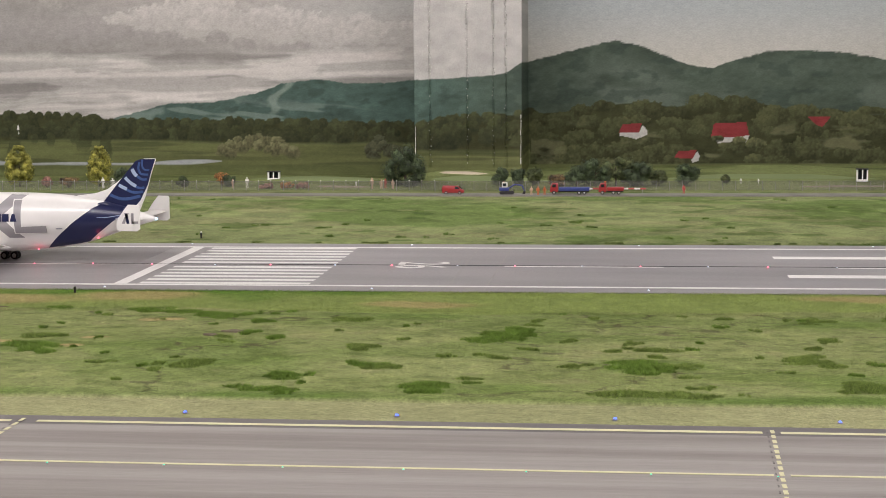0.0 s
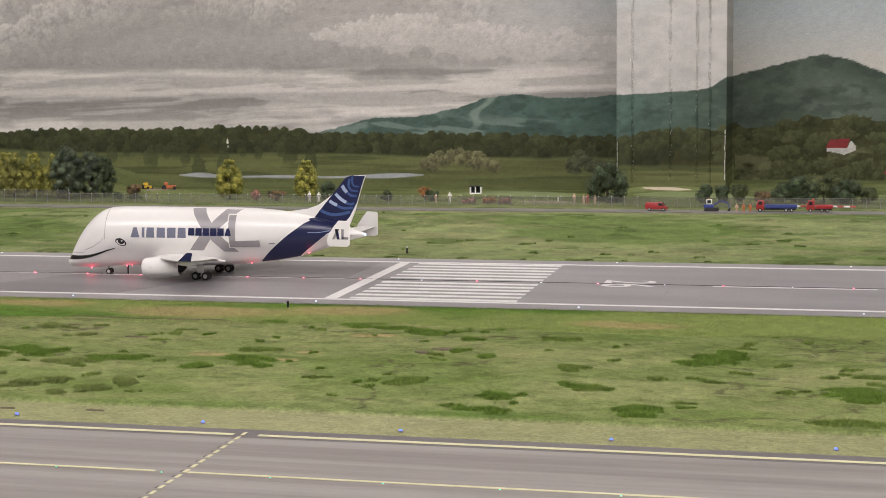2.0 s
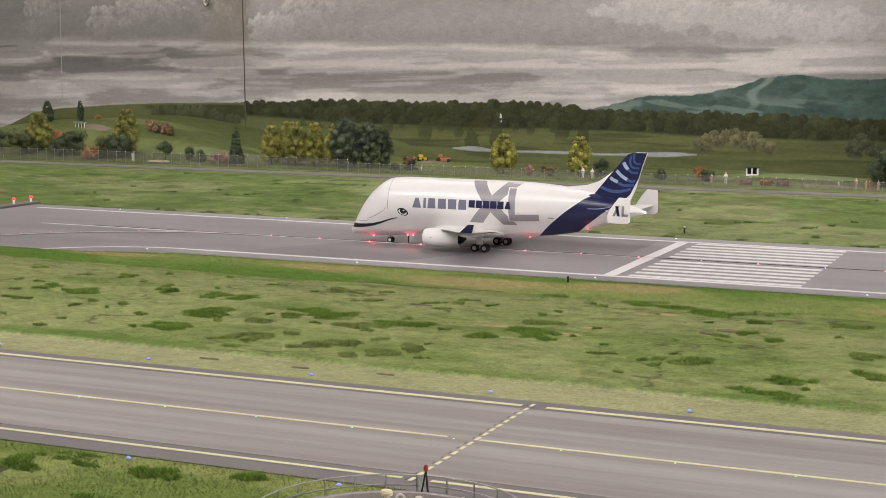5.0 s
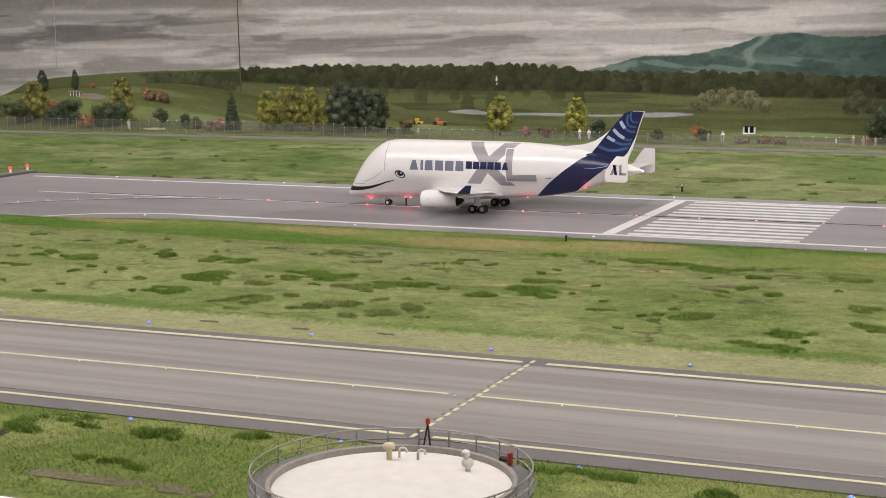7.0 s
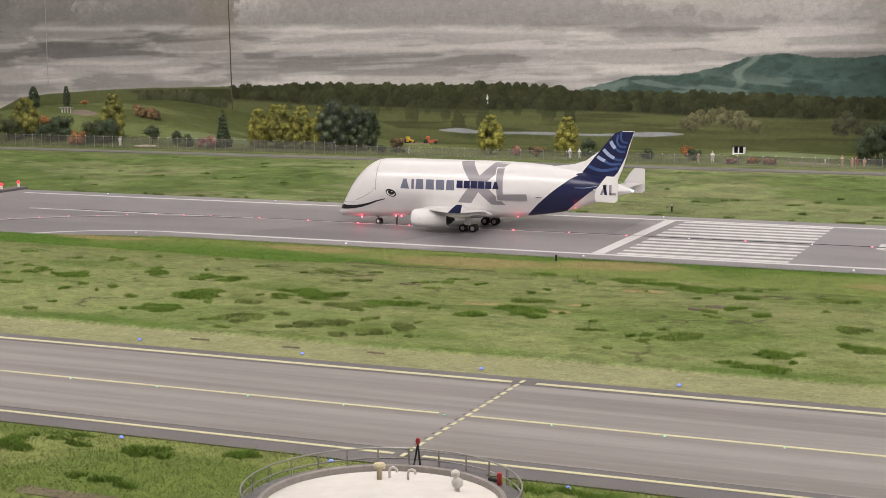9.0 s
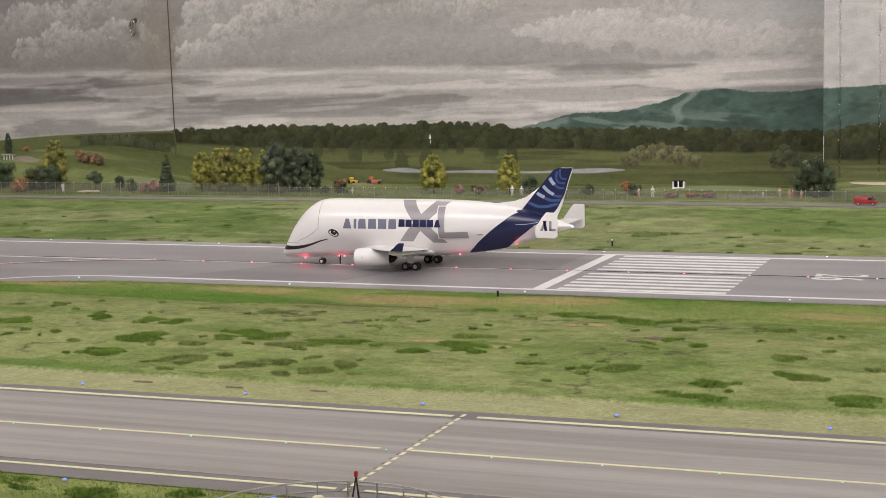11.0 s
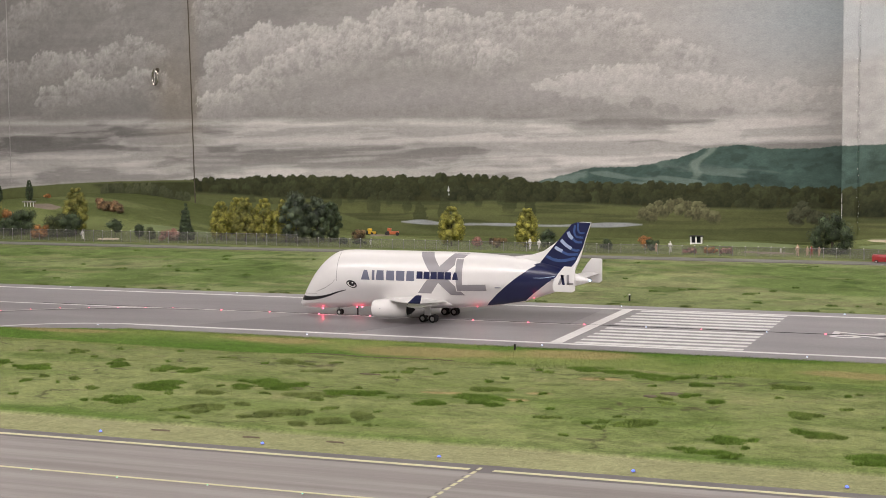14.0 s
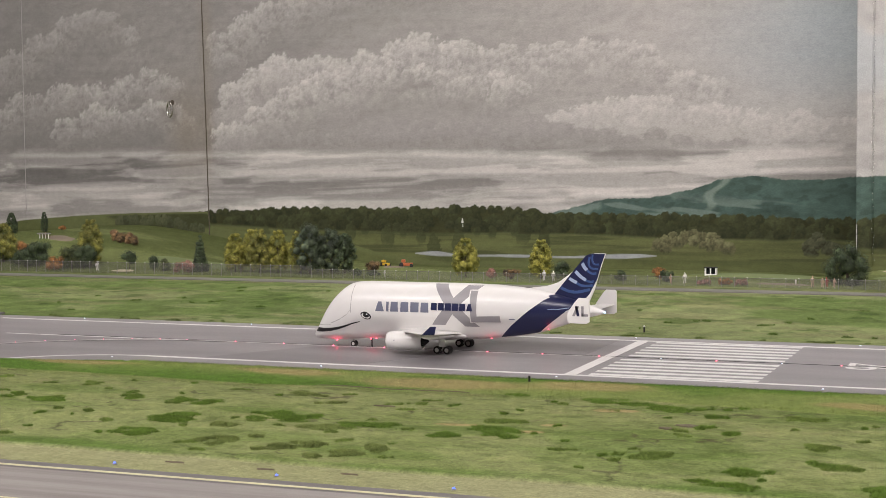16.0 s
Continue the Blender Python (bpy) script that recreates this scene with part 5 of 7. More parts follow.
end_kerb = thing("runway_end_kerb", box(-1.965, -1.925, 0.47, 0.70, -0.002, 0.006, bevel=0.0015), "shoulder", "dark kerb closing the end of the runway", "kerb", kind="structure")
M["red_plastic"] = material("red_plastic", (0.42, 0.03, 0.03), 0.4, 0, 0.1)
for x, y in ((-1.945, 0.605), (-1.945, 0.682)):
    lamp = empty("obstruction_lamp", (x, y, 0.006), "red and white obstruction lamp on a short post", "lamp", "obstruction lamps")
    part("post", rod(bmesh.new(), (0, 0, 0), (0, 0, 0.010), 0.0035, sides=10), "white_paint", lamp, soft=40)
    part("globe", ball(bmesh.new(), (0, 0, 0.0135), 0.0050), "beacon_glow", lamp, "glowing red lamp globe", soft=180)

# ---------------------------------------------------------------- storage tank
M["tank_white"] = material("tank_white_paint", (0.70, 0.675, 0.62), 0.55, 0, 0.05, 12, 90)
M["tank_grey"] = material("tank_walkway_grey", (0.17, 0.165, 0.16), 0.75, 0, 0.2, 40, 300, 0.0006, 500)
M["tank_kerb"] = material("tank_kerb_grey", (0.30, 0.275, 0.25), 0.7, 0, 0.12, 40, 300)
M["cream"] = material("cream_plastic", (0.62, 0.54, 0.36), 0.5, 0, 0.08, 60, 300)
TX, TY, TR, TZ = 0.4292, -1.949, 0.1062, 0.0910
tank = empty("storage_tank", (TX, TY, 0), "round white storage tank with a railed walkway round its roof", "tank")
part("shell", lathe(bmesh.new(), [(TR - 0.006, -0.001), (TR - 0.006, 0.012), (TR - 0.004, 0.0125), (TR - 0.004, TZ - 0.004), (TR, TZ - 0.004)], 64), "tank_white", tank, soft=40)
part("walkway", lathe(bmesh.new(), [(TR, TZ - 0.004), (TR + 0.001, TZ), (TR - 0.0125, TZ), (TR - 0.0125, TZ - 0.003)], 64), "tank_grey", tank, "grey gritted walkway", soft=40)
part("roof", lathe(bmesh.new(), [(TR - 0.0165, TZ - 0.0015), (0.05, TZ + 0.0020), (0.0003, TZ + 0.0042)], 64), "tank_white", tank, "white shallow roof", soft=30)
part("kerb_ring", lathe(bmesh.new(), [(TR - 0.0122, TZ - 0.004), (TR - 0.0122, TZ + 0.0030), (TR - 0.0130, TZ + 0.0034), (TR - 0.0150, TZ + 0.0034), (TR - 0.0158, TZ + 0.0028), (TR - 0.0166, TZ - 0.002)], 64), "tank_kerb", tank, "raised brownish grey kerb ring", soft=40)
RAIL_H = 0.0135
posts = 26
for k in range(posts):
    a = 2 * math.pi * (k + 0.4) / posts
    x, y = (TR - 0.001) * math.cos(a), (TR - 0.001) * math.sin(a)
    part("rail_post", rod(bmesh.new(), (x, y, TZ - 0.001), (x, y, TZ + RAIL_H), 0.00065, sides=6), "steel", tank)
for h in (0.005, RAIL_H):
    bm = bmesh.new()
    n = 72
    for k in range(n):
        a, b = 2 * math.pi * k / n, 2 * math.pi * (k + 1) / n
        rod(bm, ((TR - 0.001) * math.cos(a), (TR - 0.001) * math.sin(a), TZ + h), ((TR - 0.001) * math.cos(b), (TR - 0.001) * math.sin(b), TZ + h), 0.0007, sides=6)
    part("handrail", bm, "steel", tank, "thin steel handrail")
vent = part("vent", lathe(bmesh.new(), [(0.0022, 0), (0.0022, 0.009), (0.0046, 0.0095), (0.0050, 0.012), (0.0040, 0.0135), (0.0002, 0.014)], 16, "Z", (-0.0255, 0.051, TZ + 0.001)), "cream", tank, "cream mushroom vent", soft=40)
for vx, vz, vr in ((0.0425, 0.0045, 0.0047), (0.0410, 0.0115, 0.0036)):
    part("valve", ball(bmesh.new(), (vx, 0.046, TZ + 0.001 + vz + 0.002), vr, (1, 1, 0.9), 14, 10), "tank_white", tank, "white bulbous valve", soft=180)
part("valve_neck", rod(bmesh.new(), (0.0425, 0.046, TZ), (0.0425, 0.046, TZ + 0.006), 0.0022, sides=10), "tank_white", tank, soft=40)
for px in (-0.021, -0.005):
    bm = bmesh.new()
    pts = [(px, 0.060, TZ), (px, 0.060, TZ + 0.006), (px + 0.001, 0.060, TZ + 0.0085), (px + 0.0035, 0.060, TZ + 0.0095), (px + 0.006, 0.060, TZ + 0.0085), (px + 0.0068, 0.060, TZ + 0.006)]
    for a, b in zip(pts, pts[1:]):
        rod(bm, a, b, 0.0011, sides=8)
    part("gooseneck_pipe", bm, "tank_white", tank, "bent white vent pipe", soft=60)
lampx, lampy = -0.0125, TR - 0.009
bm = bmesh.new()
for dx, dy in ((-0.0032, -0.002), (0.0032, -0.002), (0, 0.004)):
    rod(bm, (lampx + dx, lampy + dy, TZ), (lampx, lampy, TZ + 0.020), 0.0007, sides=6)
part("tripod", bm, "tyre", tank, "dark lamp tripod")
part("warning_lamp", lathe(bmesh.new(), [(0.0002, 0.0195), (0.0016, 0.0198), (0.0020, 0.0222), (0.0015, 0.0243), (0.0002, 0.0248)], 14, "Z", (lampx, lampy, TZ)), "red_plastic", tank, "red warning lamp", soft=50)
part("hose_box", block(bmesh.new(), 0.0655, 0.0690, 0.0700, 0.0745, TZ + 0.001, TZ + 0.011, bevel=0.0008), "red_plastic", tank, "red hose box")
part("pump", rod(bmesh.new(), (0.056, 0.0805, TZ + 0.0025), (0.0655, 0.0735, TZ + 0.004), 0.0016, sides=12), "tyre", tank, "dark pump on the walkway", soft=40)
pit = thing("inspection_pit", box(-0.32, -0.148, -1.70, -1.665, -0.004, 0.0022), "rubber_mark", "dark open drain pit in the grass", "pit")

# ---------------------------------------------------------------- fence
M["net"] = material("chain_link_net", (0.22, 0.215, 0.20), 0.6, 0.4, 0.15, 60, 300)
M["net"].node_tree.nodes["Principled BSDF"].inputs["Alpha"].default_value = 0.20
M["lamp_cap"] = material("white_post_cap", (0.75, 0.74, 0.72), 0.4)
M["fence_steel"] = material("weathered_fence_steel", (0.20, 0.195, 0.185), 0.6, 0.3, 0.15)


def fence(name, x0, x1, high, label, caps):
    z = at_ground((x0 + x1) / 2, FENCE_Y)
    f = empty(name, (x0, FENCE_Y, 0.0235), label, "fence")
    n = round((x1 - x0) / 0.0405)
    step = (x1 - x0) / n
    post_mesh, cap_mesh = bpy.data.meshes.new("post"), bpy.data.meshes.new("cap")
    for me, bm in ((post_mesh, rod(bmesh.new(), (0, 0, -0.004), (0, 0, high), 0.0009, sides=6)), (cap_mesh, ball(bmesh.new(), (0, 0, high + 0.0005), 0.0016, u=8, v=6))):
        bm.to_mesh(me)
        bm.free()
    for k in range(n + 1):
        p = add("post", post_mesh, "fence_steel", f)
        p.location = (k * step, 0, 0)
        if caps:
            c = add("cap", cap_mesh, "lamp_cap", p)
    part("top_rail", rod(bmesh.new(), (0, 0, high - 0.001), (x1 - x0, 0, high - 0.001), 0.0006, sides=6), "fence_steel", f)
    part("net", box(0, x1 - x0, 0.0007, 0.0010, 0.0005, high - 0.001), "net", f, "grey chain-link net")


fence("fence", -4.4, -1.53, 0.042, "tall grey chain-link fence with white post caps", True)
fence("fence", -1.527, 0.42, 0.031, "grey chain-link fence with white post caps", True)
fence("fence", 0.423, 3.6, 0.031, "grey chain-link fence along the service road", False)

# ---------------------------------------------------------------- plants


def leaf_cloud(blobs, per, size, seed):
    """Many small leaves lying on the swelling clumps of a crown; each blob: centre and radii."""
    rng = np.random.default_rng(seed)
    out = []
    for (cx, cy, cz), (rx, ry, rz) in blobs:
        n = int(per * 2.0)
        d = rng.normal(size=(n, 3))
        d /= np.linalg.norm(d, axis=1)[:, None]
        r = rng.uniform(0.72, 1.0, n) + (rng.uniform(0, 1, n) ** 6) * 0.32
        r = r * (0.86 + 0.30 * value_noise(d[:, 0] * 2.2 + cx * 90, d[:, 2] * 2.2 + cz * 90, seed))
        p = d * r[:, None] * (rx, ry, rz) + (cx, cy, cz)
        a = np.cross(d, rng.normal(size=(n, 3)))
        a /= np.linalg.norm(a, axis=1)[:, None] + 1e-6
        b = np.cross(d, a)
        a, b = a + d * rng.uniform(-0.5, 0.5, n)[:, None], b + d * rng.uniform(-0.2, 0.7, n)[:, None]
        s = size * 0.72 * rng.uniform(0.6, 1.35, n)[:, None]
        out.append(np.stack([p - a * s / 2, p - b * s * 0.32, p + a * s / 2, p + b * s * 0.32], 1))
    v = np.concatenate(out)
    k = np.arange(len(v)) * 4
    faces = np.concatenate([np.stack([k, k + 1, k + 2], 1), np.stack([k, k + 2, k + 3], 1)])
    v = v.reshape(-1, 3)
    core = bmesh.new()
    bmesh.ops.create_icosphere(core, subdivisions=1, radius=1)
    cv = np.array([p.co[:] for p in core.verts])
    cf = np.array([[p.index for p in f.verts] for f in core.faces])
    core.free()
    verts, tris, base = [v], [faces], len(v)
    for c, r in blobs:
        lump = cv * (0.66 + 0.12 * rng.uniform(-1, 1, (len(cv), 1)))
        verts.append(lump * r + c)
        tris.append(cf + base)
        base += len(cv)
    v, faces = np.concatenate(verts), np.concatenate(tris)
    return raw_mesh("crown", v.reshape(-1, 3), faces)


def leaf_mat(name, colour, tint):
    return material(name, colour, 0.85, 0, 0.2, 45, 200, tint=tint, island=0.58)


M["leaf_yellow"] = leaf_mat("yellow_green_leaves", (0.345, 0.325, 0.062), (0.165, 0.172, 0.036))
M["leaf_gold"] = leaf_mat("olive_gold_leaves", (0.27, 0.258, 0.056), (0.125, 0.134, 0.033))
M["leaf_dark"] = leaf_mat("dark_green_leaves", (0.074, 0.104, 0.046), (0.034, 0.050, 0.026))
M["leaf_blue"] = leaf_mat("blue_green_leaves", (0.084, 0.108, 0.060), (0.040, 0.056, 0.036))
M["leaf_olive"] = leaf_mat("olive_green_leaves", (0.085, 0.10, 0.035), (0.045, 0.06, 0.025))
M["leaf_orange"] = leaf_mat("orange_leaves", (0.42, 0.19, 0.06), (0.22, 0.11, 0.04))
M["leaf_pink"] = leaf_mat("pink_blossom", (0.40, 0.20, 0.17), (0.20, 0.13, 0.09))
M["leaf_brown"] = leaf_mat("brown_shrub", (0.26, 0.17, 0.08), (0.05, 0.04, 0.028))
M["leaf_rust"] = leaf_mat("rusty_tan_heather", (0.40, 0.25, 0.13), (0.16, 0.09, 0.05))
M["bark"] = material("tree_bark", (0.070, 0.055, 0.04), 0.9, 0, 0.2, 60, 300)


def plant(name, label, category, x, y, top, wide, mat, style="round", seed=1, group="", leaf=0.0062, per=150, bare=0.12):
    """A plant at x, y whose crown ends at the height top over the runway."""
    z0 = at_ground(x, y) - 0.002
    wide = wide * (1.30 if style in ("column", "round") else 1.15)
    h = top - z0
    rng = np.random.default_rng(seed)
    ob = empty(name, (x, y, z0), label, category, group)
    blobs = []
    if style == "round":
        n = max(9, int(24 * h / 0.15))
        for k in range(n):
            f = (k + 0.5) / n
            ring = wide / 2 * (0.95 * math.sin(math.pi * (0.18 + 0.72 * f)) ** 0.8)
            a = k * 2.4 + rng.uniform(-0.5, 0.5)
            r = wide * rng.uniform(0.10, 0.175)
            off = max(ring - r * 0.8, 0)
            blobs.append(((off * math.cos(a), off * math.sin(a), h * (bare + (0.97 - bare) * f) - r * 0.3 * f), (r, r, r * 1.05)))
        blobs.append(((0, 0, h * (0.5 + bare / 2)), (wide * 0.30, wide * 0.30, h * 0.36)))
    elif style == "column":
        for k in range(10):
            f = (k + 0.5) / 10
            ring = wide / 2 * (math.sin(math.pi * (0.22 + 0.74 * f)) ** 0.7)
            for j in range(4):
                a = k * 1.1 + j * 1.57 + rng.uniform(-0.4, 0.4)
                r = max(ring * rng.uniform(0.26, 0.44), wide * 0.07)
                blobs.append((((ring - r) * math.cos(a), (ring - r) * math.sin(a), h * (bare + (0.98 - bare) * f) - r * f + rng.uniform(-0.35, 0.35) * r), (r, r, r * 1.0)))
    elif style == "conifer":
        for k in range(10):
            f = k / 9
            ring = wide / 2 * (1 - 0.80 * f) * rng.uniform(0.85, 1.1)
            for j in range(6 if f < 0.8 else 2):
                a = j * 1.05 + k * 0.8
                r = ring * rng.uniform(0.30, 0.46) + 0.002
                blobs.append((((ring - r) * math.cos(a), (ring - r) * math.sin(a), h * (bare + (0.93 - bare) * f)), (r, r, r * 0.9)))
    else:
        for k in range(15):
            a, q = rng.uniform(0, 6.28), rng.uniform(0, 0.62) ** 0.5
            r = h * rng.uniform(0.17, 0.28)
            blobs.append(((wide / 2 * q * math.cos(a), wide / 3 * q * math.sin(a), max(r * 0.6, h - r - h * rng.uniform(0, 0.55))), (r, r, r * 0.9)))
    add("crown", leaf_cloud(blobs, per, leaf, seed), mat, ob, "crown of " + M[mat].name.replace("_", " "))
    bm = bmesh.new()
    rod(bm, (0, 0, -0.002), (rng.uniform(-0.003, 0.003), 0, h * 0.62), max(0.0016, wide * 0.035), max(0.0008, wide * 0.012), 8)
    for k in range(5):
        a, f = rng.uniform(0, 6.28), rng.uniform(0.2, 0.55)
        rod(bm, (0, 0, h * f), (wide * 0.3 * math.cos(a), wide * 0.3 * math.sin(a), h * (f + 0.2)), 0.0010, 0.0005, 5)
    part("trunk", bm, "bark", ob, "thin brown trunk")
    return ob


BROAD, NARROW = "broad leafy model tree", "slender leafy model tree"
for k, (x, y, top, w, m, st) in enumerate((
    (-1.945, 2.10, 0.176, 0.075, "leaf_yellow", "column"), (-1.895, 2.14, 0.193, 0.075, "leaf_yellow", "column"), (-1.832, 2.08, 0.194, 0.078, "leaf_gold", "column"), (-1.774, 2.12, 0.190, 0.080, "leaf_yellow", "column"),
    (-1.720, 2.30, 0.190, 0.055, "leaf_blue", "column"), (-1.672, 2.10, 0.189, 0.090, "leaf_yellow", "column"), (-1.610, 2.06, 0.206, 0.110, "leaf_blue", "round"), (-1.545, 2.10, 0.188, 0.090, "leaf_blue", "round"), (-1.500, 2.12, 0.172, 0.075, "leaf_dark", "round"),
)):
    plant("tree", ("yellow-green" if "yellow" in m else "golden olive" if "gold" in m else "dark blue-green") + " model tree in a row behind the fence", "tree", x, y, top, w, m, st, 200 + k, "trees behind the fence", 0.0052, 150)
plant("tree", "yellow-green slender model tree on the golf course", "tree", -1.018, 2.10, 0.167, 0.082, "leaf_yellow", "column", 221, "slender trees", 0.0058, 130)
plant("tree", "yellow-green slender model tree on the golf course", "tree", -0.738, 2.10, 0.166, 0.070, "leaf_yellow", "column", 222, "slender trees", 0.0058, 130)
plant("tree", "tall yellow-green model tree at the foot of the hill", "tree", -2.603, 2.12, 0.226, 0.085, "leaf_gold", "column", 223, "", 0.006, 130)
plant("tree", "yellow-green model tree beside dark shrubs", "tree", -3.02, 2.12, 0.205, 0.095, "leaf_gold", "column", 224, "", 0.006, 130)
plant("conifer", "dark narrow conifer on the hill top", "tree", -3.265, 2.50, 0.230, 0.042, "leaf_dark", "column", 225, "hill conifers", 0.006, 110, 0.05)
plant("conifer", "dark narrow conifer on the hill top", "tree", -3.096, 2.50, 0.233, 0.026, "leaf_dark", "column", 226, "hill conifers", 0.006, 70, 0.1)
plant("conifer", "dark green conifer standing by the fence", "tree", -2.086, 2.08, 0.166, 0.066, "leaf_dark", "conifer", 227, "", 0.0062, 120, 0.05)
plant("tree", "dark bushy model tree beside the pillar", "tree", 0.300, 2.10, 0.150, 0.125, "leaf_dark", "round", 228, "", 0.0062, 170, 0.02)
for k, (x, y, top, w) in enumerate(((-3.05, 2.05, 0.122, 0.10), (-2.87, 2.06, 0.108, 0.08), (-2.82, 2.08, 0.120, 0.07), (-2.65, 2.06, 0.106, 0.08), (-2.595, 2.06, 0.112, 0.07), (-3.25, 2.1, 0.13, 0.12), (-3.42, 2.12, 0.11, 0.13), (0.618, 2.10, 0.088, 0.058), (0.670, 2.12, 0.080, 0.046), (0.722, 2.10, 0.084, 0.058), (0.864, 2.10, 0.100, 0.070), (0.925, 2.10, 0.114, 0.085), (0.992, 2.12, 0.120, 0.105), (1.060, 2.10, 0.113, 0.085), (1.22, 2.10, 0.101, 0.070), (1.13, 2.1, 0.08, 0.06))):
    plant("shrub", "dark green leafy shrub " + ("near the pillar" if x > 0 else "below the hill"), "shrub", x, y, top + (0.022 if x < 0 else 0.002), w * (1.15 if x < 0 else 0.62 if x < 0.8 else 0.9), "leaf_dark" if k % 3 else "leaf_olive", "heap", 240 + k, "dark shrubs", 0.0062, 150)
for k, (x, y, top, w, m, words) in enumerate((
    (-2.399, 2.08, 0.108, 0.052, "leaf_dark", "small dark green shrub by the fence"), (-2.28, 2.06, 0.090, 0.030, "leaf_dark", "sparse upright green shrub"), (-2.225, 2.06, 0.080, 0.030, "leaf_olive", "small grey-green shrub by the fence"),
    (-2.124, 2.03, 0.080, 0.075, "leaf_pink", "low pink flowering shrub"), (-2.690, 2.00, 0.083, 0.065, "leaf_orange", "low orange flowering shrub"), (-3.078, 2.60, 0.168, 0.030, "leaf_orange", "orange autumn shrub on the hill"),
    (-2.992, 2.20, 0.130, 0.045, "leaf_orange", "orange flowering shrub below the hill"), (-2.742, 2.50, 0.160, 0.030, "leaf_rust", "low tan and brown heather shrub on the slope"), (-2.708, 2.49, 0.150, 0.034, "leaf_brown", "low dark brown heather shrub on the slope"), (-2.675, 2.50, 0.148, 0.030, "leaf_rust", "low tan and brown heather shrub on the slope"), (-2.645, 2.49, 0.136, 0.034, "leaf_brown", "low dark brown heather shrub on the slope"),
    (-0.661, 2.10, 0.090, 0.042, "leaf_dark", "small dark green shrub by the fence"), (-0.448, 2.08, 0.062, 0.036, "leaf_dark", "spiky dark green plant by the fence"), (-0.318, 2.11, 0.070, 0.036, "leaf_orange", "orange autumn shrub on the golf course"), (-0.285, 2.07, 0.064, 0.048, "leaf_dark", "small dark green shrub by the fence"),
    (-0.14, 1.99, 0.044, 0.060, "leaf_pink", "low pink flowering shrub"), (-0.075, 2.0, 0.046, 0.050, "leaf_orange", "low orange flowering shrub"), (-0.02, 1.99, 0.045, 0.055, "leaf_pink", "low pink flowering shrub"),
    (-1.43, 2.22, 0.068, 0.060, "leaf_brown", "brown shrub at the edge of the trees"), (-1.36, 2.06, 0.042, 0.055, "leaf_dark", "flat dark green shrub"), (-1.415, 2.05, 0.05, 0.035, "leaf_dark", "flat dark green shrub"), (-0.83, 2.05, 0.058, 0.06, "leaf_brown", "reddish brown shrub by the fence"), (-0.905, 2.06, 0.062, 0.03, "leaf_pink", "low pink flowering shrub"), (0.80, 2.03, 0.075, 0.05, "leaf_brown", "brown flowering shrub beside the fence"), (1.35, 2.2, 0.055, 0.03, "leaf_olive", "small olive shrub standing on the golf course"),
)):
    plant("shrub", words, "shrub", x, y, top, w, m, "heap", 270 + k, "", 0.0052, 70)

# ---------------------------------------------------------------- golf course
M["sand"] = material("bunker_sand", (0.55, 0.47, 0.35), 0.9, 0, 0.08, 30, 300)
M["path"] = material("gravel_path", (0.24, 0.195, 0.15), 0.9, 0, 0.15, 30, 300)
M["green_lawn"] = material("golf_green_lawn", (0.17, 0.215, 0.085), 0.9, 0, 0.08, 16, 200)
M["fig_red"] = material("faded_red_paint", (0.36, 0.06, 0.05), 0.6)
M["fig_tan"] = material("tan_paint", (0.50, 0.34, 0.24), 0.6)
M["fig_white"] = material("figure_white_paint", (0.68, 0.66, 0.62), 0.6)
M["orange"] = material("orange_machine_paint", (0.46, 0.12, 0.04), 0.45, 0, 0.08)
M["yellow_machine"] = material("yellow_machine_paint", (0.65, 0.42, 0.04), 0.45, 0, 0.08)
M["red_car"] = material("red_vehicle_paint", (0.30, 0.022, 0.026), 0.35, 0, 0.05, coat=0.3)
M["blue_car"] = material("blue_vehicle_paint", (0.035, 0.05, 0.19), 0.35, 0, 0.05, coat=0.3)
M["glass_dark"] = material("dark_window_glass", (0.02, 0.025, 0.03), 0.12)


def draped(name, cx, cy, rx, ry, mat, label, category, lift=0.003, seed=1):
    """A flat patch that lies on the land, with a wavy rim."""
    n, rings = 36, 6
    verts = [(cx, cy)]
    for j in range(1, rings + 1):
        for k in range(n):
            a = 2 * math.pi * k / n
            w = 1 + 0.16 * math.sin(2 * a + seed) + 0.09 * math.sin(5 * a + 2 * seed)
            verts.append((cx + rx * w * j / rings * math.cos(a), cy + ry * w * j / rings * math.sin(a)))
    xy = np.array(verts)
    z = height(xy[:, 0], xy[:, 1]) + lift
    z[1 + n * (rings - 1):] -= lift + 0.002
    bm = bmesh.new()
    vs = [bm.verts.new((*p, h)) for p, h in zip(xy, z)]
    for k in range(n):
        bm.faces.new((vs[0], vs[1 + k], vs[1 + (k + 1) % n]))
        for j in range(rings - 1):
            a, b = 1 + j * n, 1 + (j + 1) * n
            bm.faces.new((vs[a + k], vs[b + k], vs[b + (k + 1) % n], vs[a + (k + 1) % n]))
    return thing(name, bm, mat, label, category, soft=180)


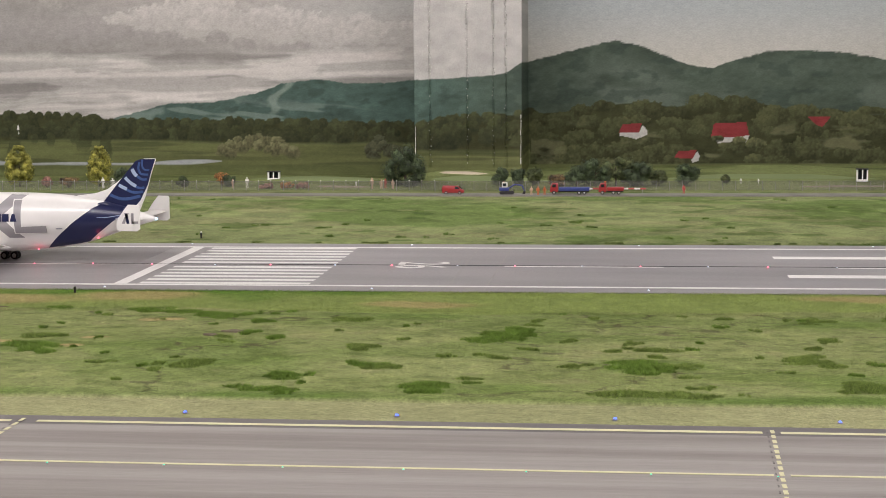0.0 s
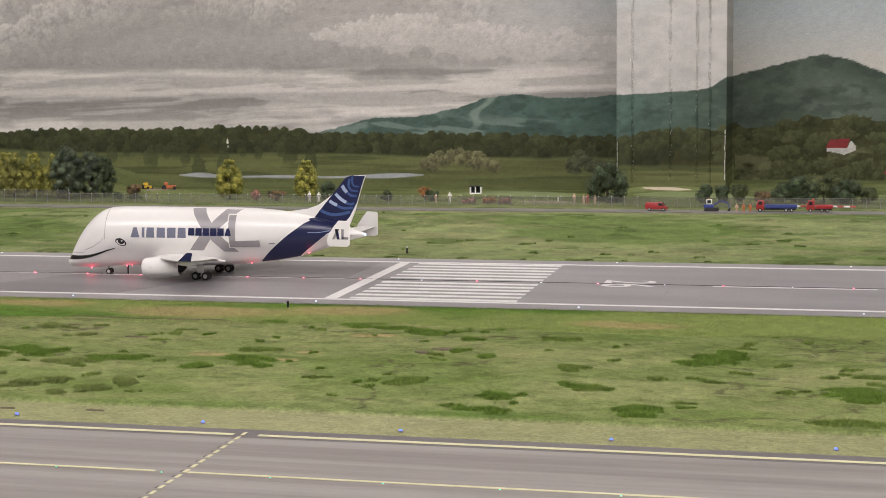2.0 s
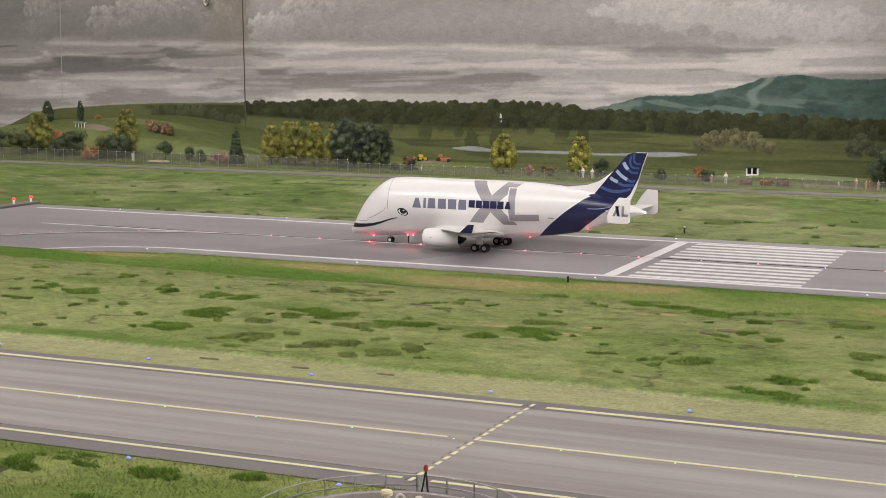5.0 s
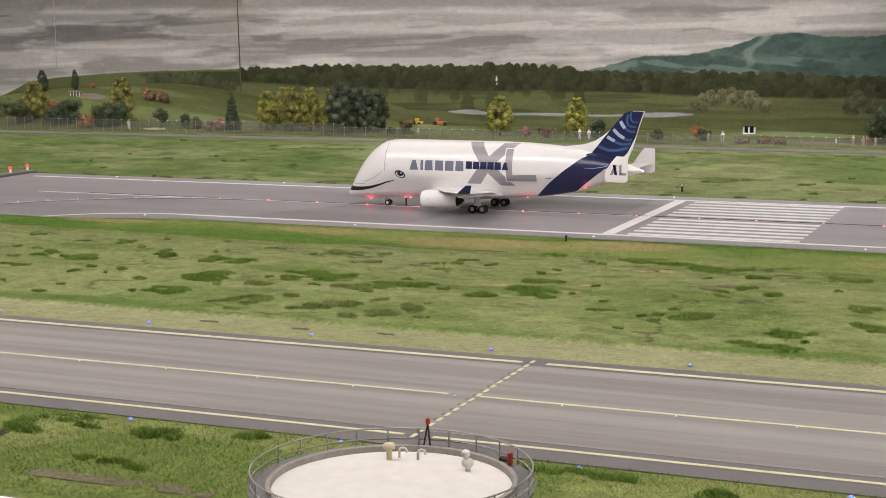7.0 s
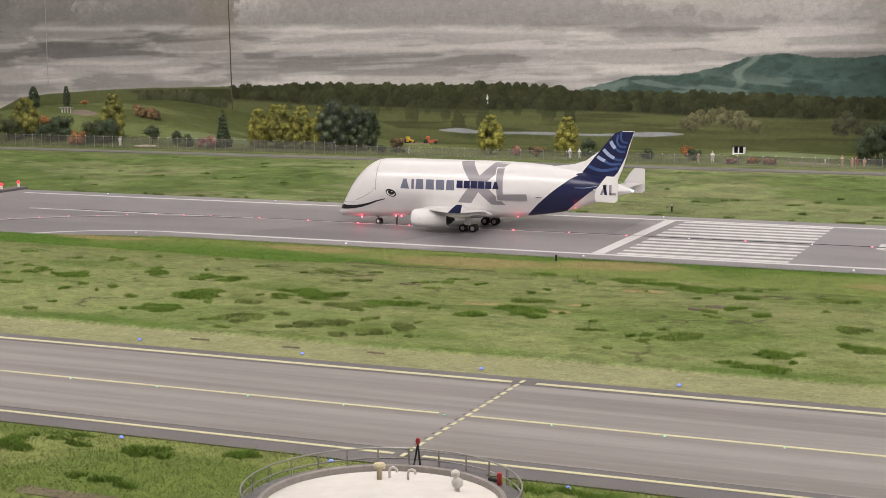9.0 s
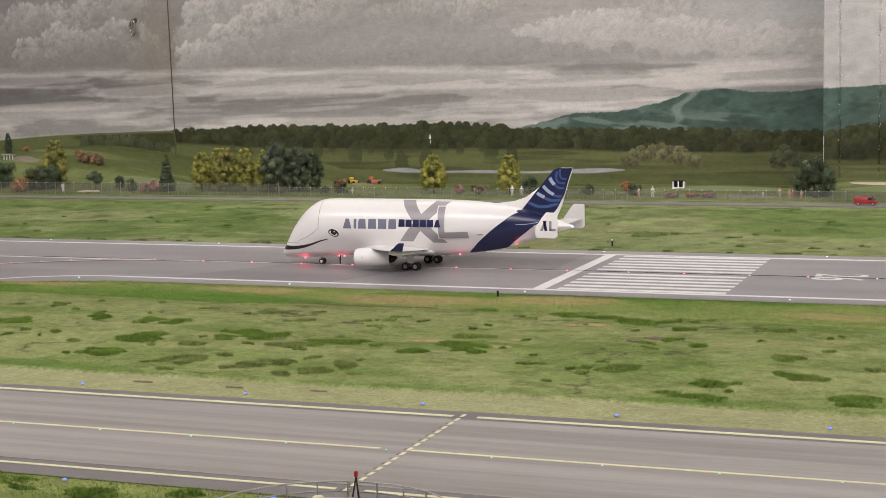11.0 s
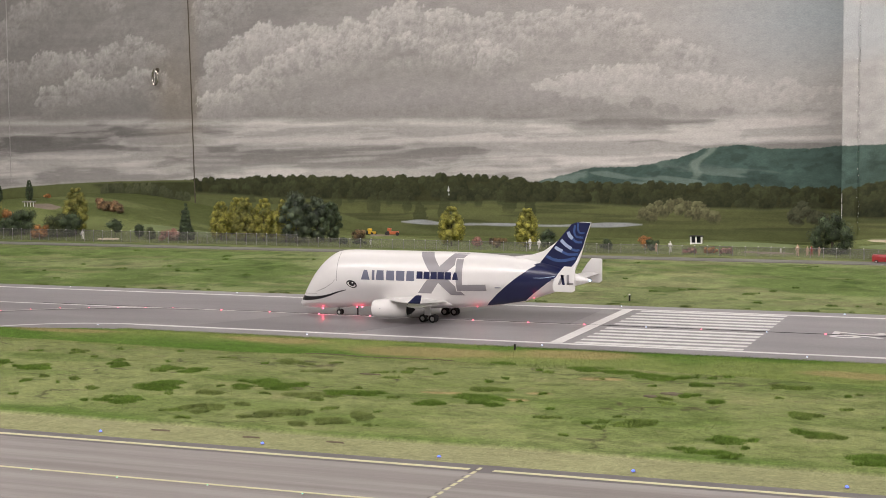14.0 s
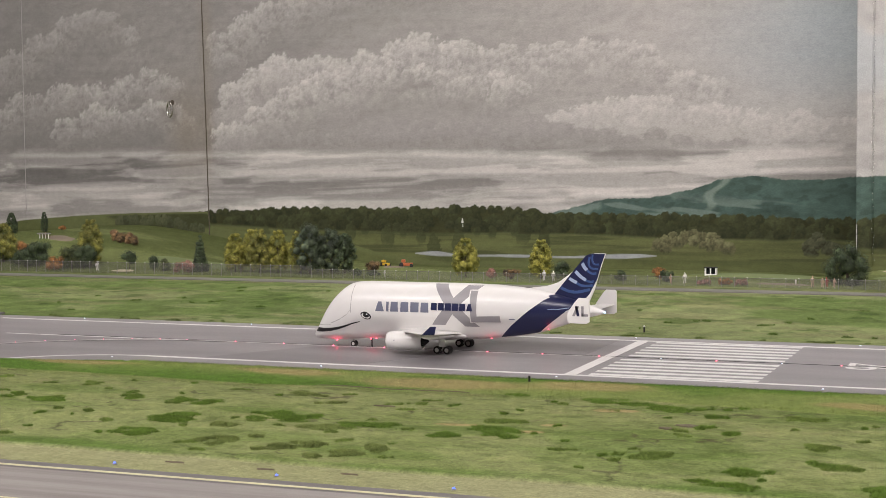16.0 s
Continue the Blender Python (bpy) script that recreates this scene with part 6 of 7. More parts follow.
for x, y, rx, ry, m, words, cat in ((0.46, 2.45, 0.10, 0.035, "sand", "pale sand bunker on a green mound", "bunker"), (-2.395, 2.03, 0.045, 0.035, "sand", "pale sand bunker below the hill", "bunker"), (0.10, 2.06, 0.11, 0.03, "path", "pale gravel path on the golf course", "path"), (-1.42, 2.45, 0.05, 0.16, "path", "brown dirt path on the golf course", "path"), (-2.97, 2.44, 0.075, 0.04, "path", "brown gravel yard on the hill", "path"), (-0.05, 2.35, 0.24, 0.12, "green_lawn", "smooth pale golf green", "lawn"), (-2.25, 2.3, 0.26, 0.14, "green_lawn", "smooth pale golf green", "lawn"), (0.58, 2.32, 0.20, 0.08, "green_lawn", "smooth pale golf green", "lawn"), (1.72, 2.06, 0.16, 0.03, "path", "pale gravel path beside the booth", "path"), (1.5, 2.45, 0.35, 0.09, "green_lawn", "smooth pale golf green", "lawn")):
    draped("golf_" + cat, x, y, rx, ry, m, words, cat, 0.002, rx * 40)


def figure(x, y, mat, h=0.021, turn=0, z=None):
    """A plain miniature figure, one mesh: legs apart, broad trunk, arms and head."""
    bm = bmesh.new()
    for k in (-1, 1):
        rod(bm, (k * h * 0.085, 0, -0.0005), (k * h * 0.045, 0, h * 0.48), h * 0.042, h * 0.060, 8)
        rod(bm, (k * h * 0.125, 0, h * 0.80), (k * h * 0.185, -h * 0.07, h * 0.47), h * 0.042, h * 0.034, 8)
    lathe(bm, [(0.0002, h * 0.44), (h * 0.10, h * 0.45), (h * 0.115, h * 0.62), (h * 0.13, h * 0.78), (h * 0.06, h * 0.84), (0.0002, h * 0.85)], 12)
    ball(bm, (0, 0, h * 0.92), h * 0.075, (1, 1, 1.1), 10, 8)
    ob = thing("miniature_figure", bm, mat, "tiny plain " + {"fig_red": "red", "fig_tan": "tan", "fig_white": "white", "orange": "orange"}[mat] + " toy figure standing on the ground", "figurine", "toy figures", soft=60)
    ob.matrix_world = pose(x, y, at_ground(x, y) if z is None else z, 0, 0, turn)


for x, y, m, h in ((0.205, 2.00, "fig_tan", 0.036), (0.236, 2.0, "fig_tan", 0.030), (0.246, 2.02, "fig_red", 0.030), (0.273, 2.0, "fig_tan", 0.030), (-0.70, 2.02, "fig_white", 0.036), (-0.667, 2.02, "fig_white", 0.034), (-2.505, 2.02, "fig_white", 0.036), (-1.30, 2.03, "fig_white", 0.022), (1.40, 2.2, "fig_white", 0.018), (1.455, 2.18, "fig_white", 0.018), (-0.26, 2.02, "fig_tan", 0.03), (-0.215, 2.03, "fig_white", 0.036), (-3.04, 2.43, "fig_tan", 0.024), (0.14, 2.08, "fig_white", 0.018)):
    figure(x, y, m, h, turn=(x * 977) % 90 - 45)
for x, m in ((1.195, "fig_red"), (0.775, "orange"), (0.755, "orange"), (0.735, "fig_tan")):
    figure(x, 1.785 if x > 1 else 1.735, m, 0.026, z=0.0248)


def booth(x, y, wide, high, label):
    """A small hut: white frame, two dark openings, a dark flat roof."""
    z = at_ground(x, y) - 0.001
    b = empty("booth", (x, y, z), label, "booth")
    for a, c in ((-0.5, -0.40), (-0.05, 0.05), (0.40, 0.5)):
        part("upright", box(a * wide, c * wide, -0.010, -0.006, 0, high, bevel=0.0004), "white_paint", b, "white upright")
    part("sill", box(-wide * 0.399, -wide * 0.051, -0.0096, -0.0064, 0, high * 0.22), "white_paint", b, "white sill board")
    part("sill", box(wide * 0.051, wide * 0.399, -0.0096, -0.0064, 0, high * 0.22), "white_paint", b, "white sill board")
    for k in (-1, 1):
        part("side_panel", box(k * wide * 0.47 - 0.0012, k * wide * 0.47 + 0.0012, -0.0058, 0.010, 0, high), "white_paint", b, "white side panel")
    part("back", box(-wide * 0.44, wide * 0.44, 0.0082, 0.010, 0, high), "glass_dark", b, "dark back wall")
    part("roof", box(-wide * 0.56, wide * 0.56, -0.013, 0.013, high, high + 0.003, bevel=0.0008), "tyre", b, "flat dark roof")


booth(-0.184, 2.30, 0.041, 0.027, "small white booth with dark openings on the golf course")
booth(1.805, 2.30, 0.036, 0.042, "small white booth with dark openings on the golf course")
bm = bmesh.new()
rod(bm, (0, 0, 0), (0, 0, 0.075), 0.0012, sides=6)
for x, words in ((-3.14, "white"),):
    shelter = empty("pavilion", (x + 0.10, 2.42, at_ground(x + 0.10, 2.42)), "small white pavilion on the hill", "pavilion")
    for k in range(4):
        part("column", rod(bmesh.new(), (-0.022 + 0.0145 * k, 0, -0.001), (-0.022 + 0.0145 * k, 0, 0.018), 0.002, sides=8), "white_paint", shelter)
    part("roof", box(-0.028, 0.028, -0.012, 0.012, 0.018, 0.023, bevel=0.001), "steel", shelter, "flat grey roof")
bm.free()


def machine(x, y, mat, label, turn, s=1.0):
    """A small grounds machine: drum, body and canopy."""
    m = empty("roller", (x, y, at_ground(x, y)), label, "roller")
    m.rotation_euler = (0, 0, radians(turn))
    part("drum", lathe(bmesh.new(), [(0.0002, -0.011 * s), (0.009 * s, -0.011 * s), (0.009 * s, 0.011 * s), (0.0002, 0.011 * s)], 18, "Y", (-0.018 * s, 0, 0.009 * s)), "tyre", m, soft=40)
    part("body", box(-0.012 * s, 0.028 * s, -0.010 * s, 0.010 * s, 0.005 * s, 0.017 * s, bevel=0.0015), mat, m)
    part("cab", box(-0.018 * s, -0.002 * s, -0.009 * s, 0.009 * s, 0.019 * s, 0.030 * s, bevel=0.0015), mat, m)
    for k in (-1, 1):
        part("wheel", lathe(bmesh.new(), [(0.0002, -0.002), (0.007 * s, -0.002), (0.007 * s, 0.002), (0.0002, 0.002)], 14, "Y", (0.022 * s, k * 0.011 * s, 0.007 * s)), "tyre", m, soft=40)


machine(-1.375, 2.40, "orange", "small orange road roller on a dirt path", 20, 0.95)
machine(-1.462, 2.40, "yellow_machine", "small yellow mowing machine on a dirt path", -30, 0.8)

# ---------------------------------------------------------------- vehicles on the service road
ROAD_Z = 0.0248


def tyres(owner, xs, half, r):
    for x in xs:
        for s in (-1, 1):
            t = part("wheel", lathe(bmesh.new(), [(r * 0.5, -0.003), (r * 0.9, -0.003), (r, -0.002), (r, 0.002), (r * 0.9, 0.003), (r * 0.5, 0.003)], 16, "Y", (x, s * half, r)), "tyre", owner, "black wheel", soft=40)
            part("rim", lathe(bmesh.new(), [(0.0002, -0.0025), (r * 0.52, -0.0022), (r * 0.52, 0.0022), (0.0002, 0.0025)], 12, "Y", (x, s * half, r)), "rim", t)


def extruded(outline, half, bevel=0.0012):
    return upright_slab(outline, 0, half * 2, bevel)


def van(x):
    v = empty("van", (x, 1.760, ROAD_Z), "red delivery van parked on the service road", "van")
    part("body", extruded([(-0.033, 0.005), (0.033, 0.005), (0.034, 0.012), (0.027, 0.015), (0.016, 0.0255), (-0.031, 0.0265), (-0.034, 0.020)], 0.0115), "red_car", v, soft=40)
    part("windscreen", extruded([(0.0165, 0.0245), (0.026, 0.0155), (0.0268, 0.0158), (0.0172, 0.0252)], 0.0095, 0), "glass_dark", v)
    for s in (-1, 1):
        part("side_window", upright_slab([(0.006, 0.0165), (0.022, 0.0165), (0.0145, 0.0240), (0.006, 0.0242)], s * 0.0116, 0.0006, 0), "glass_dark", v)
    tyres(v, (-0.021, 0.021), 0.0095, 0.0052)


def truck(x, length, bed, label, cab_left=True):
    v = empty("truck", (x, 1.760, ROAD_Z), label, "truck")
    L = length / 2
    part("chassis", box(-L + 0.004, L, -0.009, 0.009, 0.006, 0.010, bevel=0.0008), "tyre", v)
    part("cab", extruded([(-L, 0.007), (-L + 0.024, 0.007), (-L + 0.024, 0.034), (-L + 0.006, 0.034), (-L + 0.001, 0.022)], 0.0125), "red_car", v, "red cab", soft=40)
    for s in (-1, 1):
        part("side_window", upright_slab([(-L + 0.006, 0.022), (-L + 0.018, 0.022), (-L + 0.018, 0.031), (-L + 0.008, 0.031)], s * 0.0126, 0.0006, 0), "glass_dark", v)
    part("load_bed", extruded([(-L + 0.027, 0.011), (L, 0.011), (L + 0.003, 0.022), (-L + 0.026, 0.022)], 0.0130), bed, v, ("blue" if bed == "blue_car" else "red") + " load bed", soft=40)
    tyres(v, (-L + 0.012, L - 0.030, L - 0.014), 0.0105, 0.0058)
    return v


def excavator(x):
    v = empty("excavator", (x, 1.760, ROAD_Z), "blue and white excavator beside the road works", "excavator")
    for s in (-1, 1):
        part("track", extruded([(-0.020, 0.0005), (0.018, 0.0005), (0.022, 0.005), (0.018, 0.010), (-0.020, 0.010), (-0.024, 0.005)], 0.0035, 0.001), "tyre", v, "black track").location = (0, s * 0.009, 0)
    part("house", box(-0.024, 0.006, -0.010, 0.010, 0.0105, 0.021, bevel=0.0015), "blue_car", v, "blue engine housing", soft=40)
    part("cab", box(-0.016, 0.001, -0.0095, 0.003, 0.0212, 0.036, bevel=0.0012), "fig_white", v, "white cab", soft=40)
    part("cab_window", box(-0.013, -0.002, -0.0100, -0.0096, 0.025, 0.034), "glass_dark", v)
    bm = bmesh.new()
    for a, b, r in (((0.004, 0.004, 0.018), (0.024, 0.004, 0.030), 0.0024), ((0.024, 0.004, 0.030), (0.046, 0.004, 0.026), 0.0021), ((0.046, 0.004, 0.026), (0.052, 0.004, 0.010), 0.0019)):
        rod(bm, a, b, r, sides=8)
    part("boom", bm, "blue_car", v, "bent blue boom", soft=40)
    part("bucket", extruded([(0.046, 0.001), (0.054, 0.001), (0.057, 0.008), (0.051, 0.011)], 0.006, 0.0008), "tyre", v)
    part("beacon", rod(bmesh.new(), (-0.010, -0.003, 0.036), (-0.010, -0.003, 0.039), 0.0012), "orange", v)


van(0.494)
excavator(0.660)
truck(0.850, 0.118, "blue_car", "red truck with a long blue load bed on the service road")
truck(0.975, 0.075, "red_car", "small red truck on the service road")
cone = empty("warning_lamp", (0.958, 1.76, ROAD_Z + 0.034), "orange warning lamp on a truck cab", "lamp")
part("globe", ball(bmesh.new(), (0, 0, 0.003), 0.0036), "orange", cone, soft=180)
barrier = empty("barrier", (0.93, 1.790, ROAD_Z), "red and white striped works barrier", "barrier")
for k in range(14):
    part("stripe", box(-0.10 + 0.018 * k, -0.10 + 0.018 * (k + 1) - 0.0004, -0.001, 0.001, 0.012, 0.017), "fig_red" if k % 2 else "fig_white", barrier)
for k in (-0.09, 0.02, 0.14):
    part("leg", rod(bmesh.new(), (k, 0.002, -0.0005), (k, 0.002, 0.013), 0.0009, sides=6), "steel", barrier)

# ---------------------------------------------------------------- marks on the painted wall
M["gap"] = material("dark_panel_joint", (0.085, 0.070, 0.050), 0.9, 0, 0.3, 20, 200)
# white: bare plaster on edges and chip, also the highlights on the pillar's drips
M["bare_and_lit_plaster"] = material("bare_and_lit_white_plaster", (0.66, 0.65, 0.62), 0.9, 0, 0.1, 60, 300, 0.001, 300)
# dark grey: shade beside the drips, given as colour
M["drip_shade"] = material("drip_shade_grey", (0.10, 0.105, 0.095), 0.9, 0, 0.2, 60, 300, 0.001, 300)
M["chrome"] = material("worn_chrome", (0.55, 0.52, 0.48), 0.22, 1.0, 0.1)
bm = bmesh.new()
for a, b in (((-2.719, 1.5), (-2.7155, 1.15)), ((-2.7155, 1.15), (-2.704, 0.62)), ((-2.704, 0.62), (-2.694, 0.06))):
    v = [bm.verts.new((x, WALL_Y - 0.003, z)) for x, z in ((a[0] - 0.0028, a[1]), (a[0] + 0.0028, a[1]), (b[0] + 0.0028, b[1]), (b[0] - 0.0028, b[1]))]
    bm.faces.new(v[::-1])
thing("wall_joint_trim", bm, "gap", "dark open joint between two wall panels", "joint", kind="structure")
thing("wall_seam_trim", box(-3.7115, -3.7085, WALL_Y - 0.0016, WALL_Y + 0.002, 0.19, 1.5), "panel_line", "faint pale seam between two wall panels", "seam", kind="structure")
hook = empty("wall_hook", (-2.882, WALL_Y, 0.682), "shiny metal ring hook screwed to the painted wall", "hook")
part("plate", lathe(bmesh.new(), [(0.0002, -0.004), (0.010, -0.003), (0.012, 0.0)], 18, "Y", (0, 0, 0.03)), "gap", hook, "dark mounting plate", soft=40)
part("screw_eye", rod(rod(bmesh.new(), (0, 0, 0.03), (0, -0.03, 0.03), 0.004, sides=10), (0, -0.028, 0.036), (0.002, -0.03, -0.03), 0.0055, 0.0035, 12), "chrome", hook, "chrome screw eye", soft=40)
ring = bmesh.new()
for k in range(18):
    a, b = 2 * math.pi * k / 18, 2 * math.pi * (k + 1) / 18
    rod(ring, (0.004 + 0.014 * math.sin(a), -0.030, -0.004 + 0.034 * math.cos(a)), (0.004 + 0.014 * math.sin(b), -0.030, -0.004 + 0.034 * math.cos(b)), 0.0042, sides=8)
part("ring", ring, "chrome", hook, "hanging chrome ring", soft=60)
rng = np.random.default_rng(5)
for x, z0, z1, w in ((PIL_X0 + 0.003, 0.088, 0.19, 0.0022), (PIL_X1 - 0.004, 0.05, 0.235, 0.0032)):
    bm = bmesh.new()
    z = z0
    while z < z1:
        high = rng.uniform(0.006, 0.030)
        wide = w * rng.uniform(0.45, 1.0)
        shift = rng.normal(0, 0.0006)
        block(bm, x + shift - wide / 2, x + shift + wide / 2, PIL_Y - 0.004, PIL_Y + 0.002, z, min(z + high, z1), bevel=0.0005)
        z += high + rng.uniform(0.001, 0.007)
    thing("pillar_trim", bm, "bare_and_lit_plaster", "bare white plaster showing along the pillar's edge", "trim", kind="structure")
# white and dark lumps paint in the highlights and shadows of the seams' relief
for x0, dens, look_of in ((0.310, 0.9, "bare_and_lit_plaster"), (0.448, 0.7, "bare_and_lit_plaster"), (0.544, 0.8, "bare_and_lit_plaster"), (0.590, 0.45, "bare_and_lit_plaster"), (0.311, 0.5, "drip_shade"), (0.449, 0.5, "drip_shade"), (0.545, 0.6, "drip_shade"), (0.591, 0.7, "drip_shade")):
    bm = bmesh.new()
    z = 0.045
    while z < 1.3:
        z += rng.uniform(0.004, 0.022) / dens
        r = rng.uniform(0.0008, 0.0018)
        bmesh.ops.create_icosphere(bm, subdivisions=1, radius=r, matrix=Matrix.Translation((x0 + rng.normal(0, 0.003), PIL_Y - 0.0025, z)) @ Matrix.Diagonal((0.9, 1.4, rng.uniform(0.8, 2.0), 1)))
    thing("plaster_drips", bm, look_of, "lumpy run of plaster drips, white for highlights and grey for shade", "plaster", kind="stuff", soft=60)
chip = bmesh.new()
for lean, z0, z1, w in ((0.0, 0.163, 0.186, 0.0095), (0.002, 0.146, 0.160, 0.0035)):
    c = -1.449 + lean
    low, high = ([chip.verts.new((c + dx * w, y, z)) for dx, z in ((-0.5, z0 + 0.004), (-0.1, z0), (0.5, z0 + 0.003), (0.3, z1 - 0.006), (0.05, z1), (-0.25, z1 - 0.007))] for y in (WALL_Y - 0.0025, WALL_Y + 0.001))
    chip.faces.new(low)
    for k in range(6):
        chip.faces.new((low[k], high[k], high[(k + 1) % 6], low[(k + 1) % 6]))
thing("paint_chip", chip, "bare_and_lit_plaster", "small white chip in the wall painting", "chip")

# ---------------------------------------------------------------- static grass
rng = np.random.default_rng(11)


def sprinkle(n, x0, x1, y0, y1, keep=None):
    x, y = rng.uniform(x0, x1, n), rng.uniform(y0, y1, n)
    ok = is_grass(x, y) if keep is None else is_grass(x, y) & keep(x, y)
    return np.stack([x[ok], y[ok], height(x[ok], y[ok]) - 0.0004], 1)


def own_tint(pts, gain=1.12):
    return land_paint(pts[:, 0], pts[:, 1]) * gain


def lawn(name, pts, tall, wide, lean, seed, label, gain=1.12):
    blades(name, pts, tall, wide, own_tint(pts, gain), lean, seed, label)


lawn("runway_verge", sprinkle(150000, -1.4, 1.75, -0.39, -0.075), 0.0030, 0.0010, 0.9, 1, "fresh green static grass along the runway with dry stretches", 1.32)
lawn("meadow", sprinkle(250000, -1.3, 1.65, -1.02, -0.34), 0.0022, 0.0008, 1.1, 2, "short pale worn static grass between runway and taxiway")
lawn("mown_verge", sprinkle(42000, -1.1, 1.6, -1.125, -1.024), 0.0010, 0.0009, 1.4, 3, "closely mown grass verge of the taxiway")
lawn("bank_grass", sprinkle(170000, -2.9, 2.6, 0.68, 1.72), 0.0016, 0.0014, 1.3, 4, "short mottled green grass on the far bank")
lawn("tank_grass", sprinkle(60000, -0.35, 0.95, -1.84, -1.56, lambda x, y: np.hypot(x - TX, y - TY) > TR), 0.0034, 0.0008, 0.9, 5, "green static grass round the storage tank")
lawn("golf_grass", sprinkle(60000, -3.9, 2.6, 1.92, 2.5), 0.0030, 0.0018, 1.0, 6, "short green grass on the golf course")


def tufts(name, spots, seed, colour, tall=0.0046, dens=1.0, label="ragged dark green grass tufts in the meadow"):
    """Raised clumps of longer fibres, each broken into a few ragged cushions; each spot: centre and half widths."""
    out, high = [], []
    for cx, cy, rx, ry in spots:
        ry = min(ry * 1.5, rx)
        for k in range(4):
            ox, oy = (0, 0) if k == 0 else (rx * rng.uniform(-0.9, 0.9), ry * rng.uniform(-0.8, 0.8))
            fx, fy = (0.75, 0.75) if k == 0 else (rng.uniform(0.25, 0.55), rng.uniform(0.3, 0.55))
            n = int(1700000 * rx * ry * fx * fy * dens) + 30
            a, r = rng.uniform(0, 2 * np.pi, n), np.sqrt(rng.uniform(0, 1, n))
            x, y = cx + ox + rx * fx * r * np.cos(a), cy + oy + ry * fy * r * np.sin(a)
            ok = (fbm(x * 34, y * 70, seed, 3) > 0.24 + 0.40 * r**2) & is_grass(x, y)
            x, y, r = x[ok], y[ok], r[ok]
            out.append(np.stack([x, y, height(x, y)], 1))
            high.append(tall * (1.15 - 0.75 * r**2))
    pts, high = np.concatenate(out), np.concatenate(high)
    shade_of = np.asarray(colour) * (0.70 + 0.6 * fbm(pts[:, 0] * 45, pts[:, 1] * 60, seed + 1, 3))[:, None]
    blades(name, pts, high, 0.0011, shade_of, 0.9, seed, label)


DEEP, MIDDLE, OLD = (0.135, 0.218, 0.038), (0.168, 0.234, 0.056), (0.185, 0.230, 0.072)
tufts("grass_tufts", ((-0.866, -0.644, 0.035, 0.03), (-0.779, -0.668, 0.05, 0.022), (-0.631, -0.61, 0.03, 0.03), (-0.526, -0.617, 0.05, 0.022), (-0.47, -0.605, 0.04, 0.022), (-0.45, -0.761, 0.06, 0.045), (-0.449, -0.883, 0.045, 0.03), (-0.258, -0.71, 0.06, 0.03), (-0.30, -0.68, 0.04, 0.03)), 301, DEEP)
tufts("grass_tufts", ((-0.28, -0.907, 0.05, 0.03), (-0.261, -0.541, 0.03, 0.03), (-0.162, -0.936, 0.04, 0.022), (-0.123, -0.911, 0.035, 0.025), (-0.052, -0.95, 0.045, 0.03), (-0.02, -0.90, 0.03, 0.02), (-0.16, -0.77, 0.05, 0.03), (-0.36, -0.46, 0.05, 0.02), (-0.33, -0.80, 0.03, 0.03)), 302, OLD)
tufts("grass_tufts", ((-0.114, -0.723, 0.06, 0.022), (0.034, -0.773, 0.035, 0.022), (0.09, -0.695, 0.055, 0.022), (0.110, -0.735, 0.035, 0.022), (0.245, -0.395, 0.085, 0.016), (0.175, -0.377, 0.05, 0.014), (0.33, -0.43, 0.045, 0.03), (0.40, -0.40, 0.05, 0.014), (0.02, -0.35, 0.025, 0.012)), 303, DEEP, 0.0050)
tufts("grass_tufts", ((0.406, -0.49, 0.025, 0.022), (0.413, -0.608, 0.022, 0.016), (0.465, -0.649, 0.022, 0.016), (0.533, -0.906, 0.045, 0.028), (0.531, -0.985, 0.06, 0.018), (0.638, -0.829, 0.03, 0.022), (0.816, -0.577, 0.065, 0.05), (0.84, -0.545, 0.04, 0.03), (1.005, -0.797, 0.07, 0.05), (0.728, -0.95, 0.05, 0.03)), 305, DEEP, 0.0050)
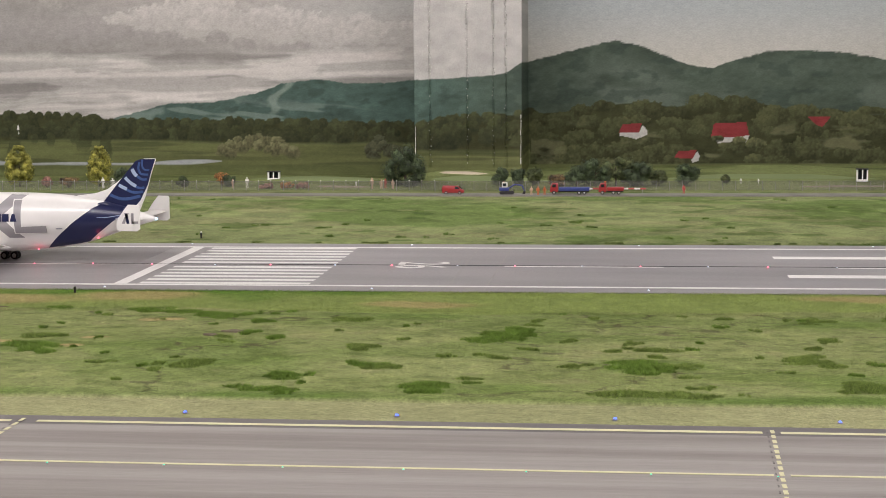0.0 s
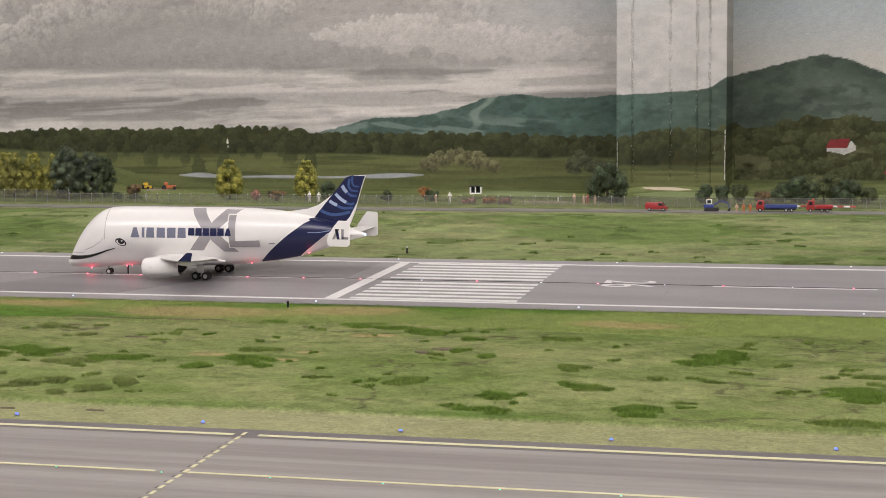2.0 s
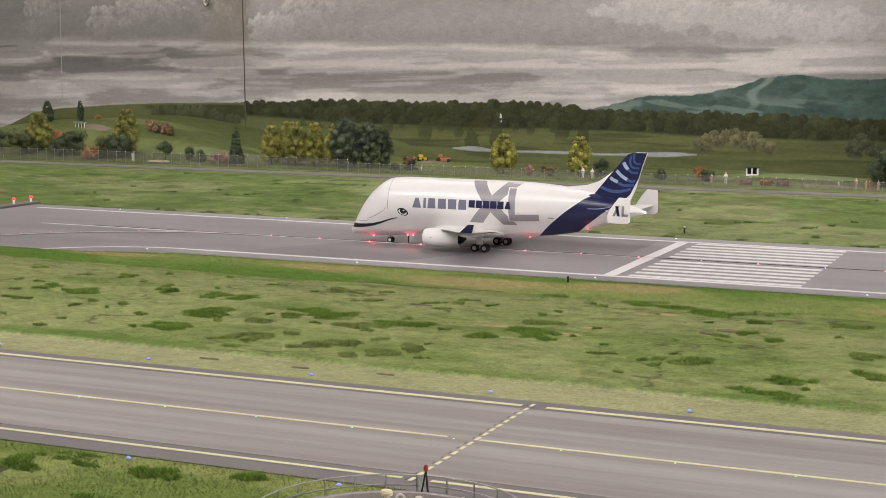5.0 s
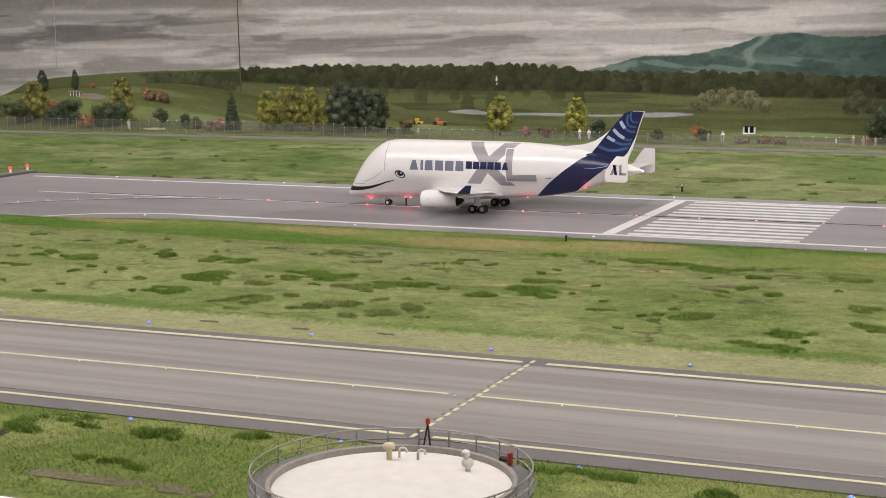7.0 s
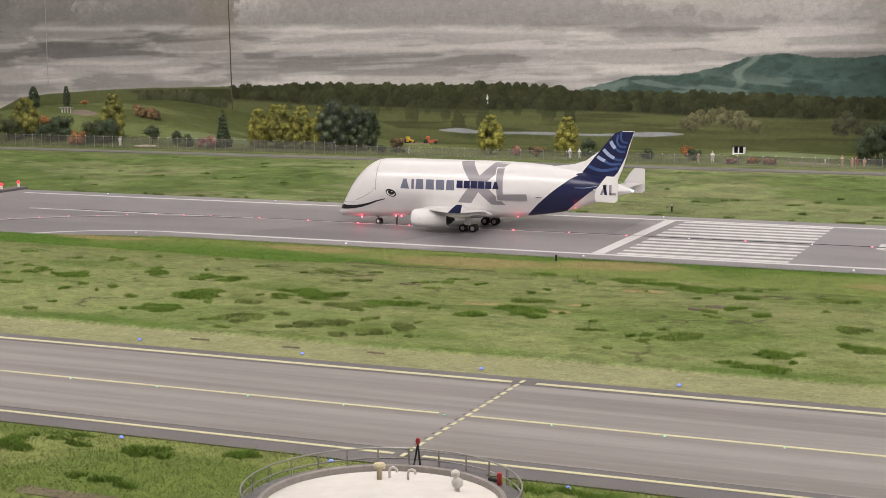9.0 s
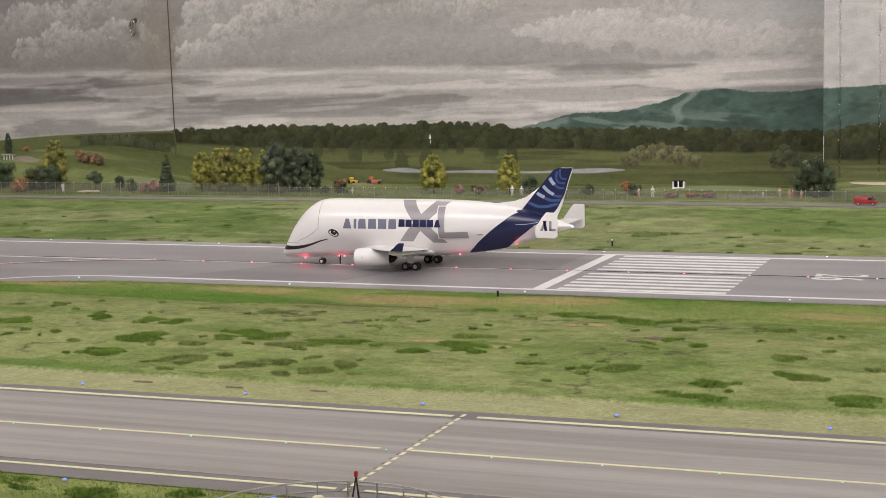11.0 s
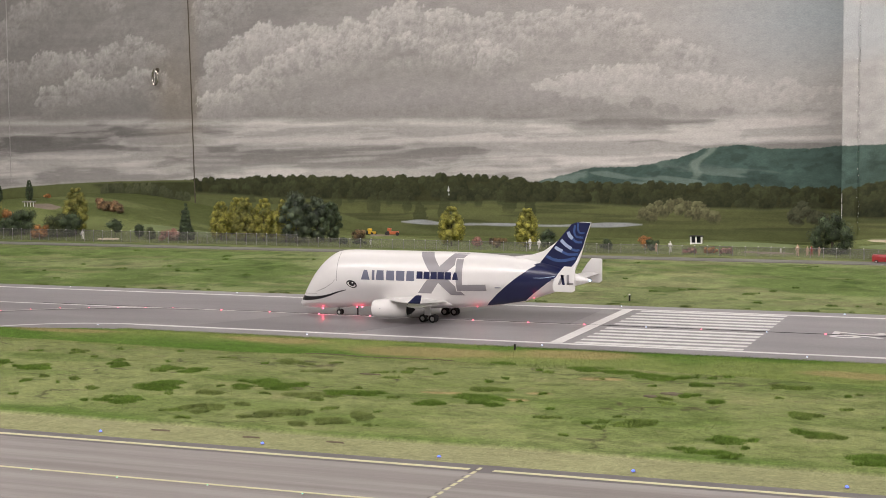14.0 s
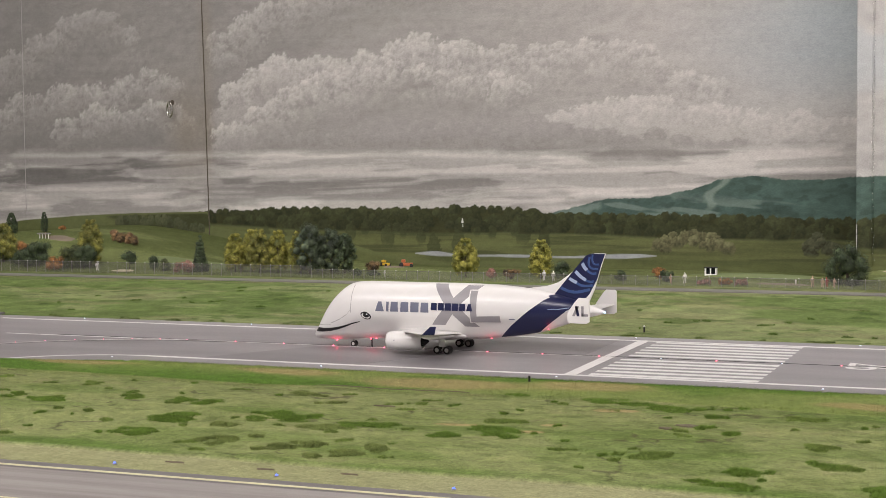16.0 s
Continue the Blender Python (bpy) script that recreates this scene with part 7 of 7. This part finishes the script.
tufts("grass_tufts", ((0.38, -0.838, 0.05, 0.03), (1.04, -0.676, 0.07, 0.014), (0.077, -0.62, 0.04, 0.02), (1.291, -0.432, 0.05, 0.025), (1.305, -0.587, 0.03, 0.022), (1.243, -0.749, 0.05, 0.04), (1.301, -0.927, 0.05, 0.04), (1.078, -0.812, 0.025, 0.025), (0.803, -0.751, 0.025, 0.02), (0.658, -0.827, 0.035, 0.02), (1.45, -0.42, 0.06, 0.02), (1.0, -0.985, 0.09, 0.02), (0.56, -0.48, 0.04, 0.02), (0.60, -0.70, 0.03, 0.02)), 307, MIDDLE)
tufts("grass_tufts", ((-0.109, -1.60, 0.05, 0.018), (-0.155, -1.645, 0.03, 0.022), (0.003, -1.626, 0.035, 0.018), (0.103, -1.592, 0.030, 0.018), (0.015, -1.724, 0.05, 0.012), (0.477, -1.600, 0.04, 0.012), (0.431, -1.598, 0.03, 0.012), (0.60, -1.62, 0.03, 0.015)), 309, DEEP, 0.0055, 1.2)
soil = [(0.385, -0.60, 0.02, 0.012), (0.36, -0.64, 0.015, 0.008), (-0.27, -1.065, 0.020, 0.0018), (-0.12, -1.068, 0.015, 0.0016), (-0.17, -0.535, 0.02, 0.003), (-0.24, -0.338, 0.15, 0.0011), (0.01, -1.06, 0.014, 0.0012)]
for k, (x, y, rx, ry) in enumerate(soil):
    draped("bare_soil_patch", x, y, rx, ry, "soil", "bare brown soil patch in the grass", "soil", 0.0022, 3.0 + k)
few = np.random.default_rng(77)
tufts("grass_tufts", [(few.uniform(-1.2, 1.6), few.uniform(-1.0, -0.38), few.uniform(0.008, 0.024), few.uniform(0.006, 0.014)) for k in range(80)], 311, MIDDLE, 0.0040)
tufts("grass_tufts", [(few.uniform(-1.2, 1.6), few.uniform(-1.0, -0.38), few.uniform(0.006, 0.016), few.uniform(0.005, 0.010)) for k in range(50)], 313, DEEP, 0.0042)
tufts("bank_tufts", [(few.uniform(-2.6, 2.1), few.uniform(0.74, 1.66), few.uniform(0.006, 0.022), few.uniform(0.008, 0.020)) for k in range(70)], 315, (0.115, 0.175, 0.042), 0.0050, 0.5, "dark green grass tufts on the far bank")
tufts("bank_tufts", [(few.uniform(-1.9, 2.1), few.uniform(0.683, 0.705), few.uniform(0.006, 0.018), 0.005) for k in range(50)], 317, (0.135, 0.180, 0.055), 0.0045, 0.8, "dark green grass tufts along the runway's far edge")
